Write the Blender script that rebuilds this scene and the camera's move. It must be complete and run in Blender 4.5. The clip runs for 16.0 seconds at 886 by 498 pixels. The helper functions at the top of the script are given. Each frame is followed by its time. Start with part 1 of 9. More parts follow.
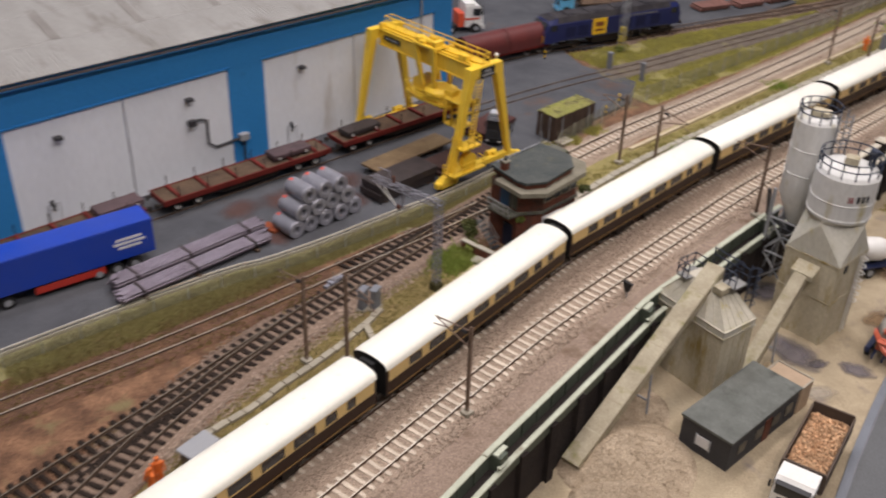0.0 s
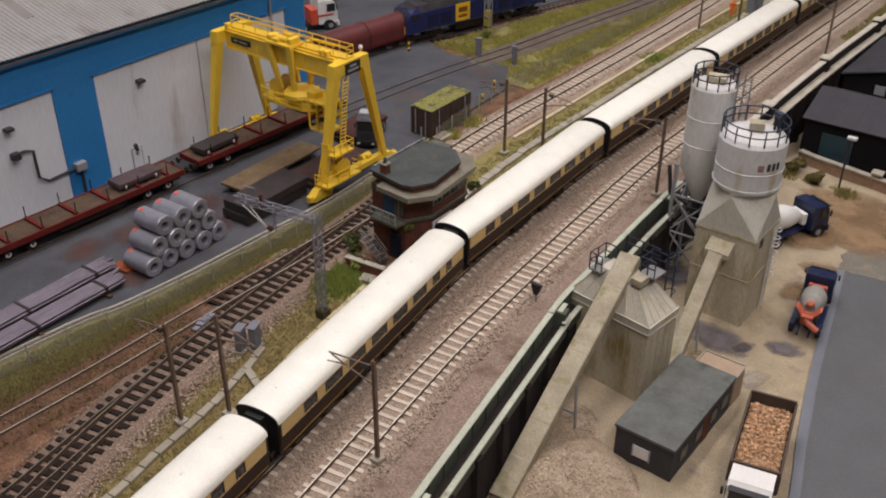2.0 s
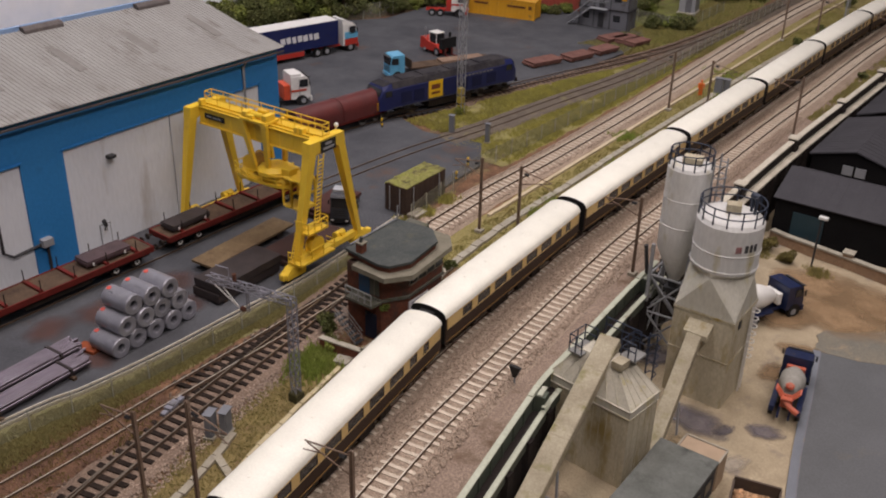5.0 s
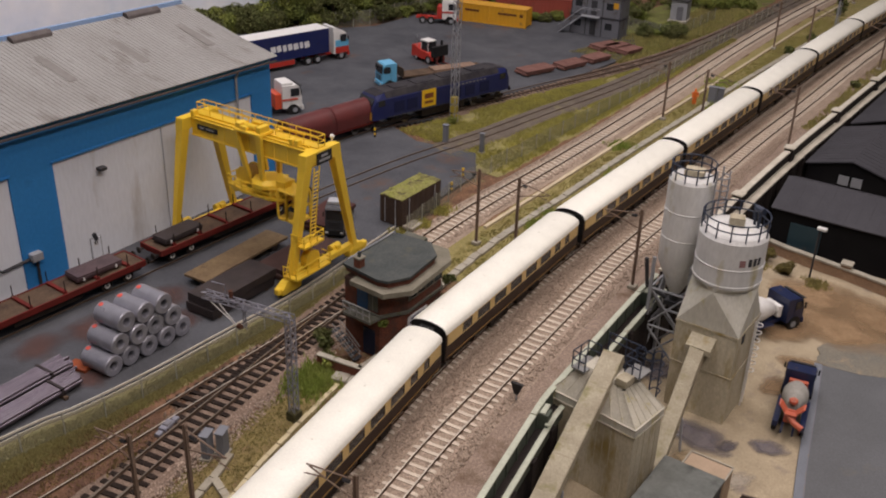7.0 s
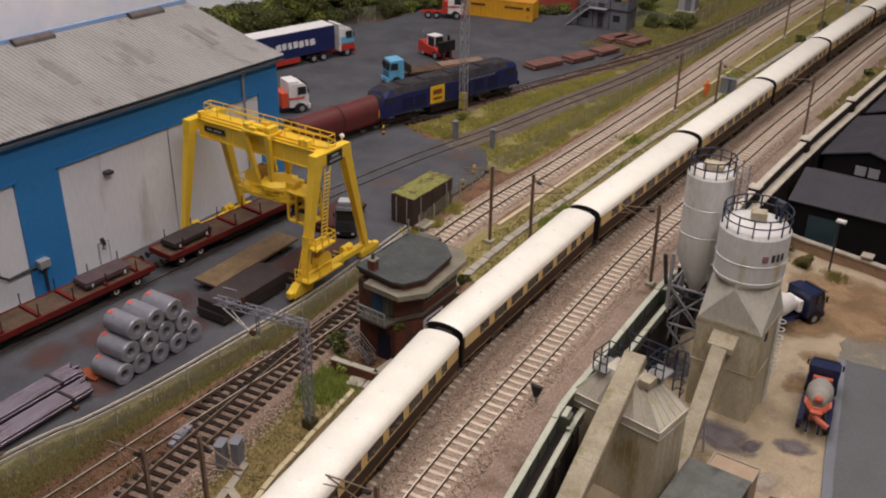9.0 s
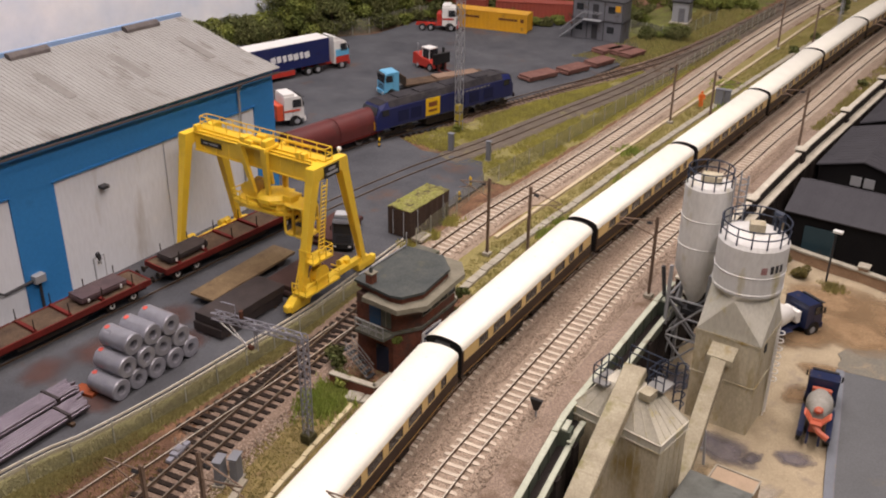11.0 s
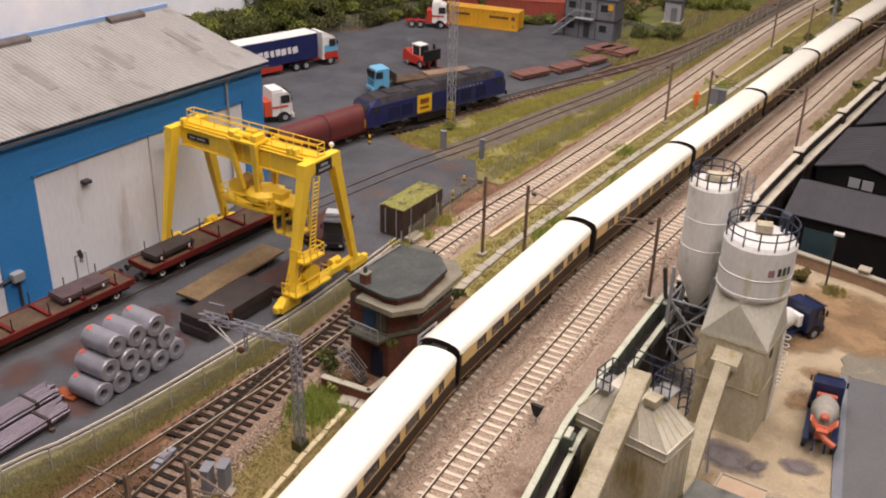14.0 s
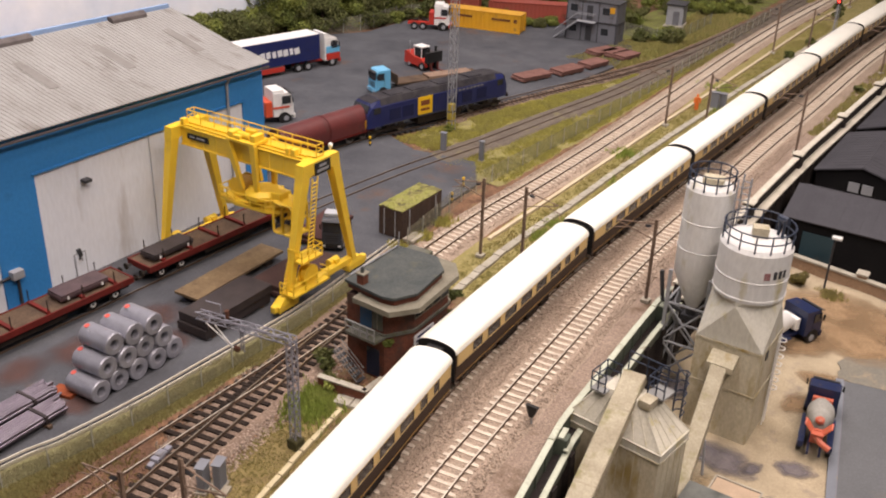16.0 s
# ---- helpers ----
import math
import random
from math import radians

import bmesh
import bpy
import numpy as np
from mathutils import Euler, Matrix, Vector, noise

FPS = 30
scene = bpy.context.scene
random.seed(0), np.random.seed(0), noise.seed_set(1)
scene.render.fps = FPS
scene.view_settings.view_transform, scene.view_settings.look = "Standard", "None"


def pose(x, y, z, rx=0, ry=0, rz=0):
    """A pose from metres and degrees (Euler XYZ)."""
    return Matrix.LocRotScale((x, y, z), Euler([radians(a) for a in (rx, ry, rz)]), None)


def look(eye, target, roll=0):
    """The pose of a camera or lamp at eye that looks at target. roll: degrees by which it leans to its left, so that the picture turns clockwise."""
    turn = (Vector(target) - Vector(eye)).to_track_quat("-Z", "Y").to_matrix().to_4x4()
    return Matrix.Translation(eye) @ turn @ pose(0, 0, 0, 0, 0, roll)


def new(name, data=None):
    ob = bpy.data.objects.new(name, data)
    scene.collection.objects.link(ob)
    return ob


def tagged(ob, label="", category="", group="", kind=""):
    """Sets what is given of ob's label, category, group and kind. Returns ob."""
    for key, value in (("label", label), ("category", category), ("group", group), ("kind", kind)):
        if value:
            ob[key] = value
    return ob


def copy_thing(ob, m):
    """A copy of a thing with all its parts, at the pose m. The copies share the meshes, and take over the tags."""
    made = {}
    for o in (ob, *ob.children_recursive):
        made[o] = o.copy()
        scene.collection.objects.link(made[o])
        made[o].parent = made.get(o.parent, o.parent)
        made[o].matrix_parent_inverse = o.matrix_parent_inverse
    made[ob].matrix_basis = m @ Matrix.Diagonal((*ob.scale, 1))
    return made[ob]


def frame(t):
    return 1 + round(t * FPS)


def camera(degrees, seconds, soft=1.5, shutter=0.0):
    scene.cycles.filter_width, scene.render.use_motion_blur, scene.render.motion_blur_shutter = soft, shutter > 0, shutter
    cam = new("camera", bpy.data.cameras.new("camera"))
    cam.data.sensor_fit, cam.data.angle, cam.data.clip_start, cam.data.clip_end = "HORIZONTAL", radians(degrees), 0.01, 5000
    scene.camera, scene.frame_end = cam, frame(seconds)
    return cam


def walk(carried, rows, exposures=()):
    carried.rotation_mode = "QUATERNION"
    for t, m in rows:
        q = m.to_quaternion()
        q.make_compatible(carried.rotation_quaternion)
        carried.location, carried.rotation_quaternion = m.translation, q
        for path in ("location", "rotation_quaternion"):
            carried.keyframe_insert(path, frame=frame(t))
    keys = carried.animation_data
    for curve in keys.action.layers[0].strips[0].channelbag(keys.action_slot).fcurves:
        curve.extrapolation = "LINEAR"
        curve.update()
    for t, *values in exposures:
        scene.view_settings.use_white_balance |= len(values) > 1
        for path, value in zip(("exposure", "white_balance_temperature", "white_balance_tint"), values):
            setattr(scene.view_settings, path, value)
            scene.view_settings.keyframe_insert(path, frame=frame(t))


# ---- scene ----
# A 1:76 model railway. All sizes below are in full-size metres and are brought to model size by S.
S = 1 / 76.2

cam = camera(48.66, 16.0, soft=2.0, shutter=0.7)
# seconds, eye (full-size metres), heading to the left of +y, pitch and lean in degrees
PATH = [
    (0, 44.86, -65.87, 38.96, 45.34, -31.90, 2.02),
    (0.5, 41.94, -64.08, 36.39, 40.67, -31.35, 1.58),
    (1, 40.01, -62.40, 35.78, 37.76, -31.03, 0.79),
    (1.5, 39.59, -61.61, 35.54, 37.07, -30.92, 0.37),
    (2, 39.29, -61.18, 35.26, 36.64, -31.53, 0.20),
    (2.5, 39.06, -61.14, 35.73, 36.45, -31.52, 0.33),
    (3, 38.66, -61.04, 35.77, 35.53, -28.65, 0.97),
    (3.5, 38.28, -61.00, 35.46, 35.32, -27.30, 1.15),
    (4, 38.32, -60.90, 35.32, 35.07, -27.38, 1.31),
    (6.5, 36.79, -60.43, 35.32, 33.48, -27.15, 1.83),
    (7, 36.42, -60.18, 35.32, 33.33, -27.09, 1.90),
    (7.5, 35.77, -59.51, 35.01, 32.76, -28.04, 0.58),
    (8, 35.36, -59.86, 34.94, 33.09, -27.61, 1.11),
    (8.5, 35.10, -59.79, 35.01, 33.38, -27.52, 0.91),
    (9, 35.14, -59.40, 35.04, 33.66, -27.42, 0.82),
    (11.5, 34.63, -59.35, 35.04, 33.14, -26.72, 0.74),
    (12, 34.48, -59.07, 34.78, 33.07, -26.88, 0.83),
    (12.5, 34.01, -58.84, 34.45, 32.74, -26.84, 1.13),
    (13, 33.60, -58.49, 34.32, 32.45, -26.71, 1.21),
    (13.5, 32.96, -58.49, 34.13, 32.09, -26.73, 1.52),
    (14, 32.92, -58.28, 33.95, 32.03, -26.67, 1.62),
    (14.5, 33.14, -58.78, 34.07, 31.88, -26.48, 1.85),
    (15, 33.27, -59.23, 34.10, 32.17, -26.58, 1.83),
    (15.5, 33.25, -58.92, 34.11, 32.39, -26.45, 1.96),
    (16, 33.38, -58.27, 33.99, 32.26, -26.55, 1.93),
]


def eye_pose(x, y, z, heading, pitch, lean):
    h, p = radians(heading), radians(pitch)
    ahead = Vector((-math.sin(h) * math.cos(p), math.cos(h) * math.cos(p), math.sin(p)))
    eye = Vector((x, y, z)) * S
    return look(eye, eye + ahead, lean)


# seconds, stops, kelvin, tint
EXPOSURE = [(0, -0.04, 6550, 19), (1.0, -0.1, 6550, 19), (2.0, -0.36, 6550, 20), (2.5, -0.46, 6550, 20), (3.5, -0.43, 6700, 21), (7.0, -0.4, 6750, 22), (8.5, -0.4, 6800, 22), (9.0, -0.4, 6800, 22), (11.3, 0.1, 7000, 23), (12.5, 0.2, 7050, 23), (15.0, 0.21, 7050, 23), (16.0, 0.33, 7050, 23)]
walk(cam, [(row[0], eye_pose(*row[1:])) for row in PATH], EXPOSURE)

# ---- light: a hall with rows of tube lamps over the layout ----
world = bpy.data.worlds.new("hall_air")
world.use_nodes = True
world.node_tree.nodes["Background"].inputs[0].default_value = (0.96, 0.97, 1.0, 1)
world.node_tree.nodes["Background"].inputs[1].default_value = 0.016
scene.world = world


def tube_lamp(x, y, z, length, width, watts, colour=(1.0, 0.96, 0.90), rz=0):
    data = bpy.data.lights.new("tube_lamp", "AREA")
    data.shape, data.size, data.size_y, data.energy, data.color = "RECTANGLE", width * S, length * S, watts, colour
    ob = new("tube_lamp", data)
    ob.matrix_world = pose(x * S, y * S, z * S, 0, 0, rz)
    return ob


COOL, WARM = (0.90, 0.96, 1.0), (1.0, 0.96, 0.90)
for lx, ly, watts, tone in ((-40, 10, 9.0, COOL), (-5, -30, 10.5, WARM), (-5, 60, 7.5, WARM), (30, 20, 5.4, WARM), (70, -70, 17.0, WARM), (90, 10, 6.2, WARM)):
    tube_lamp(lx, ly, 110, 95, 14, watts, tone)

# ---- helpers ----


def P(x, y, z=0.0, rz=0.0, rx=0.0, ry=0.0):
    return pose(x * S, y * S, z * S, rx, ry, rz)


def part(name, bm, material, parent=None, label="", smooth=False, at=None):
    bmesh.ops.scale(bm, vec=(S, S, S), verts=bm.verts)
    me = bpy.data.meshes.new(name)
    bm.to_mesh(me)
    bm.free()
    if smooth:
        me.polygons.foreach_set("use_smooth", [True] * len(me.polygons))
        if smooth != "all":
            me.set_sharp_from_angle(angle=radians(35))
    for m in material if isinstance(material, (list, tuple)) else [material]:
        me.materials.append(m)
    ob = new(name, me)
    if parent is not None:
        ob.parent = parent
    if at is not None:
        ob.matrix_basis = at
    if label:
        ob["label"] = label
    return ob


def again(ob, parent, at):
    """Another object on the same mesh."""
    o = new(ob.name.split(".")[0], ob.data)
    o.parent = parent
    o.matrix_basis = at
    return o


def thing(name, label, category, x=0, y=0, z=0, rz=0, group="", kind="", rx=0, ry=0):
    ob = new(name)
    ob.empty_display_size = 0.01
    ob.matrix_basis = P(x, y, z, rz, rx, ry)
    return tagged(ob, label, category, group, kind)


def struct(name, bm, material, label, category="", smooth=False, kind="structure"):
    return tagged(part(name, bm, material, None, "", smooth), label, category or name.replace("_", " "), "", kind)


def B():
    return bmesh.new()


def bx(bm, cx, cy_, cz, sx, sy, sz, rz=0.0, bev=0.0, rx=0.0, ry=0.0, mi=0):
    """A box by its centre and size."""
    m = Matrix.Translation((cx, cy_, cz)) @ Euler((radians(rx), radians(ry), radians(rz))).to_matrix().to_4x4() @ Matrix.Diagonal((sx, sy, sz, 1))
    g = bmesh.ops.create_cube(bm, size=1, matrix=m)
    if mi:
        for f in {f for v in g["verts"] for f in v.link_faces}:
            f.material_index = mi
    if bev:
        edges = {e for v in g["verts"] for e in v.link_edges}
        bmesh.ops.bevel(bm, geom=list(edges), offset=bev, segments=2, affect="EDGES", profile=0.6)
    return bm


def cyl(bm, p, q, r, r2=None, n=12, caps=True):
    p, q = Vector(p), Vector(q)
    d = q - p
    m = Matrix.Translation((p + q) / 2) @ d.to_track_quat("Z", "Y").to_matrix().to_4x4()
    bmesh.ops.create_cone(bm, cap_ends=caps, segments=n, radius1=r, radius2=r if r2 is None else r2, depth=d.length, matrix=m)
    return bm


def rings(bm, loops, close=True, caps=True):
    """Skins rings of equally many points."""
    rows = [[bm.verts.new(p) for p in loop] for loop in loops]
    n = len(rows[0])
    for a, b in zip(rows, rows[1:]):
        for i in range(n if close else n - 1):
            j = (i + 1) % n
            bm.faces.new((a[i], a[j], b[j], b[i]))
    if caps and close:
        bm.faces.new(rows[0][::-1])
        bm.faces.new(rows[-1])
    bmesh.ops.recalc_face_normals(bm, faces=bm.faces)
    return bm


def tube(bm, pts, r, n=6):
    pts = [Vector(p) for p in pts]
    loops = []
    for i, p in enumerate(pts):
        d = (pts[min(i + 1, len(pts) - 1)] - pts[max(i - 1, 0)]).normalized()
        u = d.cross(Vector((0, 0, 1)))
        u = u.normalized() if u.length > 1e-3 else Vector((1, 0, 0))
        v = u.cross(d)
        loops.append([p + r * (math.cos(a) * u + math.sin(a) * v) for a in np.linspace(0, 2 * math.pi, n, False)])
    return rings(bm, loops)


def slab(bm, pts, z0, z1):
    """A flat plate with any outline."""
    return rings(bm, [[(x, y, z0) for x, y in pts], [(x, y, z1) for x, y in pts]])


def lathe(bm, profile, n=32, at=(0, 0, 0), arc=None):
    """Turns a profile of (radius, height) round a standing axis."""
    loops = [[(at[0] + r * math.cos(a), at[1] + r * math.sin(a), at[2] + z) for a in np.linspace(0, 2 * math.pi, n, False)] for r, z in profile]
    return rings(bm, loops)


def smooth_line(pts, step):
    """Catmull-Rom through points, resampled at even steps."""
    p = np.array(pts, float)
    p = np.vstack([2 * p[0] - p[1], p, 2 * p[-1] - p[-2]])
    out = []
    for i in range(1, len(p) - 2):
        for u in np.linspace(0, 1, 24, False):
            out.append(0.5 * (2 * p[i] + (p[i + 1] - p[i - 1]) * u + (2 * p[i - 1] - 5 * p[i] + 4 * p[i + 1] - p[i + 2]) * u * u + (3 * p[i] - p[i - 1] - 3 * p[i + 1] + p[i + 2]) * u**3))
    out = np.array(out + [p[-2]])
    s = np.r_[0, np.cumsum(np.linalg.norm(np.diff(out, axis=0), axis=1))]
    at = np.arange(0, s[-1], step)
    return np.stack([np.interp(at, s, out[:, 0]), np.interp(at, s, out[:, 1])], 1)


def headings(line):
    d = np.gradient(line, axis=0)
    return d / np.linalg.norm(d, axis=1)[:, None]


def sweep(bm, line, profile, closed=True):
    """Draws a profile of (to the right, height) along a line on the ground."""
    d = headings(line)
    return rings(bm, [[(x + u * dy, y - u * dx, z) for u, z in profile] for (x, y), (dx, dy) in zip(line, d)], closed, closed)


def from_arrays(name, verts, faces, material, parent=None):
    me = bpy.data.meshes.new(name)
    verts, faces = np.asarray(verts, np.float32) * S, np.asarray(faces, np.int32)
    me.vertices.add(len(verts))
    me.vertices.foreach_set("co", verts.ravel())
    k = faces.shape[1]
    me.loops.add(faces.size)
    me.loops.foreach_set("vertex_index", faces.ravel())
    me.polygons.add(len(faces))
    me.polygons.foreach_set("loop_start", np.arange(0, faces.size, k, dtype=np.int32))
    me.update(calc_edges=True)
    me.materials.append(material)
    ob = new(name, me)
    if parent is not None:
        ob.parent = parent
    return ob


# ---- materials ----


def mat(name, c1, c2=None, rough=0.6, metal=0.0, size=1.0, fine=0.08, bump=0.25, spread=0.10, contrast=0.5, stain=None, stain_size=4.0, stain_cut=0.58, stretch=(1, 1, 1), island=False, coat=0.0):
    """Two-scale surface: a broad change from c1 to c2, fine grain with relief, and stains with a shape of their own."""
    m = bpy.data.materials.new(name)
    m.use_nodes = True
    nt = m.node_tree
    N, L = nt.nodes, nt.links
    b = N["Principled BSDF"]
    c2 = c2 or tuple(c * 0.8 for c in c1)
    geo = N.new("ShaderNodeTexCoord")
    info = N.new("ShaderNodeObjectInfo")
    add = N.new("ShaderNodeVectorMath")
    add.operation = "MULTIPLY_ADD"
    add.inputs[1].default_value = tuple(s / S for s in stretch)
    L.new(geo.outputs["Object"], add.inputs[0])
    jump = N.new("ShaderNodeVectorMath")
    jump.operation = "SCALE"
    jump.inputs[3].default_value = 60.0
    comb = N.new("ShaderNodeCombineXYZ")
    for k in range(3):
        L.new(info.outputs["Random"], comb.inputs[k])
    L.new(comb.outputs[0], jump.inputs[0])
    L.new(jump.outputs[0], add.inputs[2])

    def noise_tex(scale, detail, rough_=0.55):
        t = N.new("ShaderNodeTexNoise")
        t.inputs["Scale"].default_value, t.inputs["Detail"].default_value, t.inputs["Roughness"].default_value = scale, detail, rough_
        L.new(add.outputs[0], t.inputs["Vector"])
        return t

    broad, grain = noise_tex(1 / size, 4), noise_tex(1 / fine, 3, 0.65)
    ramp = N.new("ShaderNodeValToRGB")
    ramp.color_ramp.elements[0].position, ramp.color_ramp.elements[1].position = 0.5 - 0.2 / max(contrast, 0.1) * 0.5, 0.5 + 0.2 / max(contrast, 0.1) * 0.5
    ramp.color_ramp.elements[0].color, ramp.color_ramp.elements[1].color = (*c1, 1), (*c2, 1)
    L.new(broad.outputs["Fac"], ramp.inputs[0])
    hsv = N.new("ShaderNodeHueSaturation")
    L.new(ramp.outputs[0], hsv.inputs["Color"])
    val = N.new("ShaderNodeMapRange")
    val.inputs["From Min"].default_value, val.inputs["From Max"].default_value = 0.25, 0.75
    val.inputs["To Min"].default_value, val.inputs["To Max"].default_value = 1 - spread * 2, 1 + spread * 2
    L.new(grain.outputs["Fac"], val.inputs["Value"])
    rnd = N.new("ShaderNodeMath")
    rnd.operation = "MULTIPLY_ADD"
    rnd.inputs[1].default_value, rnd.inputs[2].default_value = spread, 1 - spread / 2
    if island:
        isl = N.new("ShaderNodeNewGeometry")
        rnd.inputs[1].default_value, rnd.inputs[2].default_value = island, 1 - island / 2
        L.new(isl.outputs["Random Per Island"], rnd.inputs[0])
    else:
        L.new(info.outputs["Random"], rnd.inputs[0])
    mul = N.new("ShaderNodeMath")
    mul.operation = "MULTIPLY"
    L.new(val.outputs[0], mul.inputs[0])
    L.new(rnd.outputs[0], mul.inputs[1])
    L.new(mul.outputs[0], hsv.inputs["Value"])
    colour = hsv.outputs[0]
    if stain:
        st = noise_tex(1 / stain_size, 6, 0.62)
        sr = N.new("ShaderNodeMapRange")
        sr.inputs["From Min"].default_value, sr.inputs["From Max"].default_value = stain_cut, stain_cut + 0.14
        L.new(st.outputs["Fac"], sr.inputs["Value"])
        mix = N.new("ShaderNodeMix")
        mix.data_type = "RGBA"
        L.new(sr.outputs[0], mix.inputs["Factor"])
        L.new(colour, mix.inputs["A"])
        mix.inputs["B"].default_value = (*stain, 1)
        colour = mix.outputs["Result"]
    L.new(colour, b.inputs["Base Color"])
    rr = N.new("ShaderNodeMapRange")
    rr.inputs["To Min"].default_value, rr.inputs["To Max"].default_value = max(rough - 0.12, 0.02), min(rough + 0.12, 1)
    L.new(broad.outputs["Fac"], rr.inputs["Value"])
    L.new(rr.outputs[0], b.inputs["Roughness"])
    b.inputs["Metallic"].default_value = metal
    b.inputs["Specular IOR Level"].default_value = 0.5 if rough < 0.5 else 0.35 if rough < 0.7 else 0.15
    b.inputs["Coat Weight"].default_value = coat
    if bump:
        bp = N.new("ShaderNodeBump")
        bp.inputs["Strength"].default_value, bp.inputs["Distance"].default_value = bump, fine * S
        L.new(grain.outputs["Fac"], bp.inputs["Height"])
        L.new(bp.outputs[0], b.inputs["Normal"])
    return m


def paint(name, c, rough=0.45, dirt=(0.12, 0.09, 0.06), cut=0.62, **k):
    """Model paint with a little dirt."""
    k = {"size": 1.5, "fine": 0.12, "bump": 0.08, "spread": 0.04, "stain_size": 1.2, **k}
    return mat(name, c, tuple(min(v * 0.9 + 0.01, 1) for v in c), rough, stain=dirt, stain_cut=cut, **k)


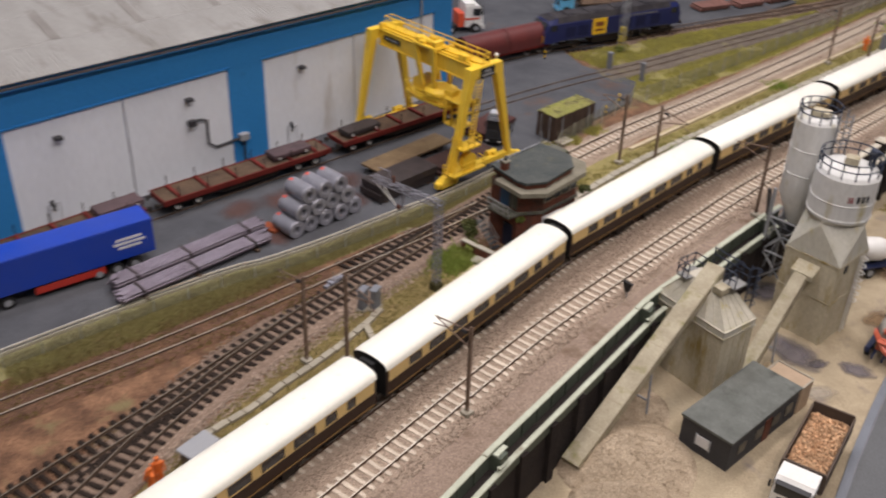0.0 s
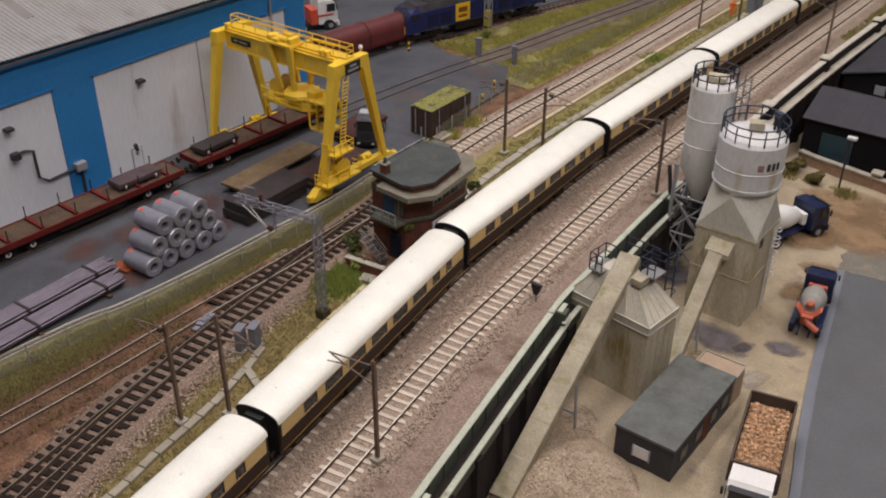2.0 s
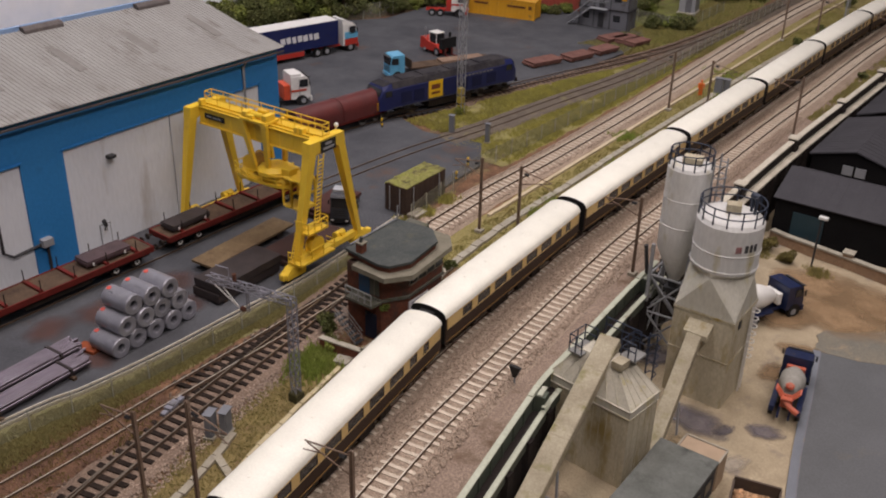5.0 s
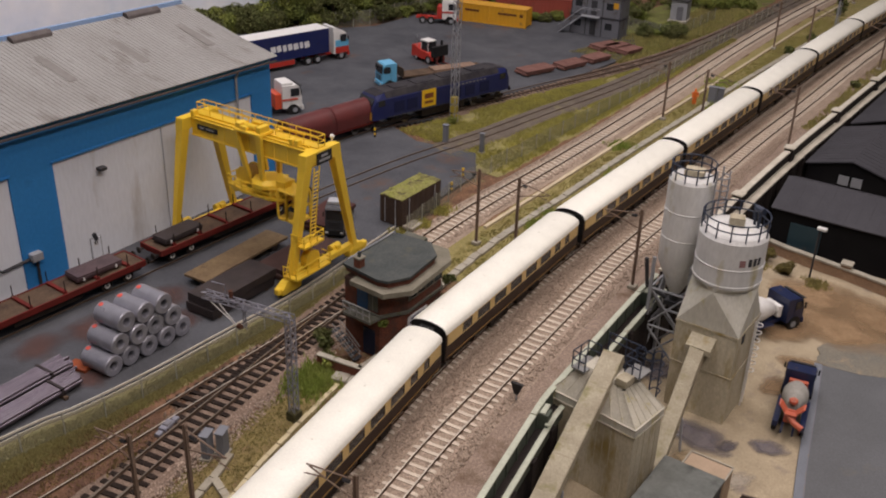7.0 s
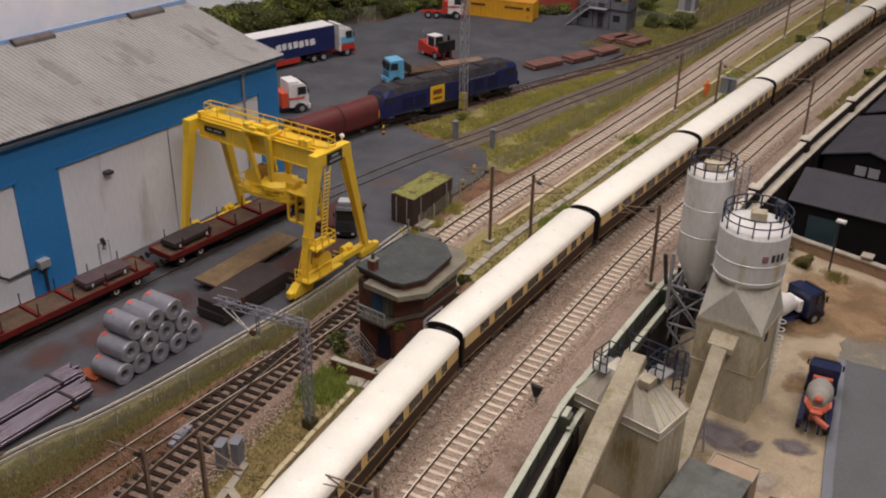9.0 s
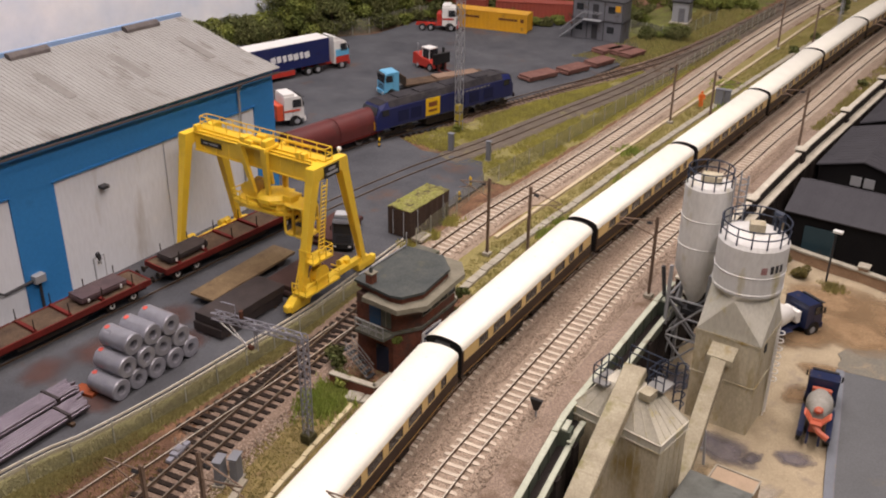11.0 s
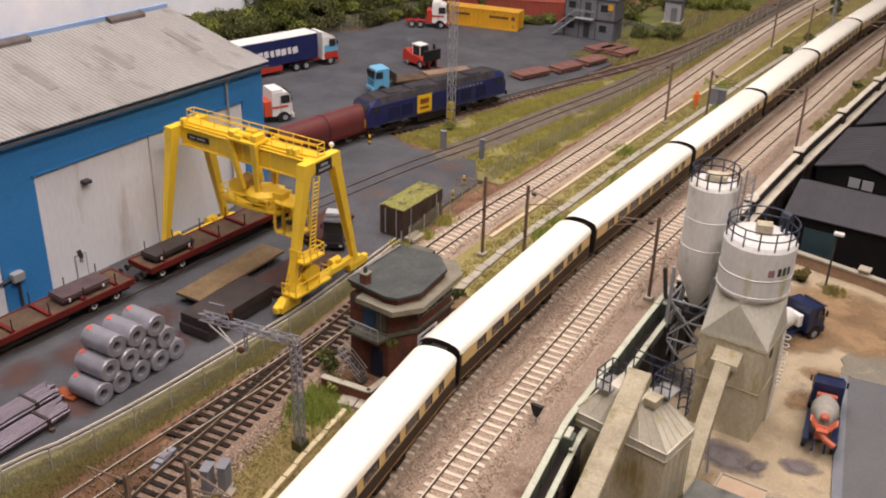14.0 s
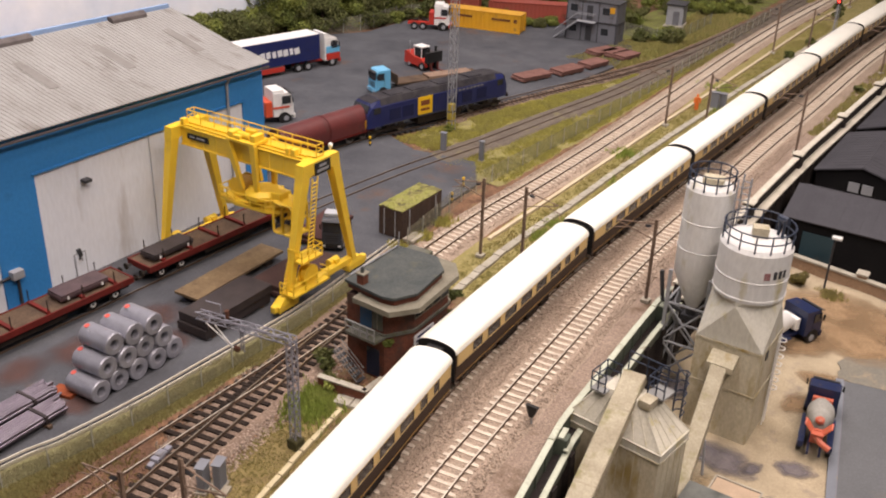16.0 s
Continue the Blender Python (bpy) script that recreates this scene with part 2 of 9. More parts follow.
M = dict(
    soil=mat("soil", (0.245, 0.135, 0.08), (0.12, 0.066, 0.042), 0.95, size=1.6, fine=0.15, bump=0.9, spread=0.3, contrast=0.8, stain=(0.21, 0.165, 0.085), stain_size=1.7, stain_cut=0.53),
    ballast=mat("ballast", (0.382, 0.297, 0.230), (0.318, 0.245, 0.188), 0.95, size=3, fine=0.11, bump=1.0, spread=0.26, stain=(0.19, 0.13, 0.09), stain_size=3, stain_cut=0.66),
    stones=mat("ballast_stones", (0.435, 0.34, 0.268), (0.36, 0.274, 0.214), 0.95, size=3, fine=0.2, bump=0.3, spread=0.14, island=0.4),
    ballast_dark=mat("ballast_dark", (0.245, 0.178, 0.135), (0.165, 0.115, 0.088), 0.95, size=2, fine=0.11, bump=1.0, spread=0.25),
    tarmac=mat("tarmac", (0.094, 0.097, 0.107), (0.060, 0.062, 0.070), 0.8, size=4, fine=0.1, bump=0.4, spread=0.14, stain=(0.125, 0.078, 0.06), stain_size=5, stain_cut=0.60),
    sand=mat("yard_sand", (0.42, 0.345, 0.238), (0.325, 0.265, 0.182), 0.95, size=2.2, fine=0.12, bump=0.5, spread=0.13, contrast=0.7, stain=(0.225, 0.19, 0.165), stain_size=3.0, stain_cut=0.575),
    road=mat("grey_road", (0.135, 0.14, 0.148), (0.115, 0.12, 0.125), 0.7, size=4, fine=0.15, bump=0.2, spread=0.07, stain=(0.17, 0.15, 0.12), stain_size=5, stain_cut=0.64),
    crane_rail=mat("worn_crane_rail", (0.88, 0.83, 0.72), (0.70, 0.63, 0.50), 0.3, 0.4, size=2, fine=0.1, bump=0.1),
    concrete=mat("concrete", (0.42, 0.39, 0.32), (0.32, 0.29, 0.235), 0.9, size=1.2, fine=0.08, bump=0.35, spread=0.12, stain=(0.20, 0.17, 0.12), stain_size=1.5, stain_cut=0.6),
    sleeper=mat("concrete_sleeper", (0.61, 0.53, 0.43), (0.49, 0.41, 0.33), 0.9, size=0.6, fine=0.06, bump=0.3, spread=0.14),
    sleeper_wood=mat("timber_sleeper", (0.016, 0.011, 0.009), (0.034, 0.024, 0.019), 0.9, size=0.5, fine=0.06, bump=0.5, spread=0.2),
    rail=mat("rail_side", (0.125, 0.073, 0.045), (0.09, 0.055, 0.037), 0.6, 0.3, size=1, fine=0.1, bump=0.15),
    rail_top=mat("rail_head", (0.74, 0.67, 0.56), (0.60, 0.53, 0.44), 0.32, 0.55, size=2, fine=0.1, bump=0.05, spread=0.05),
    rail_dull=mat("dull_rail_head", (0.15, 0.125, 0.11), (0.21, 0.17, 0.14), 0.5, 0.4, size=2, fine=0.1, bump=0.05),
    rail_dark=mat("grimy_rail_side", (0.060, 0.038, 0.026), (0.09, 0.058, 0.04), 0.7, 0.2, size=1, fine=0.1, bump=0.15),
    rail_brown=mat("brown_rail_head", (0.62, 0.53, 0.43), (0.42, 0.34, 0.27), 0.22, 0.7, size=2, fine=0.1, bump=0.05),
    shed_blue=mat("blue_cladding", (0.022, 0.20, 0.50), (0.026, 0.215, 0.52), 0.55, size=5, fine=0.3, bump=0.1, spread=0.03, stain=(0.02, 0.12, 0.28), stain_size=5, stain_cut=0.64),
    # doors: grey streaks at random, drawn out upright
    shed_white=mat("grey_white_door", (0.74, 0.77, 0.82), (0.68, 0.71, 0.76), 0.55, size=5, fine=0.2, bump=0.05, spread=0.03, stain=(0.50, 0.49, 0.49), stain_size=2.6, stain_cut=0.60, stretch=(1, 1, 0.22)),
    shed_roof=mat("weathered_sheet_roof", (0.315, 0.31, 0.30), (0.26, 0.252, 0.24), 0.85, size=2.5, fine=0.12, bump=0.15, spread=0.06, stain=(0.20, 0.185, 0.172), stain_size=2.0, stain_cut=0.56, stretch=(0.3, 1, 1)),
    ridge_blue=mat("pale_blue_flashing", (0.20, 0.33, 0.55), (0.26, 0.37, 0.56), 0.6, size=3),
    dark_grey=paint("dark_grey", (0.034, 0.034, 0.038), 0.6, dirt=(0.07, 0.055, 0.045)),
    black=paint("soft_black", (0.009, 0.0085, 0.0085), 0.6, dirt=(0.03, 0.022, 0.017)),
    yellow=paint("crane_yellow", (0.87, 0.58, 0.04), 0.4, dirt=(0.66, 0.40, 0.05), cut=0.64),
    white=paint("white_paint", (0.78, 0.77, 0.74), 0.45, dirt=(0.5, 0.46, 0.4), cut=0.66),
    red=paint("red_paint", (0.50, 0.035, 0.02), 0.45),
    orange=paint("orange_red_paint", (0.66, 0.085, 0.03), 0.45),
    rust=mat("rusty_steel", (0.12, 0.05, 0.032), (0.075, 0.035, 0.027), 0.85, size=1.5, fine=0.1, bump=0.4, spread=0.2, stain=(0.2, 0.085, 0.04), stain_size=1.2, stain_cut=0.6),
    wagon_red=mat("wagon_red_brown", (0.165, 0.022, 0.017), (0.105, 0.017, 0.014), 0.7, size=1.5, fine=0.1, bump=0.15, spread=0.12, stain=(0.09, 0.05, 0.035), stain_size=1.2, stain_cut=0.6),
    wagon_deck=mat("worn_deck", (0.125, 0.083, 0.054), (0.07, 0.047, 0.035), 0.9, size=1.2, fine=0.12, bump=0.4, spread=0.2),
    steel=mat("steel_plate", (0.060, 0.047, 0.046), (0.038, 0.030, 0.030), 0.6, 0.3, size=2, fine=0.1, bump=0.12, spread=0.1),
    plate_rust=mat("rust_bloomed_plate", (0.15, 0.095, 0.10), (0.09, 0.06, 0.064), 0.42, 0.4, size=1.5, fine=0.1, bump=0.15, spread=0.12),
    pipe=mat("grey_pipe", (0.37, 0.37, 0.42), (0.28, 0.28, 0.32), 0.32, 0.35, size=1, fine=0.1, bump=0.06, spread=0.05),
    rods=mat("steel_bars", (0.15, 0.125, 0.15), (0.085, 0.068, 0.082), 0.34, 0.6, size=2, fine=0.1, bump=0.1, spread=0.1, island=0.6),
    navy=paint("navy_blue", (0.009, 0.016, 0.095), 0.4, dirt=(0.02, 0.02, 0.05), cut=0.60),
    blue=paint("lorry_blue", (0.012, 0.055, 0.42), 0.35, cut=0.7),
    lightblue=paint("light_blue", (0.12, 0.44, 0.68), 0.4, cut=0.68),
    rail_blue=paint("rail_blue", (0.008, 0.075, 0.16), 0.32, cut=0.68),
    umber=paint("umber_brown", (0.030, 0.012, 0.006), 0.55, dirt=(0.055, 0.03, 0.016), cut=0.66),
    cream=paint("cream_panel", (0.70, 0.49, 0.19), 0.4, dirt=(0.52, 0.33, 0.12), cut=0.62),
    coach_roof=paint("coach_roof_white", (0.88, 0.865, 0.77), 0.4, dirt=(0.78, 0.74, 0.62), cut=0.7, stain_size=3),
    under=mat("underframe_grime", (0.020, 0.016, 0.014), (0.04, 0.03, 0.024), 0.85, size=0.6, fine=0.08, bump=0.3, spread=0.2),
    wheel=mat("wheel_steel", (0.42, 0.40, 0.38), (0.3, 0.28, 0.26), 0.4, 0.7, size=0.5, fine=0.08, bump=0.1),
    glass=mat("dark_window_glass", (0.02, 0.022, 0.025), (0.03, 0.032, 0.035), 0.12, size=2, fine=0.3, bump=0.0, spread=0.02),
    brick=mat("red_brick", (0.19, 0.068, 0.043), (0.115, 0.047, 0.033), 0.9, size=0.8, fine=0.08, bump=0.4, spread=0.2, stain=(0.085, 0.052, 0.042), stain_size=1.5, stain_cut=0.53),
    slate=mat("dark_felt_roof", (0.050, 0.058, 0.058), (0.082, 0.088, 0.083), 0.75, size=1.5, fine=0.12, bump=0.3, spread=0.14, stain=(0.10, 0.10, 0.075), stain_size=1.4, stain_cut=0.57),
    box_concrete=mat("box_concrete", (0.24, 0.22, 0.17), (0.175, 0.16, 0.122), 0.9, size=1.0, fine=0.1, bump=0.3, spread=0.1, stain=(0.13, 0.12, 0.09), stain_size=1.4, stain_cut=0.58),
    door_blue=paint("door_blue", (0.015, 0.07, 0.16), 0.45),
    silo=mat("silo_grey", (0.67, 0.67, 0.66), (0.58, 0.58, 0.56), 0.5, size=2.5, fine=0.2, bump=0.05, spread=0.05, stain=(0.42, 0.37, 0.20), stain_size=1.5, stain_cut=0.585, stretch=(1, 1, 0.3)),
    silo_conc=mat("dusty_silo_base", (0.53, 0.485, 0.37), (0.41, 0.36, 0.255), 0.8, size=1.8, fine=0.14, bump=0.14, spread=0.09, stain=(0.33, 0.25, 0.10), stain_size=2.0, stain_cut=0.55, stretch=(1, 1, 0.45)),
    conveyor=mat("dusty_conveyor", (0.43, 0.385, 0.285), (0.31, 0.27, 0.195), 0.85, size=1.5, fine=0.12, bump=0.2, spread=0.1, stain=(0.255, 0.235, 0.12), stain_size=1.2, stain_cut=0.55),
    silo_fold=mat("lichen_streaked_panels", (0.60, 0.585, 0.52), (0.50, 0.48, 0.40), 0.7, size=1.5, fine=0.14, bump=0.1, spread=0.06, stain=(0.50, 0.43, 0.17), stain_size=1.5, stain_cut=0.545, stretch=(1, 1, 0.35)),
    pale_stone=mat("pale_coping_stone", (0.60, 0.56, 0.47), (0.48, 0.44, 0.36), 0.85, size=1.5, fine=0.1, bump=0.3, spread=0.1, stain=(0.3, 0.27, 0.2), stain_size=1.5, stain_cut=0.62),
    rail_navy=paint("handrail_dark_blue", (0.02, 0.03, 0.055), 0.5),
    lattice=paint("galvanised", (0.30, 0.31, 0.33), 0.55, dirt=(0.2, 0.19, 0.18)),
    mast=mat("mast_brown_steel", (0.17, 0.115, 0.085), (0.23, 0.165, 0.125), 0.75, size=0.8, fine=0.08, bump=0.15),
    girder=mat("pale_green_girder", (0.50, 0.53, 0.43), (0.42, 0.44, 0.35), 0.7, size=2, fine=0.1, bump=0.2, spread=0.1, stain=(0.27, 0.25, 0.19), stain_size=1.5, stain_cut=0.58),
    retain=mat("dark_retaining_wall", (0.024, 0.020, 0.020), (0.040, 0.032, 0.029), 0.9, size=1.5, fine=0.12, bump=0.4, spread=0.2),
    green_box=mat("dark_green_girder", (0.062, 0.078, 0.060), (0.085, 0.10, 0.075), 0.6, size=1.5, fine=0.12, bump=0.15, spread=0.1, stain=(0.09, 0.08, 0.06), stain_size=1.2, stain_cut=0.6),
    shed_black=mat("black_boarding", (0.006, 0.0055, 0.0065), (0.010, 0.0095, 0.010), 0.9, size=2, fine=0.1, bump=0.2, spread=0.15),
    shed_slate=mat("grey_sheet_roof", (0.062, 0.061, 0.069), (0.050, 0.049, 0.056), 0.7, size=3, fine=0.12, bump=0.15, spread=0.08),
    teal=paint("dark_teal_door", (0.02, 0.05, 0.065), 0.5),
    pale_brick=mat("pale_brick", (0.36, 0.24, 0.155), (0.28, 0.18, 0.12), 0.9, size=0.8, fine=0.1, bump=0.3, spread=0.15),
    moss=mat("moss", (0.20, 0.21, 0.05), (0.24, 0.22, 0.09), 0.98, size=0.6, fine=0.12, bump=0.9, spread=0.3, stain=(0.085, 0.065, 0.045), stain_size=0.9, stain_cut=0.52),
    grass=mat("grass", (0.31, 0.295, 0.095), (0.315, 0.26, 0.11), 0.95, size=2.5, fine=0.2, bump=0.0, spread=0.15, island=0.6),
    grass_yellow=mat("yellow_weeds", (0.47, 0.43, 0.11), (0.33, 0.31, 0.105), 0.95, size=1.2, fine=0.2, bump=0.0, spread=0.15, island=0.6),
    grass_green=mat("fresh_grass", (0.25, 0.33, 0.065), (0.33, 0.37, 0.10), 0.95, size=1.0, fine=0.2, bump=0.0, spread=0.15, island=0.5),
    bank_grass=mat("bank_grass", (0.37, 0.335, 0.14), (0.30, 0.26, 0.115), 0.95, size=1.8, fine=0.2, bump=0.0, spread=0.15, island=0.4),
    leaf=mat("leaves", (0.075, 0.092, 0.030), (0.13, 0.13, 0.05), 0.9, size=2.2, fine=0.3, bump=0.0, spread=0.2, island=0.9),
    leaf_light=mat("light_leaves", (0.21, 0.225, 0.05), (0.13, 0.165, 0.045), 0.9, size=1.8, fine=0.3, bump=0.0, spread=0.2, island=0.8),
    bark=mat("bark", (0.07, 0.05, 0.035), (0.10, 0.075, 0.05), 0.95, size=0.4, fine=0.08, bump=0.7, spread=0.2),
    gravel=mat("aggregate_heap", (0.46, 0.37, 0.27), (0.37, 0.29, 0.205), 0.95, size=1.0, fine=0.12, bump=0.9, spread=0.2),
    wood_chip=mat("brick_rubble", (0.44, 0.25, 0.135), (0.54, 0.36, 0.22), 0.9, size=0.8, fine=0.1, bump=0.4, spread=0.2, island=0.9),
    sky=mat("painted_sky", (0.74, 0.79, 0.90), (0.94, 0.92, 0.95), 0.9, size=9, fine=2.0, bump=0.0, spread=0.02, contrast=0.6),
    sign_white=paint("sign_white", (0.75, 0.75, 0.76), 0.5),
    container_yellow=paint("container_yellow", (0.66, 0.33, 0.018), 0.5),
    container_red=paint("container_red", (0.30, 0.06, 0.04), 0.55),
    cabin_grey=paint("cabin_grey", (0.15, 0.155, 0.175), 0.6, dirt=(0.09, 0.075, 0.065), cut=0.54),
    hi_vis=paint("hi_vis_orange", (0.80, 0.18, 0.03), 0.6),
)


def lamp_mat(name, colour, power):
    m = bpy.data.materials.new(name)
    m.use_nodes = True
    b = m.node_tree.nodes["Principled BSDF"]
    b.inputs["Base Color"].default_value = (*colour, 1)
    b.inputs["Emission Color"].default_value, b.inputs["Emission Strength"].default_value = (*colour, 1), power
    return m


M["red_lamp"] = lamp_mat("lit_red_lens", (1.0, 0.03, 0.02), 6.0)


def mesh_wire(name, colour):
    """Chain link: thin wires with holes between them."""
    m = bpy.data.materials.new(name)
    m.use_nodes = True
    N, L = m.node_tree.nodes, m.node_tree.links
    b = N["Principled BSDF"]
    b.inputs["Base Color"].default_value, b.inputs["Roughness"].default_value = (*colour, 1), 0.6
    b.inputs["Alpha"].default_value = 0.2
    return m


M["chain"] = mesh_wire("chain_link", (0.36, 0.36, 0.27))

# ---- lines of the plan ----
MAIN_1 = [(15.0, -75), (11.6, -48), (8.75, -27), (7.95, -21.5), (7.15, -14.4), (6.62, -2), (6.62, 8.5), (6.95, 25.6), (7.45, 45), (7.85, 62), (8.4, 80), (9.9, 105), (13.5, 140), (19, 170)]
MAIN_2 = [(18.9, -75), (15.4, -48), (12.4, -27), (11.6, -18.5), (10.8, -5.9), (10.25, 5), (10.3, 15.3), (10.55, 37), (11.1, 54), (11.7, 78), (13.4, 105), (17.0, 140), (22.5, 170)]
LOOP = [(15.0, -75), (4.5, -50), (3.05, -46.1), (2.0, -42.8), (0.95, -38.5), (-0.02, -33.4), (-0.72, -28), (-1.35, -23), (-1.85, -18.6), (-2.35, -14.2), (-3.2, -6), (-3.55, 1), (-3.6, 8), (-3.25, 17), (-3.0, 34), (-3.1, 51), (-3.4, 73), (-2.9, 99), (-1, 130), (2, 165)]
BRANCH = [(-5.6, -75), (-3.5, -50), (-3.05, -45), (-2.68, -38.6), (-2.58, -34), (-2.5, -30), (-2.38, -25), (-2.28, -20.5), (-2.35, -14.2)]
SPUR = [(4.5, -62), (2.35, -47.5), (1.76, -44), (1.1, -40.5), (0.6, -37.4), (0.25, -35.2)]
YARD_TRACK = [(-18.6, -75), (-18.2, -45), (-17.7, -29), (-17.2, -20), (-16.9, -10), (-16.0, 0), (-14.7, 11), (-12.7, 21), (-10.9, 33), (-9.0, 45), (-7.8, 60), (-6.8, 78), (-6.1, 104), (-4.5, 135)]
SHED_TRACK = [(-24.9, 0.4), (-24.6, 5.0), (-24.0, 10.0), (-23.0, 15.0), (-20.6, 22.2), (-18.6, 30), (-15.8, 40), (-12.3, 51), (-9.6, 62), (-7.9, 76), (-7.0, 90)]
WALL = [(24.5, -75), (20.3, -46), (18.6, -36.4), (18.15, -34), (17.33, -29), (16.34, -23), (15.52, -18), (15.25, -16.2), (15.02, -12), (14.74, -7), (14.5, -1.4), (14.42, 5), (14.3, 20), (14.55, 35), (15.2, 50), (16.3, 72), (18.5, 100), (22.5, 140), (28, 170)]
LOW = -5.0

ln = {n: smooth_line(p, 0.7) for n, p in (("main_1", MAIN_1), ("main_2", MAIN_2), ("loop", LOOP), ("branch", BRANCH), ("spur", SPUR), ("yard", YARD_TRACK), ("shed", SHED_TRACK))}
wall_line = smooth_line(WALL, 2.0)


def x_on(line, y):
    return float(np.interp(y, line[:, 1], line[:, 0]))


# ---- ground ----
def build_ground():
    bm = B()
    ys = np.arange(-80, 175, 1.0)
    us = np.linspace(0, 1, 90)
    grid = []
    for y in ys:
        xr = x_on(wall_line, y) - 0.1
        row = []
        for u in us:
            x = -80 + (xr + 80) * u
            h = 0.10 * noise.noise((x * 0.25, y * 0.25, 0)) + 0.05 * noise.noise((x * 1.1, y * 1.1, 3))
            row.append(bm.verts.new((x, y, -0.22 + h * 0.7)))
        grid.append(row)
    for a, b in zip(grid, grid[1:]):
        for i in range(len(us) - 1):
            bm.faces.new((a[i], a[i + 1], b[i + 1], b[i]))
    struct("ground", bm, M["soil"], "brown earth and scrub between the railway tracks", "ground", True)
    bm = B()
    grid = []
    for y in np.arange(-80, 175, 1.2):
        row = []
        for u in np.linspace(0, 1, 46):
            x = x_on(wall_line, y) + 0.2 + (75 - x_on(wall_line, y)) * u
            row.append(bm.verts.new((x, y, LOW + 0.09 * noise.noise((x * 0.35, y * 0.35, 7)))))
        grid.append(row)
    for a, b in zip(grid, grid[1:]):
        for i in range(45):
            bm.faces.new((a[i], a[i + 1], b[i + 1], b[i]))
    struct("ground", bm, M["sand"], "sandy dusty floor of the cement yard with damp grey patches", "ground", True)


build_ground()

# the tarmac goods yard, with a kerb of two pale concrete strips
yard_edge = smooth_line([(-9.6, -75), (-8.9, -50), (-7.85, -36.4), (-7.1, -33), (-6.5, -27.9), (-6.2, -21.3), (-5.9, -15), (-6.3, -8), (-6.9, 0), (-7.3, 6), (-7.6, 13)], 1.5)
yard_out = [(x, y) for x, y in yard_edge] + [(-10.5, 16.5), (-14.0, 16.0), (-17.0, 15.6), (-21.5, 17.5), (-19.5, 22), (-19.5, 27), (-17.2, 36), (-14.5, 46), (-13.5, 56), (-14.5, 63), (-17, 68), (-24, 70), (-32, 71), (-40, 66), (-47.5, 58), (-48, 49), (-58, 35), (-72, 20), (-72, -75)]
bm = B()
slab(bm, yard_out, -0.5, 0.04)
struct("yard_surface", bm, M["tarmac"], "dark worn tarmac of the goods yard with rusty stains", "yard")
for off, w in ((-0.1, 0.09), (0.32, 0.09)):
    bm = B()
    sweep(bm, yard_edge[: len(yard_edge) * 6 // 7], [(off - w / 2, -0.3), (off + w / 2, -0.3), (off + w / 2, 0.16), (off - w / 2, 0.16)])
    struct("crane_rail", bm, M["crane_rail"], "bright worn crane rail along the edge of the goods yard", "crane rail")

# scrubby olive turf on the bank below the crane rails
bm = B()
turf = yard_edge[(yard_edge[:, 1] > -60) & (yard_edge[:, 1] < -4)]
rows = []
for (x, y), (dx, dy) in zip(turf, headings(turf)):
    row = []
    for k, u in enumerate(np.linspace(0.45, 2.5, 7)):
        edge_u = u + (0.5 * noise.noise((x * 0.6, y * 0.6, k)) if k == 6 else 0)
        row.append(bm.verts.new((x + edge_u * dy, y - edge_u * dx, -0.02 - 0.035 * k + 0.06 * noise.noise((x, y * 1.3, k)))))
    rows.append(row)
for a, b in zip(rows, rows[1:]):
    for i in range(6):
        bm.faces.new((a[i], a[i + 1], b[i + 1], b[i]))
struct("bank", bm, mat("olive_turf", (0.31, 0.295, 0.135), (0.24, 0.205, 0.10), 0.97, size=1.2, fine=0.12, bump=0.9, spread=0.25, stain=(0.14, 0.095, 0.055), stain_size=1.8, stain_cut=0.60), "rough olive turf on the bank below the crane rails", "ground", True)

# yellowed short turf between the junction and the main line
bm = B()
rows = []
for y in np.arange(-52, -18.4, 0.8):
    x0, x1 = x_on(ln["loop"], y) + 2.3, x_on(ln["main_1"], y) - 2.5
    rows.append([bm.verts.new((x0 + (x1 - x0) * u, y, -0.125 - (0.12 if u in (0, 1) else 0) + 0.04 * noise.noise((x0 + 4 * u, y, 2)))) for u in np.linspace(0, 1, 8)])
for a, b in zip(rows, rows[1:]):
    for i in range(7):
        bm.faces.new((a[i], a[i + 1], b[i + 1], b[i]))
struct("verge", bm, mat("yellowed_turf", (0.25, 0.192, 0.078), (0.20, 0.15, 0.066), 0.97, size=1.4, fine=0.12, bump=0.8, spread=0.22, stain=(0.17, 0.105, 0.065), stain_size=2.0, stain_cut=0.56), "yellowed short turf and bare earth beside the junction", "ground", True)



def turf(name, left, right, lo, hi, z, material, label):
    """A sheet of low turf between two lines of the plan."""
    bm = B()
    rows = []
    for y in np.arange(lo, hi, 0.8):
        x0, x1 = left(y), right(y)
        rows.append([bm.verts.new((x0 + (x1 - x0) * u, y, z - (0.12 if u in (0, 1) else 0) + 0.05 * noise.noise((x0 + 5 * u, y, 2)))) for u in np.linspace(0, 1, 10)])
    for a, b in zip(rows, rows[1:]):
        for i in range(9):
            bm.faces.new((a[i], a[i + 1], b[i + 1], b[i]))
    struct(name, bm, material, label, "ground", True)


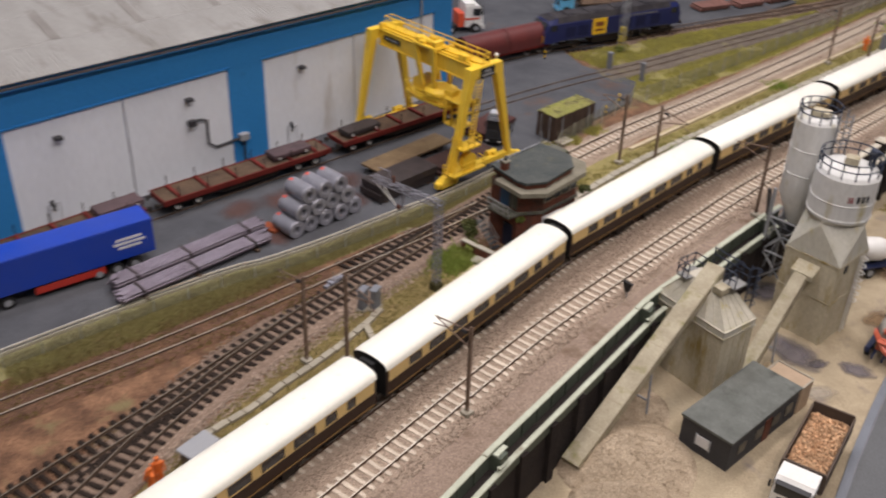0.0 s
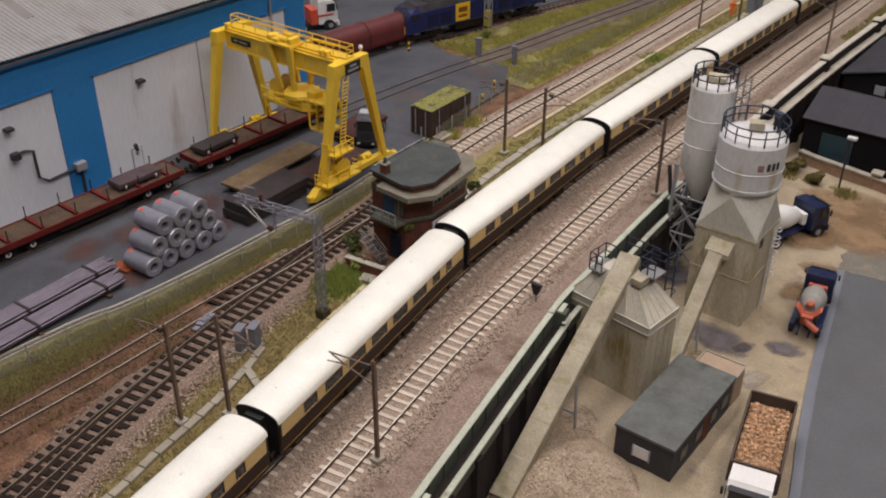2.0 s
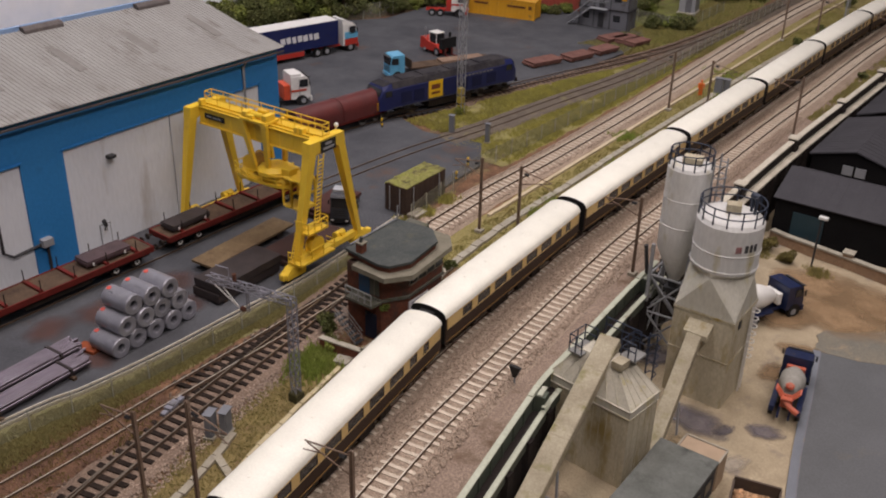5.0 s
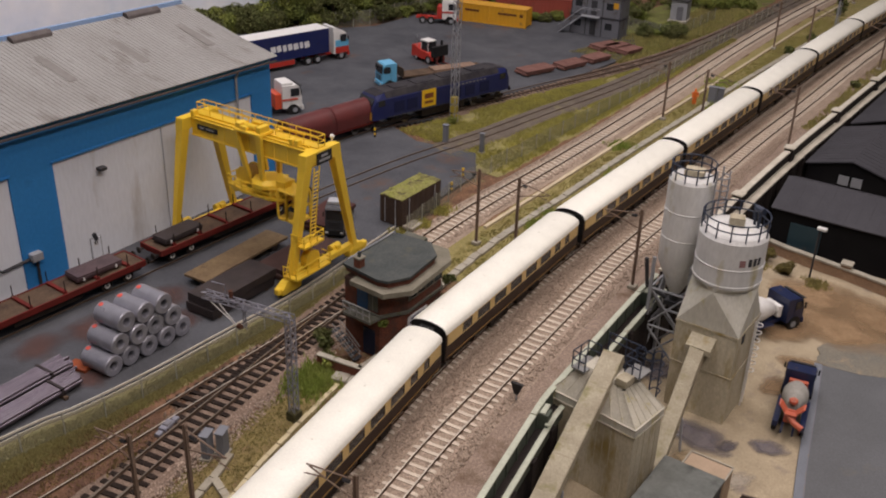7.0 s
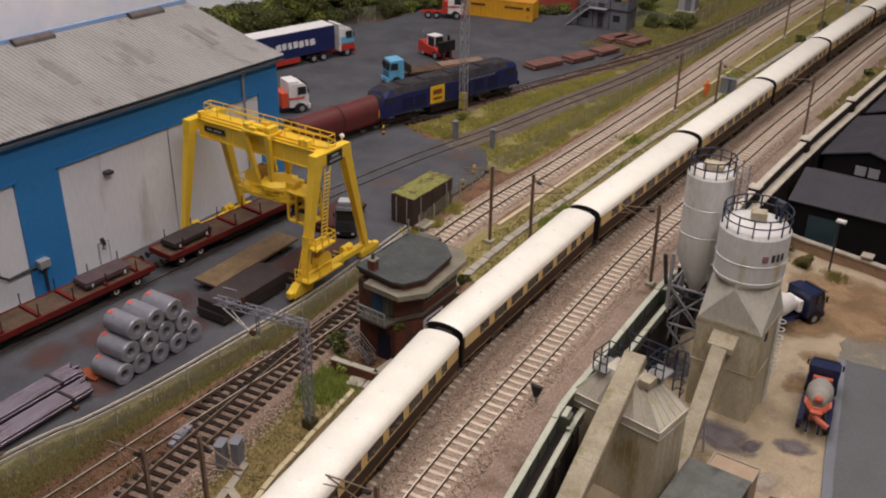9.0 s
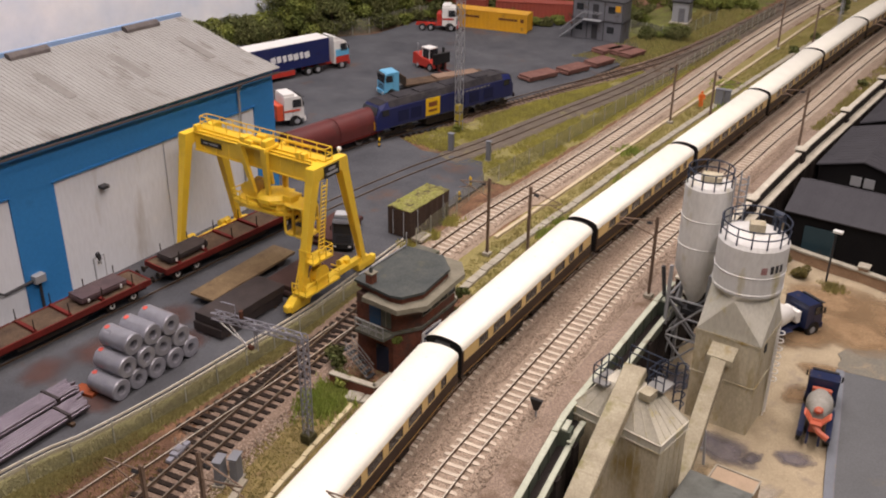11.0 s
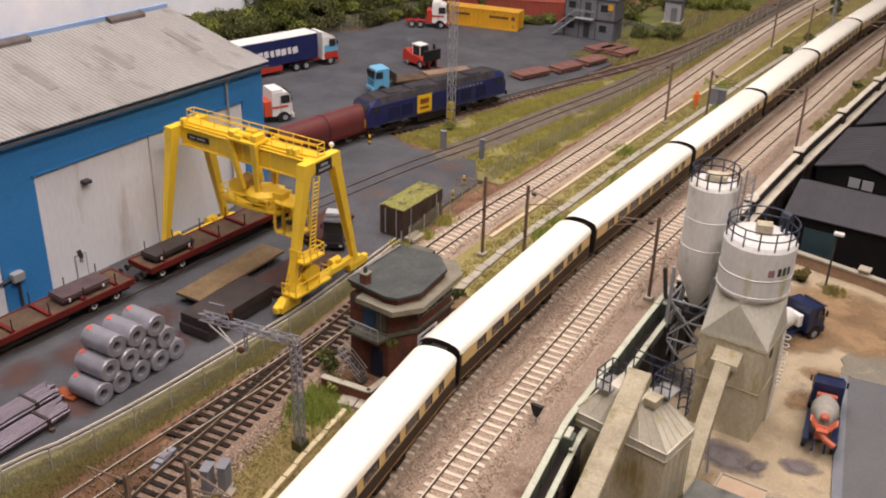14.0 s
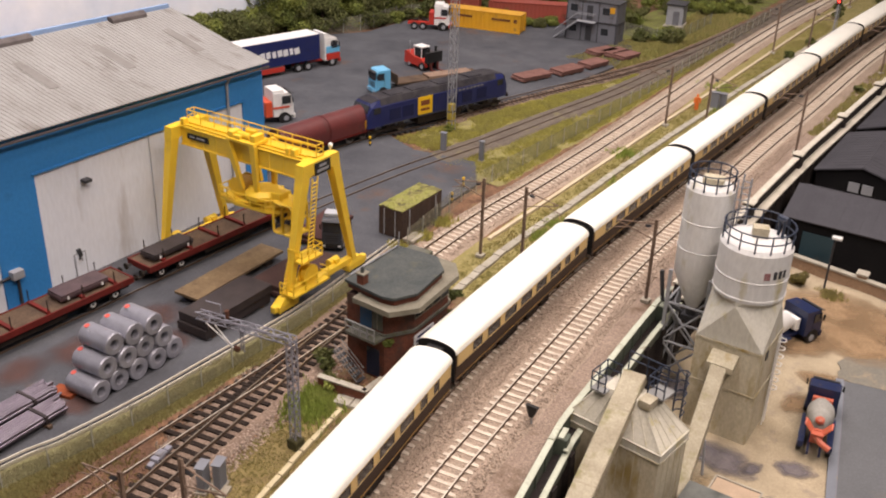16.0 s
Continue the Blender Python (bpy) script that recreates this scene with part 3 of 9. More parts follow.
weed_turf = mat("weedy_turf", (0.315, 0.285, 0.10), (0.25, 0.215, 0.10), 0.97, size=1.0, fine=0.14, bump=0.8, spread=0.22, stain=(0.20, 0.15, 0.095), stain_size=1.6, stain_cut=0.55)
tan_turf = mat("tan_turf", (0.295, 0.245, 0.11), (0.24, 0.205, 0.078), 0.97, size=1.3, fine=0.14, bump=0.8, spread=0.22, stain=(0.20, 0.20, 0.06), stain_size=2.2, stain_cut=0.58)
turf("verge", lambda y: max(x_on(ln["yard"], y) + 1.5, -13.0), lambda y: x_on(ln["loop"], y) - 2.2, 13, 80, -0.12, weed_turf, "weedy turf between the yard track and the loop")
turf("verge", lambda y: x_on(ln["shed"], y) + 1.5, lambda y: x_on(ln["yard"], y) - 1.5, 19, 58, -0.12, weed_turf, "weedy turf between the two yard tracks")
turf("verge", lambda y: x_on(ln["shed"], min(y, 89)) - 15, lambda y: x_on(ln["shed"], min(y, 89)) - 1.5, 60, 125, -0.1, mat("green_turf", (0.20, 0.22, 0.06), (0.15, 0.145, 0.06), 0.97, size=1.5, fine=0.14, bump=0.8, spread=0.22, stain=(0.16, 0.115, 0.07), stain_size=3, stain_cut=0.58), "green turf on the far bank")
turf("verge", lambda y: x_on(ln["loop"], y) + 1.9, lambda y: x_on(ln["main_1"], y) - 2.2, -6, 130, -0.12, tan_turf, "tan and green turf beside the main line")

# grey road beside the cement yard, with a paler worn edge and an older dusty far end
road_edge = [(25.9, 6.9), (26.6, 3.3), (28.4, -6.2), (30.2, -14), (31.4, -18.5), (34, -32), (38, -60)]
bm = B()
slab(bm, road_edge + [(70, -60), (70, 24), (29.1, 7.4)], LOW - 0.3, LOW + 0.13)
struct("road", bm, M["road"], "smooth blue-grey road along the front of the cement yard", "road")
bm = B()
slab(bm, [(x + 0.03, y) for x, y in road_edge] + [(x + 0.62, y) for x, y in reversed(road_edge)], LOW + 0.0, LOW + 0.136)
struct("road", bm, mat("pale_road_edge", (0.20, 0.20, 0.23), (0.165, 0.167, 0.185), 0.75, size=2, fine=0.15, bump=0.2, spread=0.08, stain=(0.24, 0.20, 0.14), stain_size=1.6, stain_cut=0.58), "paler worn edge of the road", "road")
bm = B()
rag = [(26.0 - 0.15 * k + 0.45 * noise.noise((k * 1.7, 3.0, 1.0)), 7.05 + 0.9 * k) for k in np.linspace(0.1, 3.0, 7)]
rag += [(25.4 + 1.3 * k + 0.3 * noise.noise((k, 8.0, 2.0)), 9.9 + 0.95 * k + 0.5 * noise.noise((k * 1.3, 5.0, 4.0))) for k in np.linspace(0.4, 9, 12)]
slab(bm, [(25.9, 7.0)] + rag + [(70, 40), (70, 24.1), (29.1, 7.5)], LOW - 0.3, LOW + 0.09)
struct("road", bm, mat("dusty_road_end", (0.165, 0.16, 0.14), (0.22, 0.195, 0.15), 0.85, size=1.8, fine=0.15, bump=0.3, spread=0.12, stain=(0.33, 0.265, 0.18), stain_size=1.5, stain_cut=0.56), "older dusty grey end of the road", "road")
bm = B()
sweep(bm, smooth_line(road_edge, 1.5), [(-0.55, LOW - 0.2), (0.0, LOW - 0.2), (0.0, LOW + 0.2), (-0.55, LOW + 0.2)])
struct("kerb", bm, mat("kerb_blue_grey", (0.19, 0.205, 0.235), (0.165, 0.18, 0.205), 0.7, size=2), "pale blue-grey kerb of the road", "kerb")


# ---- track beds, rails and sleepers ----
def bed(name, lines, material, label, half=2.2, top=-0.06):
    bm = B()
    for line in lines:
        thin = line[::2]
        d = headings(thin)
        us = [-half - 0.7, -half, -half * 0.55, -1.2, -0.6, 0, 0.6, 1.2, half * 0.55, half, half + 0.7]
        rows = []
        for (x, y), (dx, dy) in zip(thin, d):
            row = []
            for k, u in enumerate(us):
                z = top + 0.05 * noise.noise((x * 0.8 + u, y * 0.8, 5)) if 0 < k < 10 else -0.5
                row.append(bm.verts.new((x + u * dy, y - u * dx, z)))
            rows.append(row)
        for a, b in zip(rows, rows[1:]):
            for i in range(10):
                bm.faces.new((a[i], a[i + 1], b[i + 1], b[i]))
    bmesh.ops.recalc_face_normals(bm, faces=bm.faces)
    return struct(name, bm, material, label, "track bed", True)


bed("track_bed", [ln["main_1"], ln["main_2"]], M["ballast"], "light brown stone ballast under the double main line", half=2.0, top=-0.085)
mid = (ln["main_1"] + np.stack([np.interp(ln["main_1"][:, 1], ln["main_2"][:, 1], ln["main_2"][:, 0]), ln["main_1"][:, 1]], 1)) / 2
bed("track_bed", [mid], M["ballast"], "light brown stone ballast between the main tracks", half=1.0, top=-0.10)
# dirty ballast shoulder that runs on to the foot of the parapet
bm = B()
rows = []
for y in np.arange(-60, 150, 1.0):
    x0, x1 = x_on(ln["main_2"], y) + 1.7, x_on(wall_line, y) - 0.02
    rows.append([bm.verts.new((x0 + (x1 - x0) * u, y, -0.115 - 0.02 * u + 0.05 * noise.noise((x0 + 3 * u, y * 0.9, 9)))) for u in np.linspace(0, 1, 7)])
for a, b in zip(rows, rows[1:]):
    for i in range(6):
        bm.faces.new((a[i], a[i + 1], b[i + 1], b[i]))
struct("track_bed", bm, mat("dirty_ballast", (0.345, 0.26, 0.205), (0.27, 0.20, 0.155), 0.95, size=2.5, fine=0.11, bump=1.0, spread=0.26, stain=(0.16, 0.105, 0.07), stain_size=2.5, stain_cut=0.58), "dirty brown ballast shoulder beside the parapet", "track bed", True)
loop_far = ln["loop"][ln["loop"][:, 1] > -9]
bed("track_bed", [loop_far], M["ballast"], "light brown stone ballast under the loop track", half=1.7, top=-0.085)
loop_near = ln["loop"][ln["loop"][:, 1] < -8.3]
bed("track_bed", [loop_near], M["ballast_dark"], "grimy dark brown ballast under the junction tracks", half=1.75, top=-0.09)
bed("track_bed", [ln["branch"][ln["branch"][:, 1] < -29]], mat("rusty_dirt", (0.185, 0.10, 0.06), (0.115, 0.065, 0.045), 0.95, size=1.5, fine=0.11, bump=0.8, spread=0.2), "rusty brown dirt that buries the overgrown siding", half=1.35, top=-0.01)
bed("track_bed", [ln["yard"][ln["yard"][:, 1] > 15]], mat("ballast_grey", (0.175, 0.145, 0.115), (0.12, 0.098, 0.08), 0.95, size=1.4, fine=0.11, bump=0.9, spread=0.25, stain=(0.22, 0.19, 0.10), stain_size=1.5, stain_cut=0.57), "dark grey cinder bed under the yard track", half=1.5, top=0.045)
bed("track_bed", [ln["shed"][ln["shed"][:, 1] > 22]], M["ballast_dark"], "dark cinder bed under the shed track", half=1.4, top=-0.012)


def ballast_stones(line, lo, hi, half, count, material, label, seed, z=-0.03, sunk=()):
    """Loose stones that lie on a track bed, lower between the sleepers of the sunk tracks."""
    r = np.random.RandomState(seed)
    sel = line[(line[:, 1] > lo) & (line[:, 1] < hi)]
    d = headings(sel)
    k = r.randint(0, len(sel), count)
    u = r.uniform(-half, half, count)
    along = r.uniform(-0.35, 0.35, count)
    c = np.stack([sel[k, 0] + u * d[k, 1] + along * d[k, 0], sel[k, 1] - u * d[k, 0] + along * d[k, 1], np.full(count, z) + r.uniform(-0.03, 0.02, count)], 1)
    size = r.uniform(0.045, 0.095, count)
    for track_line in sunk:
        near = np.abs(c[:, 0] - np.interp(c[:, 1], track_line[:, 1], track_line[:, 0])) < 1.3
        c[near, 2] -= 0.075
    octa = np.array([(1, 0, 0), (0, 1, 0), (-1, 0, 0), (0, -1, 0), (0, 0, 0.8), (0, 0, -0.8)], float)
    turn = r.uniform(0, 6.28, count)
    ca, sa = np.cos(turn)[:, None], np.sin(turn)[:, None]
    v = octa[None] * size[:, None, None] * r.uniform(0.6, 1.35, (count, 6, 1))
    v = np.stack([v[..., 0] * ca - v[..., 1] * sa, v[..., 0] * sa + v[..., 1] * ca, v[..., 2]], -1) + c[:, None]
    tri = np.array([(0, 1, 4), (1, 2, 4), (2, 3, 4), (3, 0, 4), (1, 0, 5), (2, 1, 5), (3, 2, 5), (0, 3, 5)])
    f = (tri[None] + 6 * np.arange(count)[:, None, None]).reshape(-1, 3)
    return tagged(from_arrays("ballast", v.reshape(-1, 3), f, material), label, "ballast", "", "stuff")


ballast_stones(mid, -46, 45, 4.0, 30000, M["stones"], "loose light brown ballast stones on the main line", 1, sunk=(ln["main_1"], ln["main_2"]))
ballast_stones(loop_far, -9, 40, 1.7, 5000, M["stones"], "loose light brown ballast stones on the loop track", 2, sunk=(loop_far,))
ballast_stones(loop_near, -52, -9, 2.3, 7000, mat("stones_dark", (0.33, 0.255, 0.205), (0.19, 0.14, 0.11), 0.95, size=3, fine=0.2, bump=0.3, spread=0.2, island=0.8), "loose brown ballast stones on the junction tracks", 3, -0.13)
ballast_stones(loop_near + np.array([2.1, 0]), -50, -12, 0.9, 5000, M["stones"], "pinkish ballast stones spilt along the junction", 4, -0.12)


def rail(line, side, parent, material_side, material_top):
    bm = B()
    o = side * 0.63
    sweep(bm, line, [(o - 0.075, 0.0), (o + 0.075, 0.0), (o + 0.035, 0.05), (o + 0.045, 0.15), (o - 0.045, 0.15), (o - 0.035, 0.05)])
    r_ob = part("rail", bm, material_side, parent)
    bm = B()
    sweep(bm, line, [(o - 0.036, 0.151), (o + 0.036, 0.151), (o + 0.036, 0.158), (o - 0.036, 0.158)])
    part("rail_head", bm, material_top, r_ob, "bright worn rail head")
    return r_ob


def sleeper_mesh(kind):
    bm = B()
    if kind == "concrete":
        w = [(-1.1, 0.09, -0.055), (-1.02, 0.12, 0.0), (-0.75, 0.135, 0.02), (-0.42, 0.125, -0.02), (0, 0.12, -0.035), (0.42, 0.125, -0.02), (0.75, 0.135, 0.02), (1.02, 0.12, 0.0), (1.1, 0.09, -0.055)]
    else:
        w = [(-1.25, 0.15, 0.0), (1.25, 0.15, 0.0)]
    rings(bm, [[(x, -h - 0.02, -0.16), (x, h + 0.02, -0.16), (x, h, t), (x, -h, t)] for x, h, t in w])
    return bm


def track(name, label, line, kind, lo, hi, spacing=0.7, material=None, inlaid=False, head="rail_top", web="rail"):
    root = thing(name, label, "railway track", kind="structure")
    for side in (-1, 1):
        rail(line[::2] if len(line) > 60 else line, side, root, M[web], M[head])
    if inlaid:
        return root
    d = headings(line)
    s = np.r_[0, np.cumsum(np.linalg.norm(np.diff(line, axis=0), axis=1))]
    at = np.arange(0, s[-1], spacing)
    px, py = np.interp(at, s, line[:, 0]), np.interp(at, s, line[:, 1])
    ang = np.interp(at, s, np.unwrap(np.arctan2(d[:, 1], d[:, 0]))) - math.pi / 2
    r = np.random.RandomState(len(name) + int(abs(line[0, 0] * 10)))
    first, far_v, far_f = None, [], []
    material = material or (M["sleeper"] if kind == "concrete" else M["sleeper_wood"])
    for x, y, a in zip(px, py, ang):
        z = r.uniform(-0.012, 0.008)
        turn = math.degrees(a) + r.uniform(-1.2, 1.2)
        if lo <= y <= hi:
            if first is None:
                first = part("sleeper", sleeper_mesh(kind), material, root, at=P(x, y, z, turn))
            else:
                again(first, root, P(x, y, z, turn))
        else:
            ca, sa = math.cos(a), math.sin(a)
            n = len(far_v)
            for zz in (-0.16, -0.005):
                for u, v in ((-1.08, -0.125), (1.08, -0.125), (1.08, 0.125), (-1.08, 0.125)):
                    far_v.append((x + u * ca - v * sa, y + u * sa + v * ca, zz))
            far_f += [(n + 4, n + 5, n + 6, n + 7), (n, n + 1, n + 5, n + 4), (n + 1, n + 2, n + 6, n + 5), (n + 2, n + 3, n + 7, n + 6), (n + 3, n, n + 4, n + 7)]
    if far_v:
        tagged(from_arrays("far_sleepers", far_v, far_f, material, root), kind="stuff")
    return root


# ---- back of the layout ----
def build_backscene():
    line = smooth_line([(-64, -90), (-64, -20), (-66, 20), (-62, 45), (-54, 66), (-44, 84), (-30, 102), (-16, 122), (0, 150), (20, 180)], 4)
    bm = B()
    sweep(bm, line, [(0, -2), (0.6, -2), (0.6, 34), (0, 34)])
    struct("backdrop", bm, M["sky"], "backboard painted as a pale cloudy sky", "backdrop")
    bm = B()
    bx(bm, -63.2, -3, 16, 0.3, 0.35, 36)
    struct("trim", bm, M["white"], "white joint strip between two sky boards", "trim")


build_backscene()


M["felt_grey"] = mat("grey_mossy_cement", (0.15, 0.145, 0.12), (0.10, 0.10, 0.085), 0.9, size=0.8, fine=0.1, bump=0.4, spread=0.14, stain=(0.12, 0.12, 0.05), stain_size=0.8, stain_cut=0.56)


# ---- bridge-like edge wall between the main line and the cement yard ----
def build_edge_wall():
    root = thing("retaining_wall", "dark retaining wall with a pale green girder parapet beside the main line", "retaining wall", kind="structure")
    line = smooth_line(WALL, 1.0)
    bm = B()
    sweep(bm, line, [(0.1, LOW - 0.4), (0.75, LOW - 0.4), (0.55, -0.2), (0.1, -0.2)])
    part("wall_face", bm, M["retain"], root, "sooty dark wall face")
    near = line[line[:, 1] < 3]
    far = line[line[:, 1] > 2.4]
    for seg_name, seg, h in (("near", near, 0.95), ("far", far, 0.75)):
        bm = B()
        if seg_name == "near":
            sweep(bm, seg, [(-0.05, -0.25), (0.08, -0.25), (0.08, h), (-0.05, h)])
            part("web", bm, M["green_box"], root, "dark green riveted girder web")
            bm = B()
            sweep(bm, seg, [(-0.16, h), (0.2, h), (0.2, h + 0.09), (-0.16, h + 0.09)])
            part("top_flange", bm, M["girder"], root, "pale weathered green top flange")
            bm = B()
            sweep(bm, seg, [(0.62, -0.12), (0.95, -0.12), (0.95, 0.0), (0.62, 0.0)])
            part("ledge", bm, M["girder"], root, "pale cream ledge of the girder")
            bm = B()
            sweep(bm, seg, [(0.72, -0.9), (0.85, -0.9), (0.85, -0.12), (0.72, -0.12)])
            part("outer_girder", bm, M["green_box"], root)
        else:
            sweep(bm, seg, [(-0.12, -0.25), (0.2, -0.25), (0.2, h), (-0.12, h)])
            part("parapet", bm, M["retain"], root)
            bm = B()
            sweep(bm, seg, [(-0.25, h), (0.32, h), (0.32, h + 0.14), (-0.25, h + 0.14)])
            part("coping", bm, M["pale_stone"], root, "pale stone coping")
            bm = B()
            sweep(bm, seg, [(0.25, -0.35), (1.0, -0.35), (1.0, -0.18), (0.25, -0.18)])
            part("ledge", bm, M["pale_stone"], root, "pale stone ledge")
    # stiffeners on the near girder, piers on the far parapet
    first = None
    for y in np.arange(-50, 2, 1.6):
        bm = B()
        x = x_on(line, y)
        if first is None:
            bx(bm, 0.14, 0, 0.35, 0.1, 0.08, 1.1)
            first = part("stiffener", bm, M["green_box"], root, at=P(x, y, 0, 3))
        else:
            bm.free()
            again(first, root, P(x, y, 0, 3))
    first = None
    for y in (6.5, 20.4, 34.9, 49.9, 65, 80, 96):
        x = x_on(line, y)
        if first is None:
            bm = B()
            bx(bm, 0.1, 0, 0.35, 0.85, 1.0, 1.5, bev=0.05)
            first = part("pier", bm, M["retain"], root, at=P(x, y, 0, -3))
            bm = B()
            rings(bm, [[(-0.42, -0.55, 1.1), (0.62, -0.55, 1.1), (0.62, 0.55, 1.1), (-0.42, 0.55, 1.1)], [(-0.42, -0.55, 1.2), (0.62, -0.55, 1.2), (0.62, 0.55, 1.2), (-0.42, 0.55, 1.2)], [(-0.05, -0.15, 1.4), (0.25, -0.15, 1.4), (0.25, 0.15, 1.4), (-0.05, 0.15, 1.4)]])
            cap = part("pier_cap", bm, M["pale_stone"], first, "pale weathered pyramid cap")
        else:
            o = again(first, root, P(x, y, 0, -3))
            again(cap, o, Matrix())
    # stepped joint blocks where two near girders meet
    for y in (-35.3, -17.6, -0.4):
        turn = math.degrees(math.atan2(x_on(line, y - 1) - x_on(line, y + 1), 2.0))
        bm = B()
        bx(bm, 0.42, 0, 0.0, 0.75, 0.75, 1.7, bev=0.03)
        block = part("joint_block", bm, M["green_box"], root, "dark joint block between two girders", at=P(x_on(line, y), y, 0, turn))
        for x, w, yy, l, z in ((0.02, 0.34, -0.25, 1.2, 1.07), (0.42, 0.32, 0.15, 1.0, 0.92), (0.8, 0.26, -0.1, 0.9, 0.3)):
            bm = B()
            bx(bm, x, yy, z, w, l, 0.1, bev=0.02)
            part("block_cap", bm, M["girder"], block, "pale worn cap")
    # pilasters down the wall face
    first = None
    for y in np.arange(-46, 60, 3.2):
        x = x_on(line, y)
        if first is None:
            bm = B()
            bx(bm, 0.85, 0, -2.7, 0.45, 0.6, 4.6)
            first = part("pilaster", bm, M["retain"], root, at=P(x, y, 0, 2))
        else:
            again(first, root, P(x, y, 0, 2))


build_edge_wall()

# ---- the big blue shed ----
SHED_X, SHED_END, EAVE, RIDGE_X, RIDGE_Z = -21.2, -0.5, 11.4, -31.5, 14.2


M["vent_grey"] = mat("vent_grey", (0.15, 0.13, 0.125), (0.10, 0.088, 0.086), 0.8, size=1)
M["roof_light"] = mat("dull_roof_light", (0.185, 0.172, 0.162), (0.235, 0.222, 0.21), 0.7, size=0.9, fine=0.1, bump=0.1, spread=0.06, contrast=0.4)


def build_shed():
    root = thing("industrial_shed", "blue clad industrial shed with grey-white doors and a weathered sheet roof", "shed", SHED_X, SHED_END)
    # front wall with real openings for the doors: (near edge, far edge, height), counted from the corner
    doors = [(-22.0, -2.4), (-44.0, -25.45), (-67, -47.4)]
    edges = [-78.0]
    for a, b in sorted(doors):
        edges += [a, b]
    edges.append(0.0)
    for a, b in zip(edges[::2], edges[1::2]):
        part("wall", bx(B(), -0.2, (a + b) / 2, EAVE / 2 - 0.05, 0.4, b - a, EAVE - 0.1), M["shed_blue"], root)
    for a, b in doors:
        part("wall_over_door", bx(B(), -0.2, (a + b) / 2, (8.65 + EAVE) / 2, 0.4, b - a, EAVE - 8.85), M["shed_blue"], root)
    end = B()
    rings(end, [[(-0.4, y, 0), (-0.4, y, EAVE - 0.1), (RIDGE_X - SHED_X, y, RIDGE_Z - 0.15), (RIDGE_X - SHED_X, y, 0)] for y in (-0.4, 0)])
    part("end_wall", end, M["shed_blue"], root)
    back = B()
    bx(back, RIDGE_X - SHED_X - 0.45, -39, RIDGE_Z / 2 + 0.2, 0.3, 78.6, RIDGE_Z + 0.4)
    part("back_wall", back, M["ridge_blue"], root, "pale blue ridge flashing along the back wall")
    for a, b in doors:
        bm = B()
        mid_ = (a + b) / 2
        for lo, hi in ((a, mid_ - 0.03), (mid_ + 0.03, b)):
            bx(bm, -0.16, (lo + hi) / 2, 4.37, 0.12, hi - lo - 0.04, 8.7, bev=0.03)
        d = part("door", bm, M["shed_white"], root, "tall closed grey-white sliding door")
        bm = B()
        bx(bm, 0.02, mid_, 8.8, 0.16, b - a + 0.3, 0.14)
        part("door_track", bm, M["shed_blue"], d)
        for y in ((b - 3.85, a + 3.8) if a < -23 else (a + 3.8,)):
            bm = B()
            bx(bm, 0.2, y, 7.15, 0.55, 0.6, 0.24, bev=0.04)
            bx(bm, 0.0, y, 7.1, 0.3, 0.12, 0.12)
            part("lamp", bm, M["dark_grey"], d, "small dark floodlight")
        bm = B()
        bx(bm, -0.075, a + 2.6, 1.0, 0.05, 1.0, 1.9)
        wicket = part("wicket_frame", bm, M["lattice"], d, "grey frame of a small door")
        bm = B()
        bx(bm, -0.045, a + 2.6, 0.98, 0.05, 0.82, 1.78, bev=0.01)
        part("wicket_door", bm, M["shed_white"], wicket)
        bm = B()
        bx(bm, -0.01, a + 2.55, 1.45, 0.02, 0.4, 0.42)
        part("notice", bm, M["sign_white"], wicket, "white notice with unreadable print")
        bm = B()
        bx(bm, 0.006, a + 2.5, 1.5, 0.012, 0.12, 0.22)
        bx(bm, 0.006, a + 2.68, 1.45, 0.012, 0.07, 0.3)
        part("print", bm, M["dark_grey"], wicket)
        bm = B()
        bx(bm, 0.02, a + 2.55, 2.0, 0.2, 0.25, 0.6, rx=14)
        part("hood", bm, M["dark_grey"], d)
        # fan box and bent duct on the wall beside the door
        bm = B()
        bx(bm, 0.25, a - 2.6, 2.55, 0.55, 0.85, 0.6, bev=0.05)
        fan = part("fan_box", bm, M["lattice"], d, "grey fan box on the wall")
        bm = B()
        tube(bm, [(0.12, a - 2.5, 0.2), (0.12, a - 2.5, 2.3)], 0.11)
        part("pipe", bm, M["dark_grey"], fan)
        bm = B()
        tube(bm, [(0.14, a - 2.9, 2.45), (0.14, a - 5.2, 2.35), (0.14, a - 5.9, 2.9), (0.14, a - 5.9, 5.0), (0.14, a - 6.5, 5.2), (0.14, a - 7.2, 5.2)], 0.11)
        part("duct", bm, M["dark_grey"], fan, "thin dark bent duct")
        bm = B()
        bx(bm, 0.25, a - 7.3, 5.15, 0.5, 0.6, 0.5, bev=0.04)
        part("duct_box", bm, M["dark_grey"], fan)
    # sheet roof with raised ribs
    roof = B()
    w, rise = RIDGE_X - SHED_X - 0.35, RIDGE_Z - EAVE
    prof = []
    y = -78.0
    while y < 0.4:
        prof += [(y, 0.0), (y + 0.19, 0.0), (y + 0.23, 0.05), (y + 0.31, 0.05)]
        y += 0.36
    over = 0.55
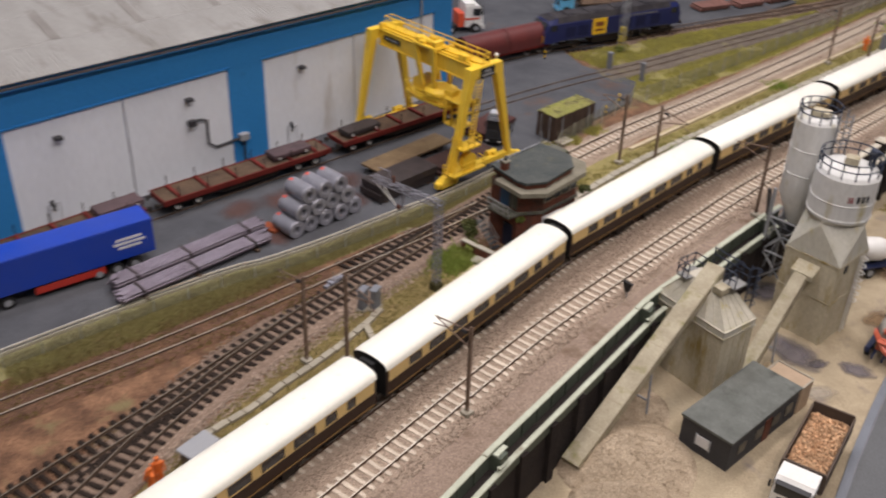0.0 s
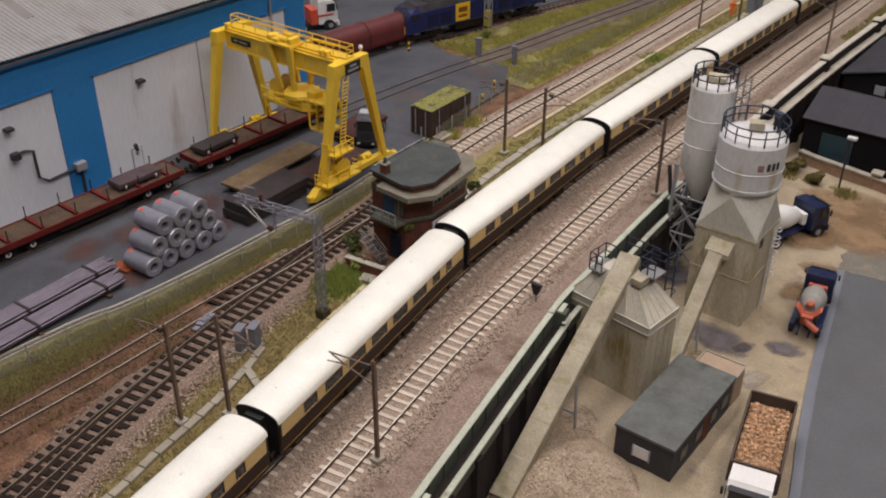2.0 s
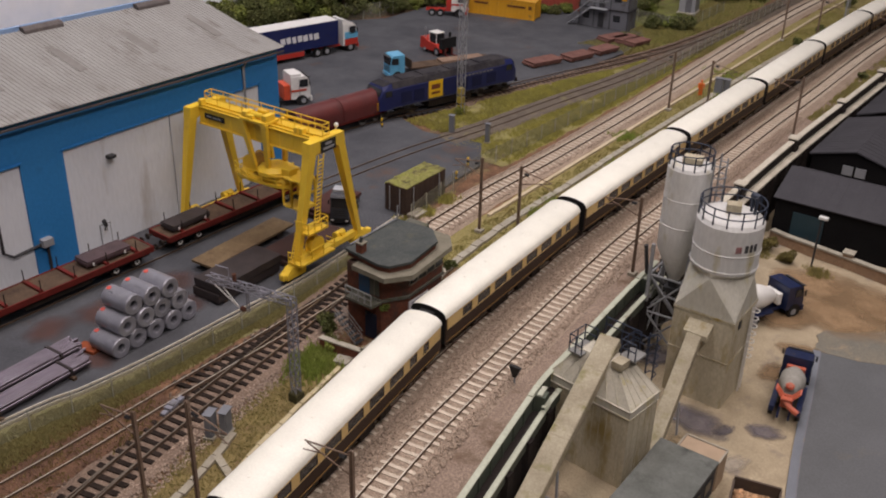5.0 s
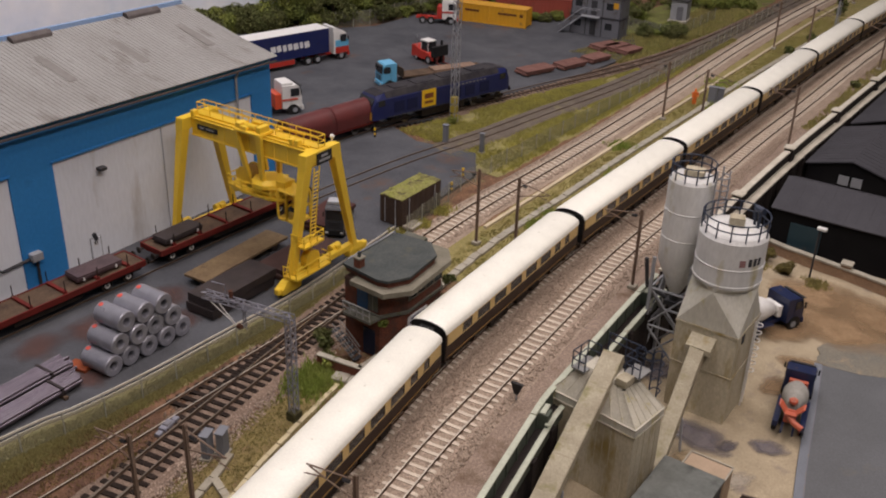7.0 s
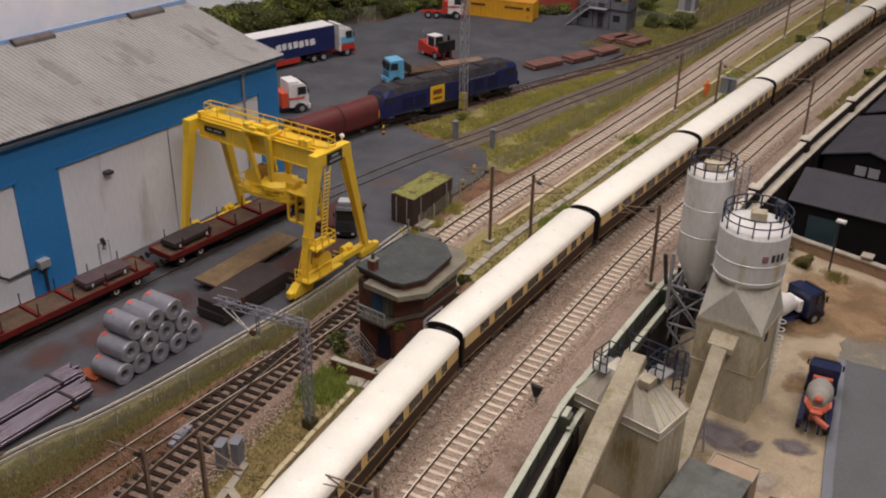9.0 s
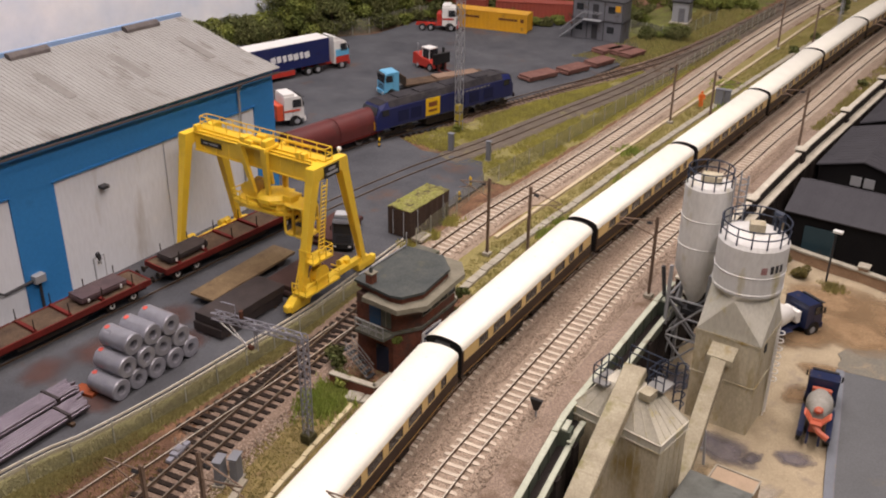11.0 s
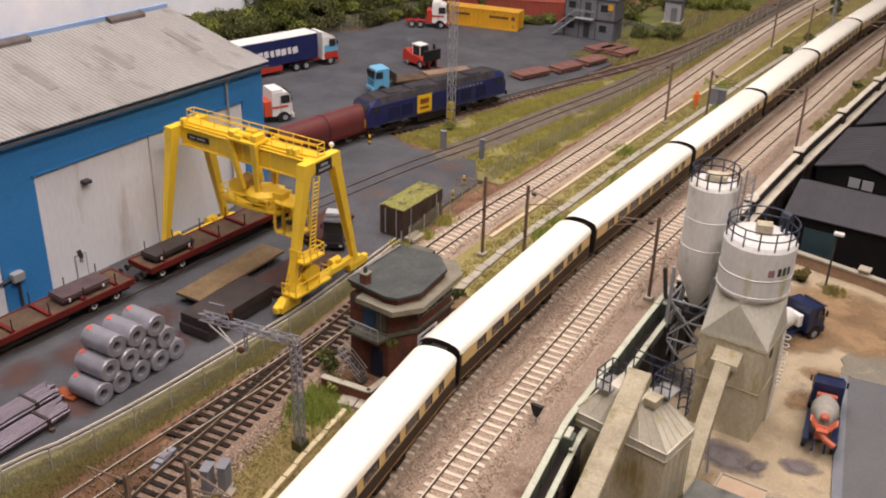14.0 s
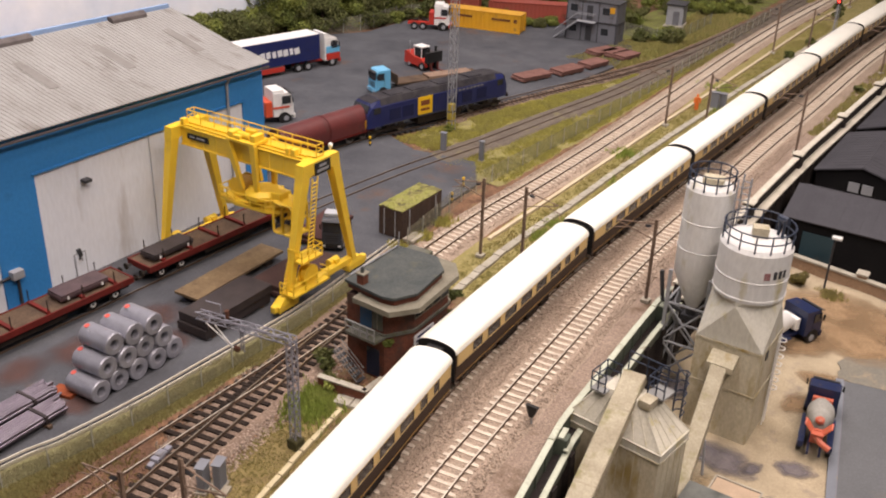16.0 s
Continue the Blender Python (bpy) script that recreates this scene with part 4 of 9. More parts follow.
    rings(roof, [[(over, y_, EAVE - over * rise / -w * -1 - 0.02 + h) for y_, h in prof], [(w * 0.33, y_, EAVE + rise * 0.33 + h) for y_, h in prof], [(w * 0.335, y_, EAVE + rise * 0.335 + h + 0.03) for y_, h in prof], [(w * 0.67, y_, EAVE + rise * 0.67 + h + 0.03) for y_, h in prof], [(w * 0.675, y_, EAVE + rise * 0.675 + h + 0.06) for y_, h in prof], [(w, y_, RIDGE_Z + h + 0.06) for y_, h in prof]], close=False)
    geom = bmesh.ops.extrude_face_region(roof, geom=roof.faces[:])
    bmesh.ops.translate(roof, vec=(0, 0, -0.06), verts=[v for v in geom["geom"] if isinstance(v, bmesh.types.BMVert)])
    r_ob = part("roof", roof, M["shed_roof"], root, "grey ribbed roof sheets with dark streaks")
    bm = B()
    sweep(bm, np.array([(0.55, -78.0), (0.55, 0.3)]), [(-0.08, EAVE - 0.3), (0.08, EAVE - 0.3), (0.1, EAVE - 0.16), (0.07, EAVE - 0.16), (0.05, EAVE - 0.26), (-0.05, EAVE - 0.26), (-0.08, EAVE - 0.16)])
    part("gutter", bm, M["vent_grey"], r_ob)
    bm = B()
    tube(bm, [(0.5, -4.2, EAVE - 0.3), (0.18, -4.2, EAVE - 0.8), (0.18, -4.2, 0.1)], 0.11, 8)
    part("downpipe", bm, M["lattice"], root, "pale grey downpipe")
    for y in (-4.5, -15.4, -26.3, -37.2, -48.1):
        bm = B()
        rings(bm, [[(w + 0.25 + u, y_, RIDGE_Z + z) for u, z in ((-0.5, 0.0), (0.5, -0.1), (0.46, 0.16), (0.28, 0.33), (0.0, 0.4), (-0.28, 0.34), (-0.46, 0.2))] for y_ in (y - 1.75, y + 1.75)])
        part("ridge_vent", bm, M["vent_grey"], r_ob, "dark ridge ventilator")
    # darker sheets let into the roof
    for y in (-3.0, -10.0, -16.8, -23.7, -30.6, -37.5, -44.4, -51.3):
        bm = B()
        k0, k1 = 0.34, 0.72
        rings(bm, [[(w * k0, y - 0.38, EAVE + rise * k0 + h_), (w * k0, y + 0.38, EAVE + rise * k0 + h_), (w * k1, y + 0.38, EAVE + rise * k1 + h_), (w * k1, y - 0.38, EAVE + rise * k1 + h_)] for h_ in (0.0, 0.085)])
        part("roof_light", bm, M["roof_light"], r_ob, "dull grey translucent roof sheet")
    # the eaves climb slightly away from the far corner
    for ob in root.children_recursive:
        for v in ob.data.vertices:
            if v.co.z > 10.0 * S:
                v.co.z -= 0.016 * v.co.y
    return root


build_shed()


# ---- travelling gantry crane ----
def build_crane():
    g = thing("gantry_crane", "bright yellow rail-mounted gantry crane spanning the yard track", "crane", -12.75, -11.3)
    X, XL, top = 6.35, -5.85, 10.0
    Y = M["yellow"]

    def leg(x, y0, y1):
        bm = B()
        xo = x * 1.02
        rings(bm, [[(xo - a, y0 - a, 1.0), (xo + a, y0 - a, 1.0), (xo + a, y0 + a * 1.1, 1.0), (xo - a, y0 + a * 1.1, 1.0)] for a in (0.2,)] + [[(x - 0.34, y1 - 0.34, top - 0.6), (x + 0.34, y1 - 0.34, top - 0.6), (x + 0.34, y1 + 0.38, top - 0.6), (x - 0.34, y1 + 0.38, top - 0.6)]])
        l_ob = part("leg", bm, Y, g)
        # raised edge strips down the legs
        for s in (-1, 1):
            bm = B()
            e = (Vector((xo + s * 0.19, y0 - 0.21, 1.0)), Vector((x + s * 0.32, y1 - 0.35, top - 0.6)))
            tube(bm, e, 0.03, 4)
            part("edge_strip", bm, Y, l_ob)

    for x in (XL, X):
        for y0, y1 in ((-3.1, -1.5), (3.2, 1.5)) if x < 0 else ((-3.5, -1.5), (3.5, 1.5)):
            leg(x, y0, y1)
        # end frame head, arched underneath
        bm = B()
        prof = [(-1.95, top - 0.95), (-1.15, top - 0.95), (-0.85, top - 0.75), (0.85, top - 0.75), (1.15, top - 0.95), (1.95, top - 0.95), (1.82, top), (-1.82, top)]
        rings(bm, [[(x - 0.36, y, z) for y, z in prof], [(x + 0.36, y, z) for y, z in prof]])
        part("end_head", bm, Y, g)
        # sill beam with bogies
        bm = B()
        bx(bm, x, 0, 1.1, 0.5, 7.4, 0.45, bev=0.04)
        sill = part("sill_beam", bm, Y, g)
        for y in (-3.75, 3.75):
            s = 1 if y < 0 else -1
            bm = B()
            rings(bm, [[(x + u, y + v, 0.3) for u, v in ((-0.3, -0.95), (0.3, -0.95), (0.3, 0.95), (-0.3, 0.95))], [(x + u, y + v, 0.75) for u, v in ((-0.36, -1.0), (0.36, -1.0), (0.36, 1.0), (-0.36, 1.0))], [(x + u, y + v, 1.2) for u, v in ((-0.3, -0.4), (0.3, -0.4), (0.3, 0.4), (-0.3, 0.4))]])
            bog = part("bogie", bm, Y, g)
            bm = B()
            bx(bm, x, y - 1.05 * s, 0.62, 0.45, 0.5, 0.5, bev=0.1)
            part("buffer", bm, Y, bog)
            for o in (-0.55, 0.55):
                bm = B()
                cyl(bm, (x - 0.16, y + o, 0.33), (x + 0.16, y + o, 0.33), 0.3, n=16)
                part("wheel", bm, M["dark_grey"], bog)
        # travel motors on the sill
        for y in (-1.9, 1.9):
            bm = B()
            cyl(bm, (x - 0.45, y - 0.5, 1.35), (x - 0.45, y + 0.5, 1.35), 0.28, n=14)
            bx(bm, x - 0.2, y, 1.35, 0.5, 0.4, 0.5)
            part("motor", bm, Y, sill)
    # box girder set back between the heads
    f0, f1 = -0.95, 0.45
    bm = B()
    bx(bm, (X + XL) / 2, (f0 + f1) / 2, top - 0.72, X - XL - 0.7, f1 - f0, 1.4, bev=0.04)
    girder = part("main_girder", bm, Y, g)
    for x in np.arange(-4.6, 5.4, 1.25):
        bm = B()
        bx(bm, x, f0 - 0.02, top - 0.72, 0.06, 0.05, 1.3)
        part("stiffener", bm, Y, girder)
    for z in (top - 0.06, top - 1.38):
        bm = B()
        bx(bm, (X + XL) / 2, f0 - 0.03, z, X - XL - 0.7, 0.14, 0.08)
        part("flange", bm, Y, girder)
    bm = B()
    bx(bm, -3.75, f0 - 0.07, top - 0.62, 2.1, 0.05, 0.42)
    plate = part("name_board", bm, M["black"], g, "black board with pale lettering bars")
    for xx, w in ((-4.3, 0.45), (-3.45, 0.8)):
        bm = B()
        bx(bm, xx, f0 - 0.105, top - 0.62, w, 0.03, 0.13)
        part("lettering", bm, M["lattice"], plate)
    bm = B()
    bx(bm, X + 0.39, 0.05, top - 0.55, 0.05, 1.6, 0.85)
    plate = part("name_board", bm, M["black"], g, "black board with pale lettering bars")
    for z, w in ((top - 0.38, 0.7), (top - 0.7, 1.15)):
        bm = B()
        bx(bm, X + 0.425, 0.05, z, 0.03, w, 0.18)
        part("lettering", bm, M["lattice"], plate)
    # walkway, trolley rails and handrails on top
    bm = B()
    bx(bm, 0.35, 0.15, top + 0.06, X - XL - 0.2, 0.75, 0.08)
    part("walkway", bm, Y, g)
    for y in (-0.85, -0.35):
        bm = B()
        bx(bm, 0.25, y, top + 0.08, X - XL - 1.2, 0.12, 0.14)
        part("trolley_rail", bm, Y, g)
    for y in (-0.2, 0.5):
        bm = B()
        for z in (top + 0.5, top + 0.95):
            tube(bm, [(XL + 0.3, y, z), (X + 0.1, y, z)], 0.04, 5)
        hr = part("handrail", bm, Y, g)
        for x in np.linspace(XL + 0.3, X + 0.1, 10):
            bm = B()
            tube(bm, [(x, y, top + 0.05), (x, y, top + 0.95)], 0.04, 5)
            part("post", bm, Y, hr)
    for x in (XL + 0.3, X + 0.1):
        bm = B()
        for z in (top + 0.5, top + 0.95):
            tube(bm, [(x, -0.2, z), (x, 0.5, z)], 0.04, 5)
        part("handrail", bm, Y, g)
    for x, y in ((-5.3, -0.75), (5.0, -0.7), (4.5, -0.7)):
        bm = B()
        bx(bm, x, y, top + 0.28, 0.35, 0.5, 0.5, bev=0.06)
        part("junction_box", bm, Y, g)
    # trolley with winch boxes and four hangers
    t = B()
    bx(t, 0.75, -0.75, top + 0.27, 2.6, 1.5, 0.22, bev=0.04)
    trolley = part("trolley", t, Y, g)
    for x, y, sx, sy, h in ((-0.25, -0.9, 0.5, 0.85, 0.42), (1.75, -0.8, 0.45, 1.0, 0.5), (0.7, -0.2, 0.9, 0.4, 0.45), (0.4, -1.25, 0.6, 0.3, 0.3)):
        bm = B()
        bx(bm, x, y, top + 0.36 + h / 2, sx, sy, h, bev=0.05)
        part("winch_box", bm, Y, trolley)
    bm = B()
    cyl(bm, (0.2, -0.95, top + 0.6), (1.3, -0.95, top + 0.6), 0.22, n=18)
    part("drum", bm, Y, trolley)
    bm = B()
    cyl(bm, (1.9, 0.75, top + 0.35), (4.4, 0.75, top + 0.35), 0.1, n=10)
    part("cable_tube", bm, Y, g)
    for x, y, x2 in ((-0.5, -1.35, 0.45), (1.85, -1.35, 1.8), (-0.4, 0.75, 0.5), (1.85, 0.75, 1.8)):
        bm = B()
        rings(bm, [[(x + u, y + v, top + 0.2) for u, v in ((-0.26, -0.16), (0.26, -0.16), (0.26, 0.16), (-0.26, 0.16))], [(x2 + u, y * 0.85 + v, top - 3.3) for u, v in ((-0.16, -0.13), (0.16, -0.13), (0.16, 0.13), (-0.16, 0.13))]])
        part("hanger", bm, Y, trolley)
    # slewing ring over a wide railed deck
    sx_, sy_ = 1.75, -0.3
    bm = B()
    lathe(bm, [(0.0, top - 3.2), (0.95, top - 3.2), (1.35, top - 3.45), (1.4, top - 3.75), (1.05, top - 3.95), (0.7, top - 4.05), (0.0, top - 4.05)], 28, (sx_, sy_, 0))
    part("slewing_ring", bm, Y, trolley)
    for k in range(10):
        a = k * math.pi / 5
        bm = B()
        bx(bm, sx_ + 1.42 * math.cos(a), sy_ + 1.42 * math.sin(a), top - 3.6, 0.12, 0.16, 0.34, rz=math.degrees(a))
        part("lug", bm, Y, trolley)
    zd = top - 4.35
    bm = B()
    slab(bm, [(-1.6, -1.35), (0.2, -1.75), (2.9, -1.55), (3.9, -0.9), (3.9, 0.6), (2.6, 1.3), (-0.6, 1.2), (-1.6, 0.5)], zd - 0.12, zd + 0.1)
    spreader = part("spreader", bm, Y, g, "yellow lifting spreader with a railed deck")
    for x, y, sx, sy, sz, z in ((1.6, -0.2, 3.6, 0.5, 0.35, zd - 0.28), (-0.9, -0.3, 0.4, 2.2, 0.3, zd - 0.25), (3.2, -0.2, 0.5, 1.9, 0.4, zd + 0.3), (0.6, 0.7, 0.8, 0.6, 0.7, zd + 0.4), (2.6, -0.9, 0.55, 0.45, 0.6, zd + 0.4), (3.3, -0.5, 0.8, 0.9, 0.7, zd + 0.95), (2.9, 0.4, 0.7, 0.7, 0.9, zd + 0.5)):
        bm = B()
        bx(bm, x, y, z, sx, sy, sz, bev=0.06)
        part("deck_box", bm, Y, spreader)
    bm = B()
    edge_ = [(-1.6, 0.5), (-1.6, -1.35), (0.2, -1.75), (2.9, -1.55), (3.9, -0.9)]
    for z in (zd + 0.42, zd + 0.85):
        tube(bm, [(*q, z) for q in edge_], 0.05, 5)
    deck_rail = part("deck_rail", bm, Y, spreader)
    for a, b in zip(edge_, edge_[1:]):
        for u in (0.0, 0.5):
            q = (a[0] + (b[0] - a[0]) * u, a[1] + (b[1] - a[1]) * u)
            bm = B()
            tube(bm, [(*q, zd), (*q, zd + 0.85)], 0.05, 5)
            part("rail_post", bm, Y, spreader)
    bm = B()
    cyl(bm, (-0.35, -0.85, zd + 0.85), (-0.35, 0.25, zd + 0.85), 0.6, n=20)
    part("winch", bm, M["crane_drum"], spreader, "brown-yellow cable drum")
    bm = B()
    for y in (-0.9, 0.3):
        cyl(bm, (-0.35, y - 0.03, zd + 0.85), (-0.35, y + 0.03, zd + 0.85), 0.72, n=20)
    part("winch_flange", bm, Y, spreader)
    # open cage of a cab hung at the end of the deck, its bars bent round at the corners
    cx, cy_, z0, z1 = 4.1, -0.4, zd - 1.5, zd + 0.75
    hw_, hd_ = 0.85, 0.8
    bm = B()
    bx(bm, cx, cy_, z1, 1.75, 1.65, 0.14, bev=0.05)
    cab_ob = part("cab", bm, Y, g, "yellow open cage of an operator cab")
    for y in (cy_ - hd_, cy_ + hd_):
        for x0, x1 in ((cx - hw_, cx), (cx, cx + hw_)):
            pts = []
            for qx, qz, a0 in ((x1 - 0.25, z1 - 0.25, 0), (x0 + 0.25, z1 - 0.25, 90), (x0 + 0.25, z0 + 0.25, 180), (x1 - 0.25, z0 + 0.25, 270)):
                pts += [(qx + 0.25 * math.cos(radians(a0 + d_)), y, qz + 0.25 * math.sin(radians(a0 + d_))) for d_ in (0, 30, 60, 90)]
            bm = B()
            for a, b in zip(pts, pts[1:] + pts[:1]):
                cyl(bm, a, b, 0.1, n=6)
            part("cab_hoop", bm, Y, cab_ob)
    for x in (cx - hw_, cx, cx + hw_):
        for z in (z0, (z0 + z1) / 2, z1 - 0.05):
            bm = B()
            bx(bm, x, cy_, z, 0.14, 2 * hd_, 0.14)
            part("cab_rail", bm, Y, cab_ob)
    for x in (cx - hw_, cx + hw_):
        bm = B()
        bx(bm, x, cy_, (z0 + z1) / 2, 0.12, 0.14, z1 - z0)
        part("cab_post", bm, Y, cab_ob)
    bm = B()
    bx(bm, cx, cy_, z0 + 0.02, 1.55, 1.45, 0.1)
    part("cab_floor", bm, Y, cab_ob)
    bm = B()
    bx(bm, cx - 0.1, cy_ + 0.2, z0 + 0.5, 0.6, 0.6, 0.2, bev=0.05)
    bx(bm, cx - 0.1, cy_ + 0.45, z0 + 0.9, 0.6, 0.15, 0.8, bev=0.05)
    part("cab_seat", bm, M["dark_grey"], cab_ob, "dark driver seat")
    # ladder, landings with rails, cable drum on the near leg
    bm = B()
    for y in (-1.15, -0.6):
        tube(bm, [(X + 0.5, y - 0.75, 3.6), (X + 0.5, y, top - 1.0)], 0.05, 5)
    ladder = part("ladder", bm, Y, g)
    for k in range(19):
        u = k / 19
        bm = B()
        tube(bm, [(X + 0.5, -1.9 + 0.75 * u, 3.7 + u * (top - 4.8)), (X + 0.5, -1.35 + 0.75 * u, 3.7 + u * (top - 4.8))], 0.05, 5)
        part("rung", bm, Y, ladder)
    for z, y, w in ((3.55, -2.0, 2.1), (1.4, -2.15, 3.7)):
        bm = B()
        bx(bm, X + 0.4, y, z, 1.3, w, 0.14)
        landing = part("landing", bm, Y, g)
        bm = B()
        for zz in (z + 0.45, z + 0.85):
            tube(bm, [(X - 0.2, y - w / 2, zz), (X + 1.0, y - w / 2, zz), (X + 1.0, y + w / 2, zz), (X + 0.2, y + w / 2, zz)], 0.045, 5)
        part("landing_rail", bm, Y, landing)
        for px_, py_ in ((X - 0.2, y - w / 2), (X + 0.4, y - w / 2), (X + 1.0, y - w / 2), (X + 1.0, y - w / 6), (X + 1.0, y + w / 6), (X + 1.0, y + w / 2)):
            bm = B()
            tube(bm, [(px_, py_, z), (px_, py_, z + 0.85)], 0.045, 5)
            part("rail_post", bm, Y, landing)
    bm = B()
    cyl(bm, (X + 0.1, -1.75, 2.15), (X + 0.6, -1.75, 2.15), 0.62, n=24)
    reel = part("cable_reel", bm, Y, g, "round yellow cable reel")
    for o in (0.08, 0.62):
        bm = B()
        cyl(bm, (X + o - 0.03, -1.75, 2.15), (X + o + 0.03, -1.75, 2.15), 0.74, n=24)
        part("reel_flange", bm, Y, reel)
    bm = B()
    for y in (-3.75, -3.3):
        tube(bm, [(X - 0.05, y - 0.25, 1.4), (X - 0.05, y + 0.5, 3.6)], 0.045, 5)
    low = part("lower_ladder", bm, Y, g)
    for k in range(8):
        bm = B()
        tube(bm, [(X - 0.05, -3.95 + k * 0.085, 1.55 + k * 0.27), (X - 0.05, -3.5 + k * 0.085, 1.55 + k * 0.27)], 0.045, 5)
        part("rung", bm, Y, low)
    bm = B()
    bmesh.ops.create_uvsphere(bm, u_segments=12, v_segments=8, radius=0.18, matrix=Matrix.Translation((X - 0.3, 1.75, top + 0.32)))
    cyl(bm, (X - 0.3, 1.7, top - 0.05), (X - 0.3, 1.75, top + 0.3), 0.06, n=6)
    part("beacon", bm, M["white"], g, "white round lamp")
    return g


M["crane_drum"] = paint("drum_brown_yellow", (0.42, 0.25, 0.05), 0.6)
build_crane()


# ---- bolster wagons on the yard track ----
def wheelset(bm, y, z=0.46, r=0.46, half=0.66):
    for sx in (-1, 1):
        cyl(bm, (sx * (half - 0.07), y, z), (sx * (half + 0.07), y, z), r, n=18)
    cyl(bm, (-half, y, z), (half, y, z), 0.09, n=8)
    return bm


def bogie(parent, y, wb=1.8, side="under", half=0.85, wheels="wheel"):
    bm = B()
    for sx in (-1, 1):
        bx(bm, sx * half, y, 0.55, 0.14, wb + 1.0, 0.28, bev=0.03)
        bx(bm, sx * half, y, 0.75, 0.2, 0.7, 0.35, bev=0.03)
        for k in (-wb / 2, wb / 2):
            bx(bm, sx * half, y + k, 0.5, 0.22, 0.34, 0.34, bev=0.03)
    bx(bm, 0, y, 0.65, 2 * half, 0.5, 0.25)
    b_ob = part("bogie", bm, M[side], parent)
    for k in (-wb / 2, wb / 2):
        part("wheelset", wheelset(B(), y + k), M[wheels], b_ob, "steel wheels")
    return b_ob


def buffers(parent, y, sgn):
    for sx in (-0.85, 0.85):
        bm = B()
        cyl(bm, (sx, y, 1.05), (sx, y + sgn * 0.4, 1.05), 0.09, n=10)
        cyl(bm, (sx, y + sgn * 0.4, 1.05), (sx, y + sgn * 0.48, 1.05), 0.24, n=16)
        part("buffer", bm, M["under"], parent)


def make_bolster_wagon():
    g = thing("bolster_wagon", "red-brown bolster wagon with a worn deck and side stakes", "wagon", group="wagons on the yard track")
    Lw, W = 15.6, 2.5
    bm = B()
    bx(bm, 0, 0, 1.32, W - 0.16, Lw - 0.1, 0.1)
    deck = part("deck", bm, M["wagon_deck"], g, "worn brown deck boards")
    for sx in (-1, 1):
        bm = B()
        bx(bm, sx * (W / 2 - 0.06), 0, 1.2, 0.12, Lw, 0.46, bev=0.03)
        part("side_beam", bm, M["wagon_red"], g)
    for sy in (-1, 1):
        bm = B()
        bx(bm, 0, sy * (Lw / 2 - 0.06), 1.2, W - 0.24, 0.12, 0.46, bev=0.03)
        part("end_beam", bm, M["wagon_red"], g)
        buffers(g, sy * Lw / 2, sy)
        b_ob = bogie(g, sy * 5.6, half=0.5, wheels="under")
        for k in (-0.9, 0.9):
            for sx in (-1, 1):
                bm = B()
                cyl(bm, (sx * 0.78, sy * 5.6 + k, 0.46), (sx * 0.82, sy * 5.6 + k, 0.46), 0.22, n=18)
                hub = part("wheel_face", bm, M["white"], b_ob, "bright white wheel face")
                bm = B()
                cyl(bm, (sx * 0.8, sy * 5.6 + k, 0.46), (sx * 0.84, sy * 5.6 + k, 0.46), 0.09, n=10)
                part("axle_cap", bm, M["under"], hub)
    # broad, deep dark boxes also stand in for the heavy shade under the deck
    bm = B()
    for sx in (-0.95, 0.95):
        bx(bm, sx, 0, 0.92, 0.14, Lw - 0.6, 0.42)
        bx(bm, sx, 0, 0.62, 0.1, 5.2, 0.3)
    bx(bm, 0, 0, 0.95, 1.8, Lw - 1.0, 0.3)
    part("underframe", bm, M["under"], g)
    for y in (-6.4, -3.9, -1.3, 1.3, 3.9, 6.4):
        bm = B()
        bx(bm, 0, y, 1.47, W - 0.3, 0.28, 0.2, bev=0.03)
        bol = part("bolster", bm, M["wagon_red"], g)
        for sx in (-1, 1):
            bm = B()
            cyl(bm, (sx * (W / 2 - 0.2), y, 1.4), (sx * (W / 2 - 0.2), y, 2.35), 0.045, n=6)
            part("stake", bm, M["under"], bol)
    return g


def on_line(line, y):
    d = headings(line)
    x = x_on(line, y)
    dx, dy = np.interp(y, line[:, 1], d[:, 0]), np.interp(y, line[:, 1], d[:, 1])
    return x, y, math.degrees(math.atan2(dy, dx)) - 90


wagon = make_bolster_wagon()
ys = [-10.3, -27.4, -44.5, -61.6]
for k, y in enumerate(ys):
    x, y, a = on_line(ln["yard"], y)
    m = P(x, y, 0.16, a)
    if k == 0:
        wagon.matrix_basis = m
    else:
        copy_thing(wagon, m)


def plate_stack(x, y, rz, w, l, n, z, label, material):
    g = thing("steel_plates", label, "steel plates", x, y, z, rz, group="steel loads on the wagons")
    first = None
    for k in range(n):
        bm = B()
        if first is None:
            bx(bm, 0, 0, 0.07, w, l, 0.12, bev=0.015)
            first = part("plate", bm, material, g, at=P(0, 0, 0.0))
        else:
            bm.free()
            again(first, g, P(0.04 * (k % 2), 0.05 * ((k * 7) % 3 - 1), k * 0.135))
    for sy in (-0.36, 0.36):
        bm = B()
        bx(bm, w / 2 + 0.05, sy * l, 0.12, 0.07, 0.13, 0.24, bev=0.02)
        part("chock", bm, M["white"], g, "small white chock")
    return g


for y in (-15.6, -23.1, -38.4, -50.0):
    x, y, a = on_line(ln["yard"], y)
    plate_stack(x - 0.05, y, a, 1.55, 3.6, 3, 1.73, "short stack of dark steel plates strapped on a wagon" if y > -18 else "short stack of rust-bloomed steel plates on a wagon", M["steel" if y > -18 else "plate_rust"])


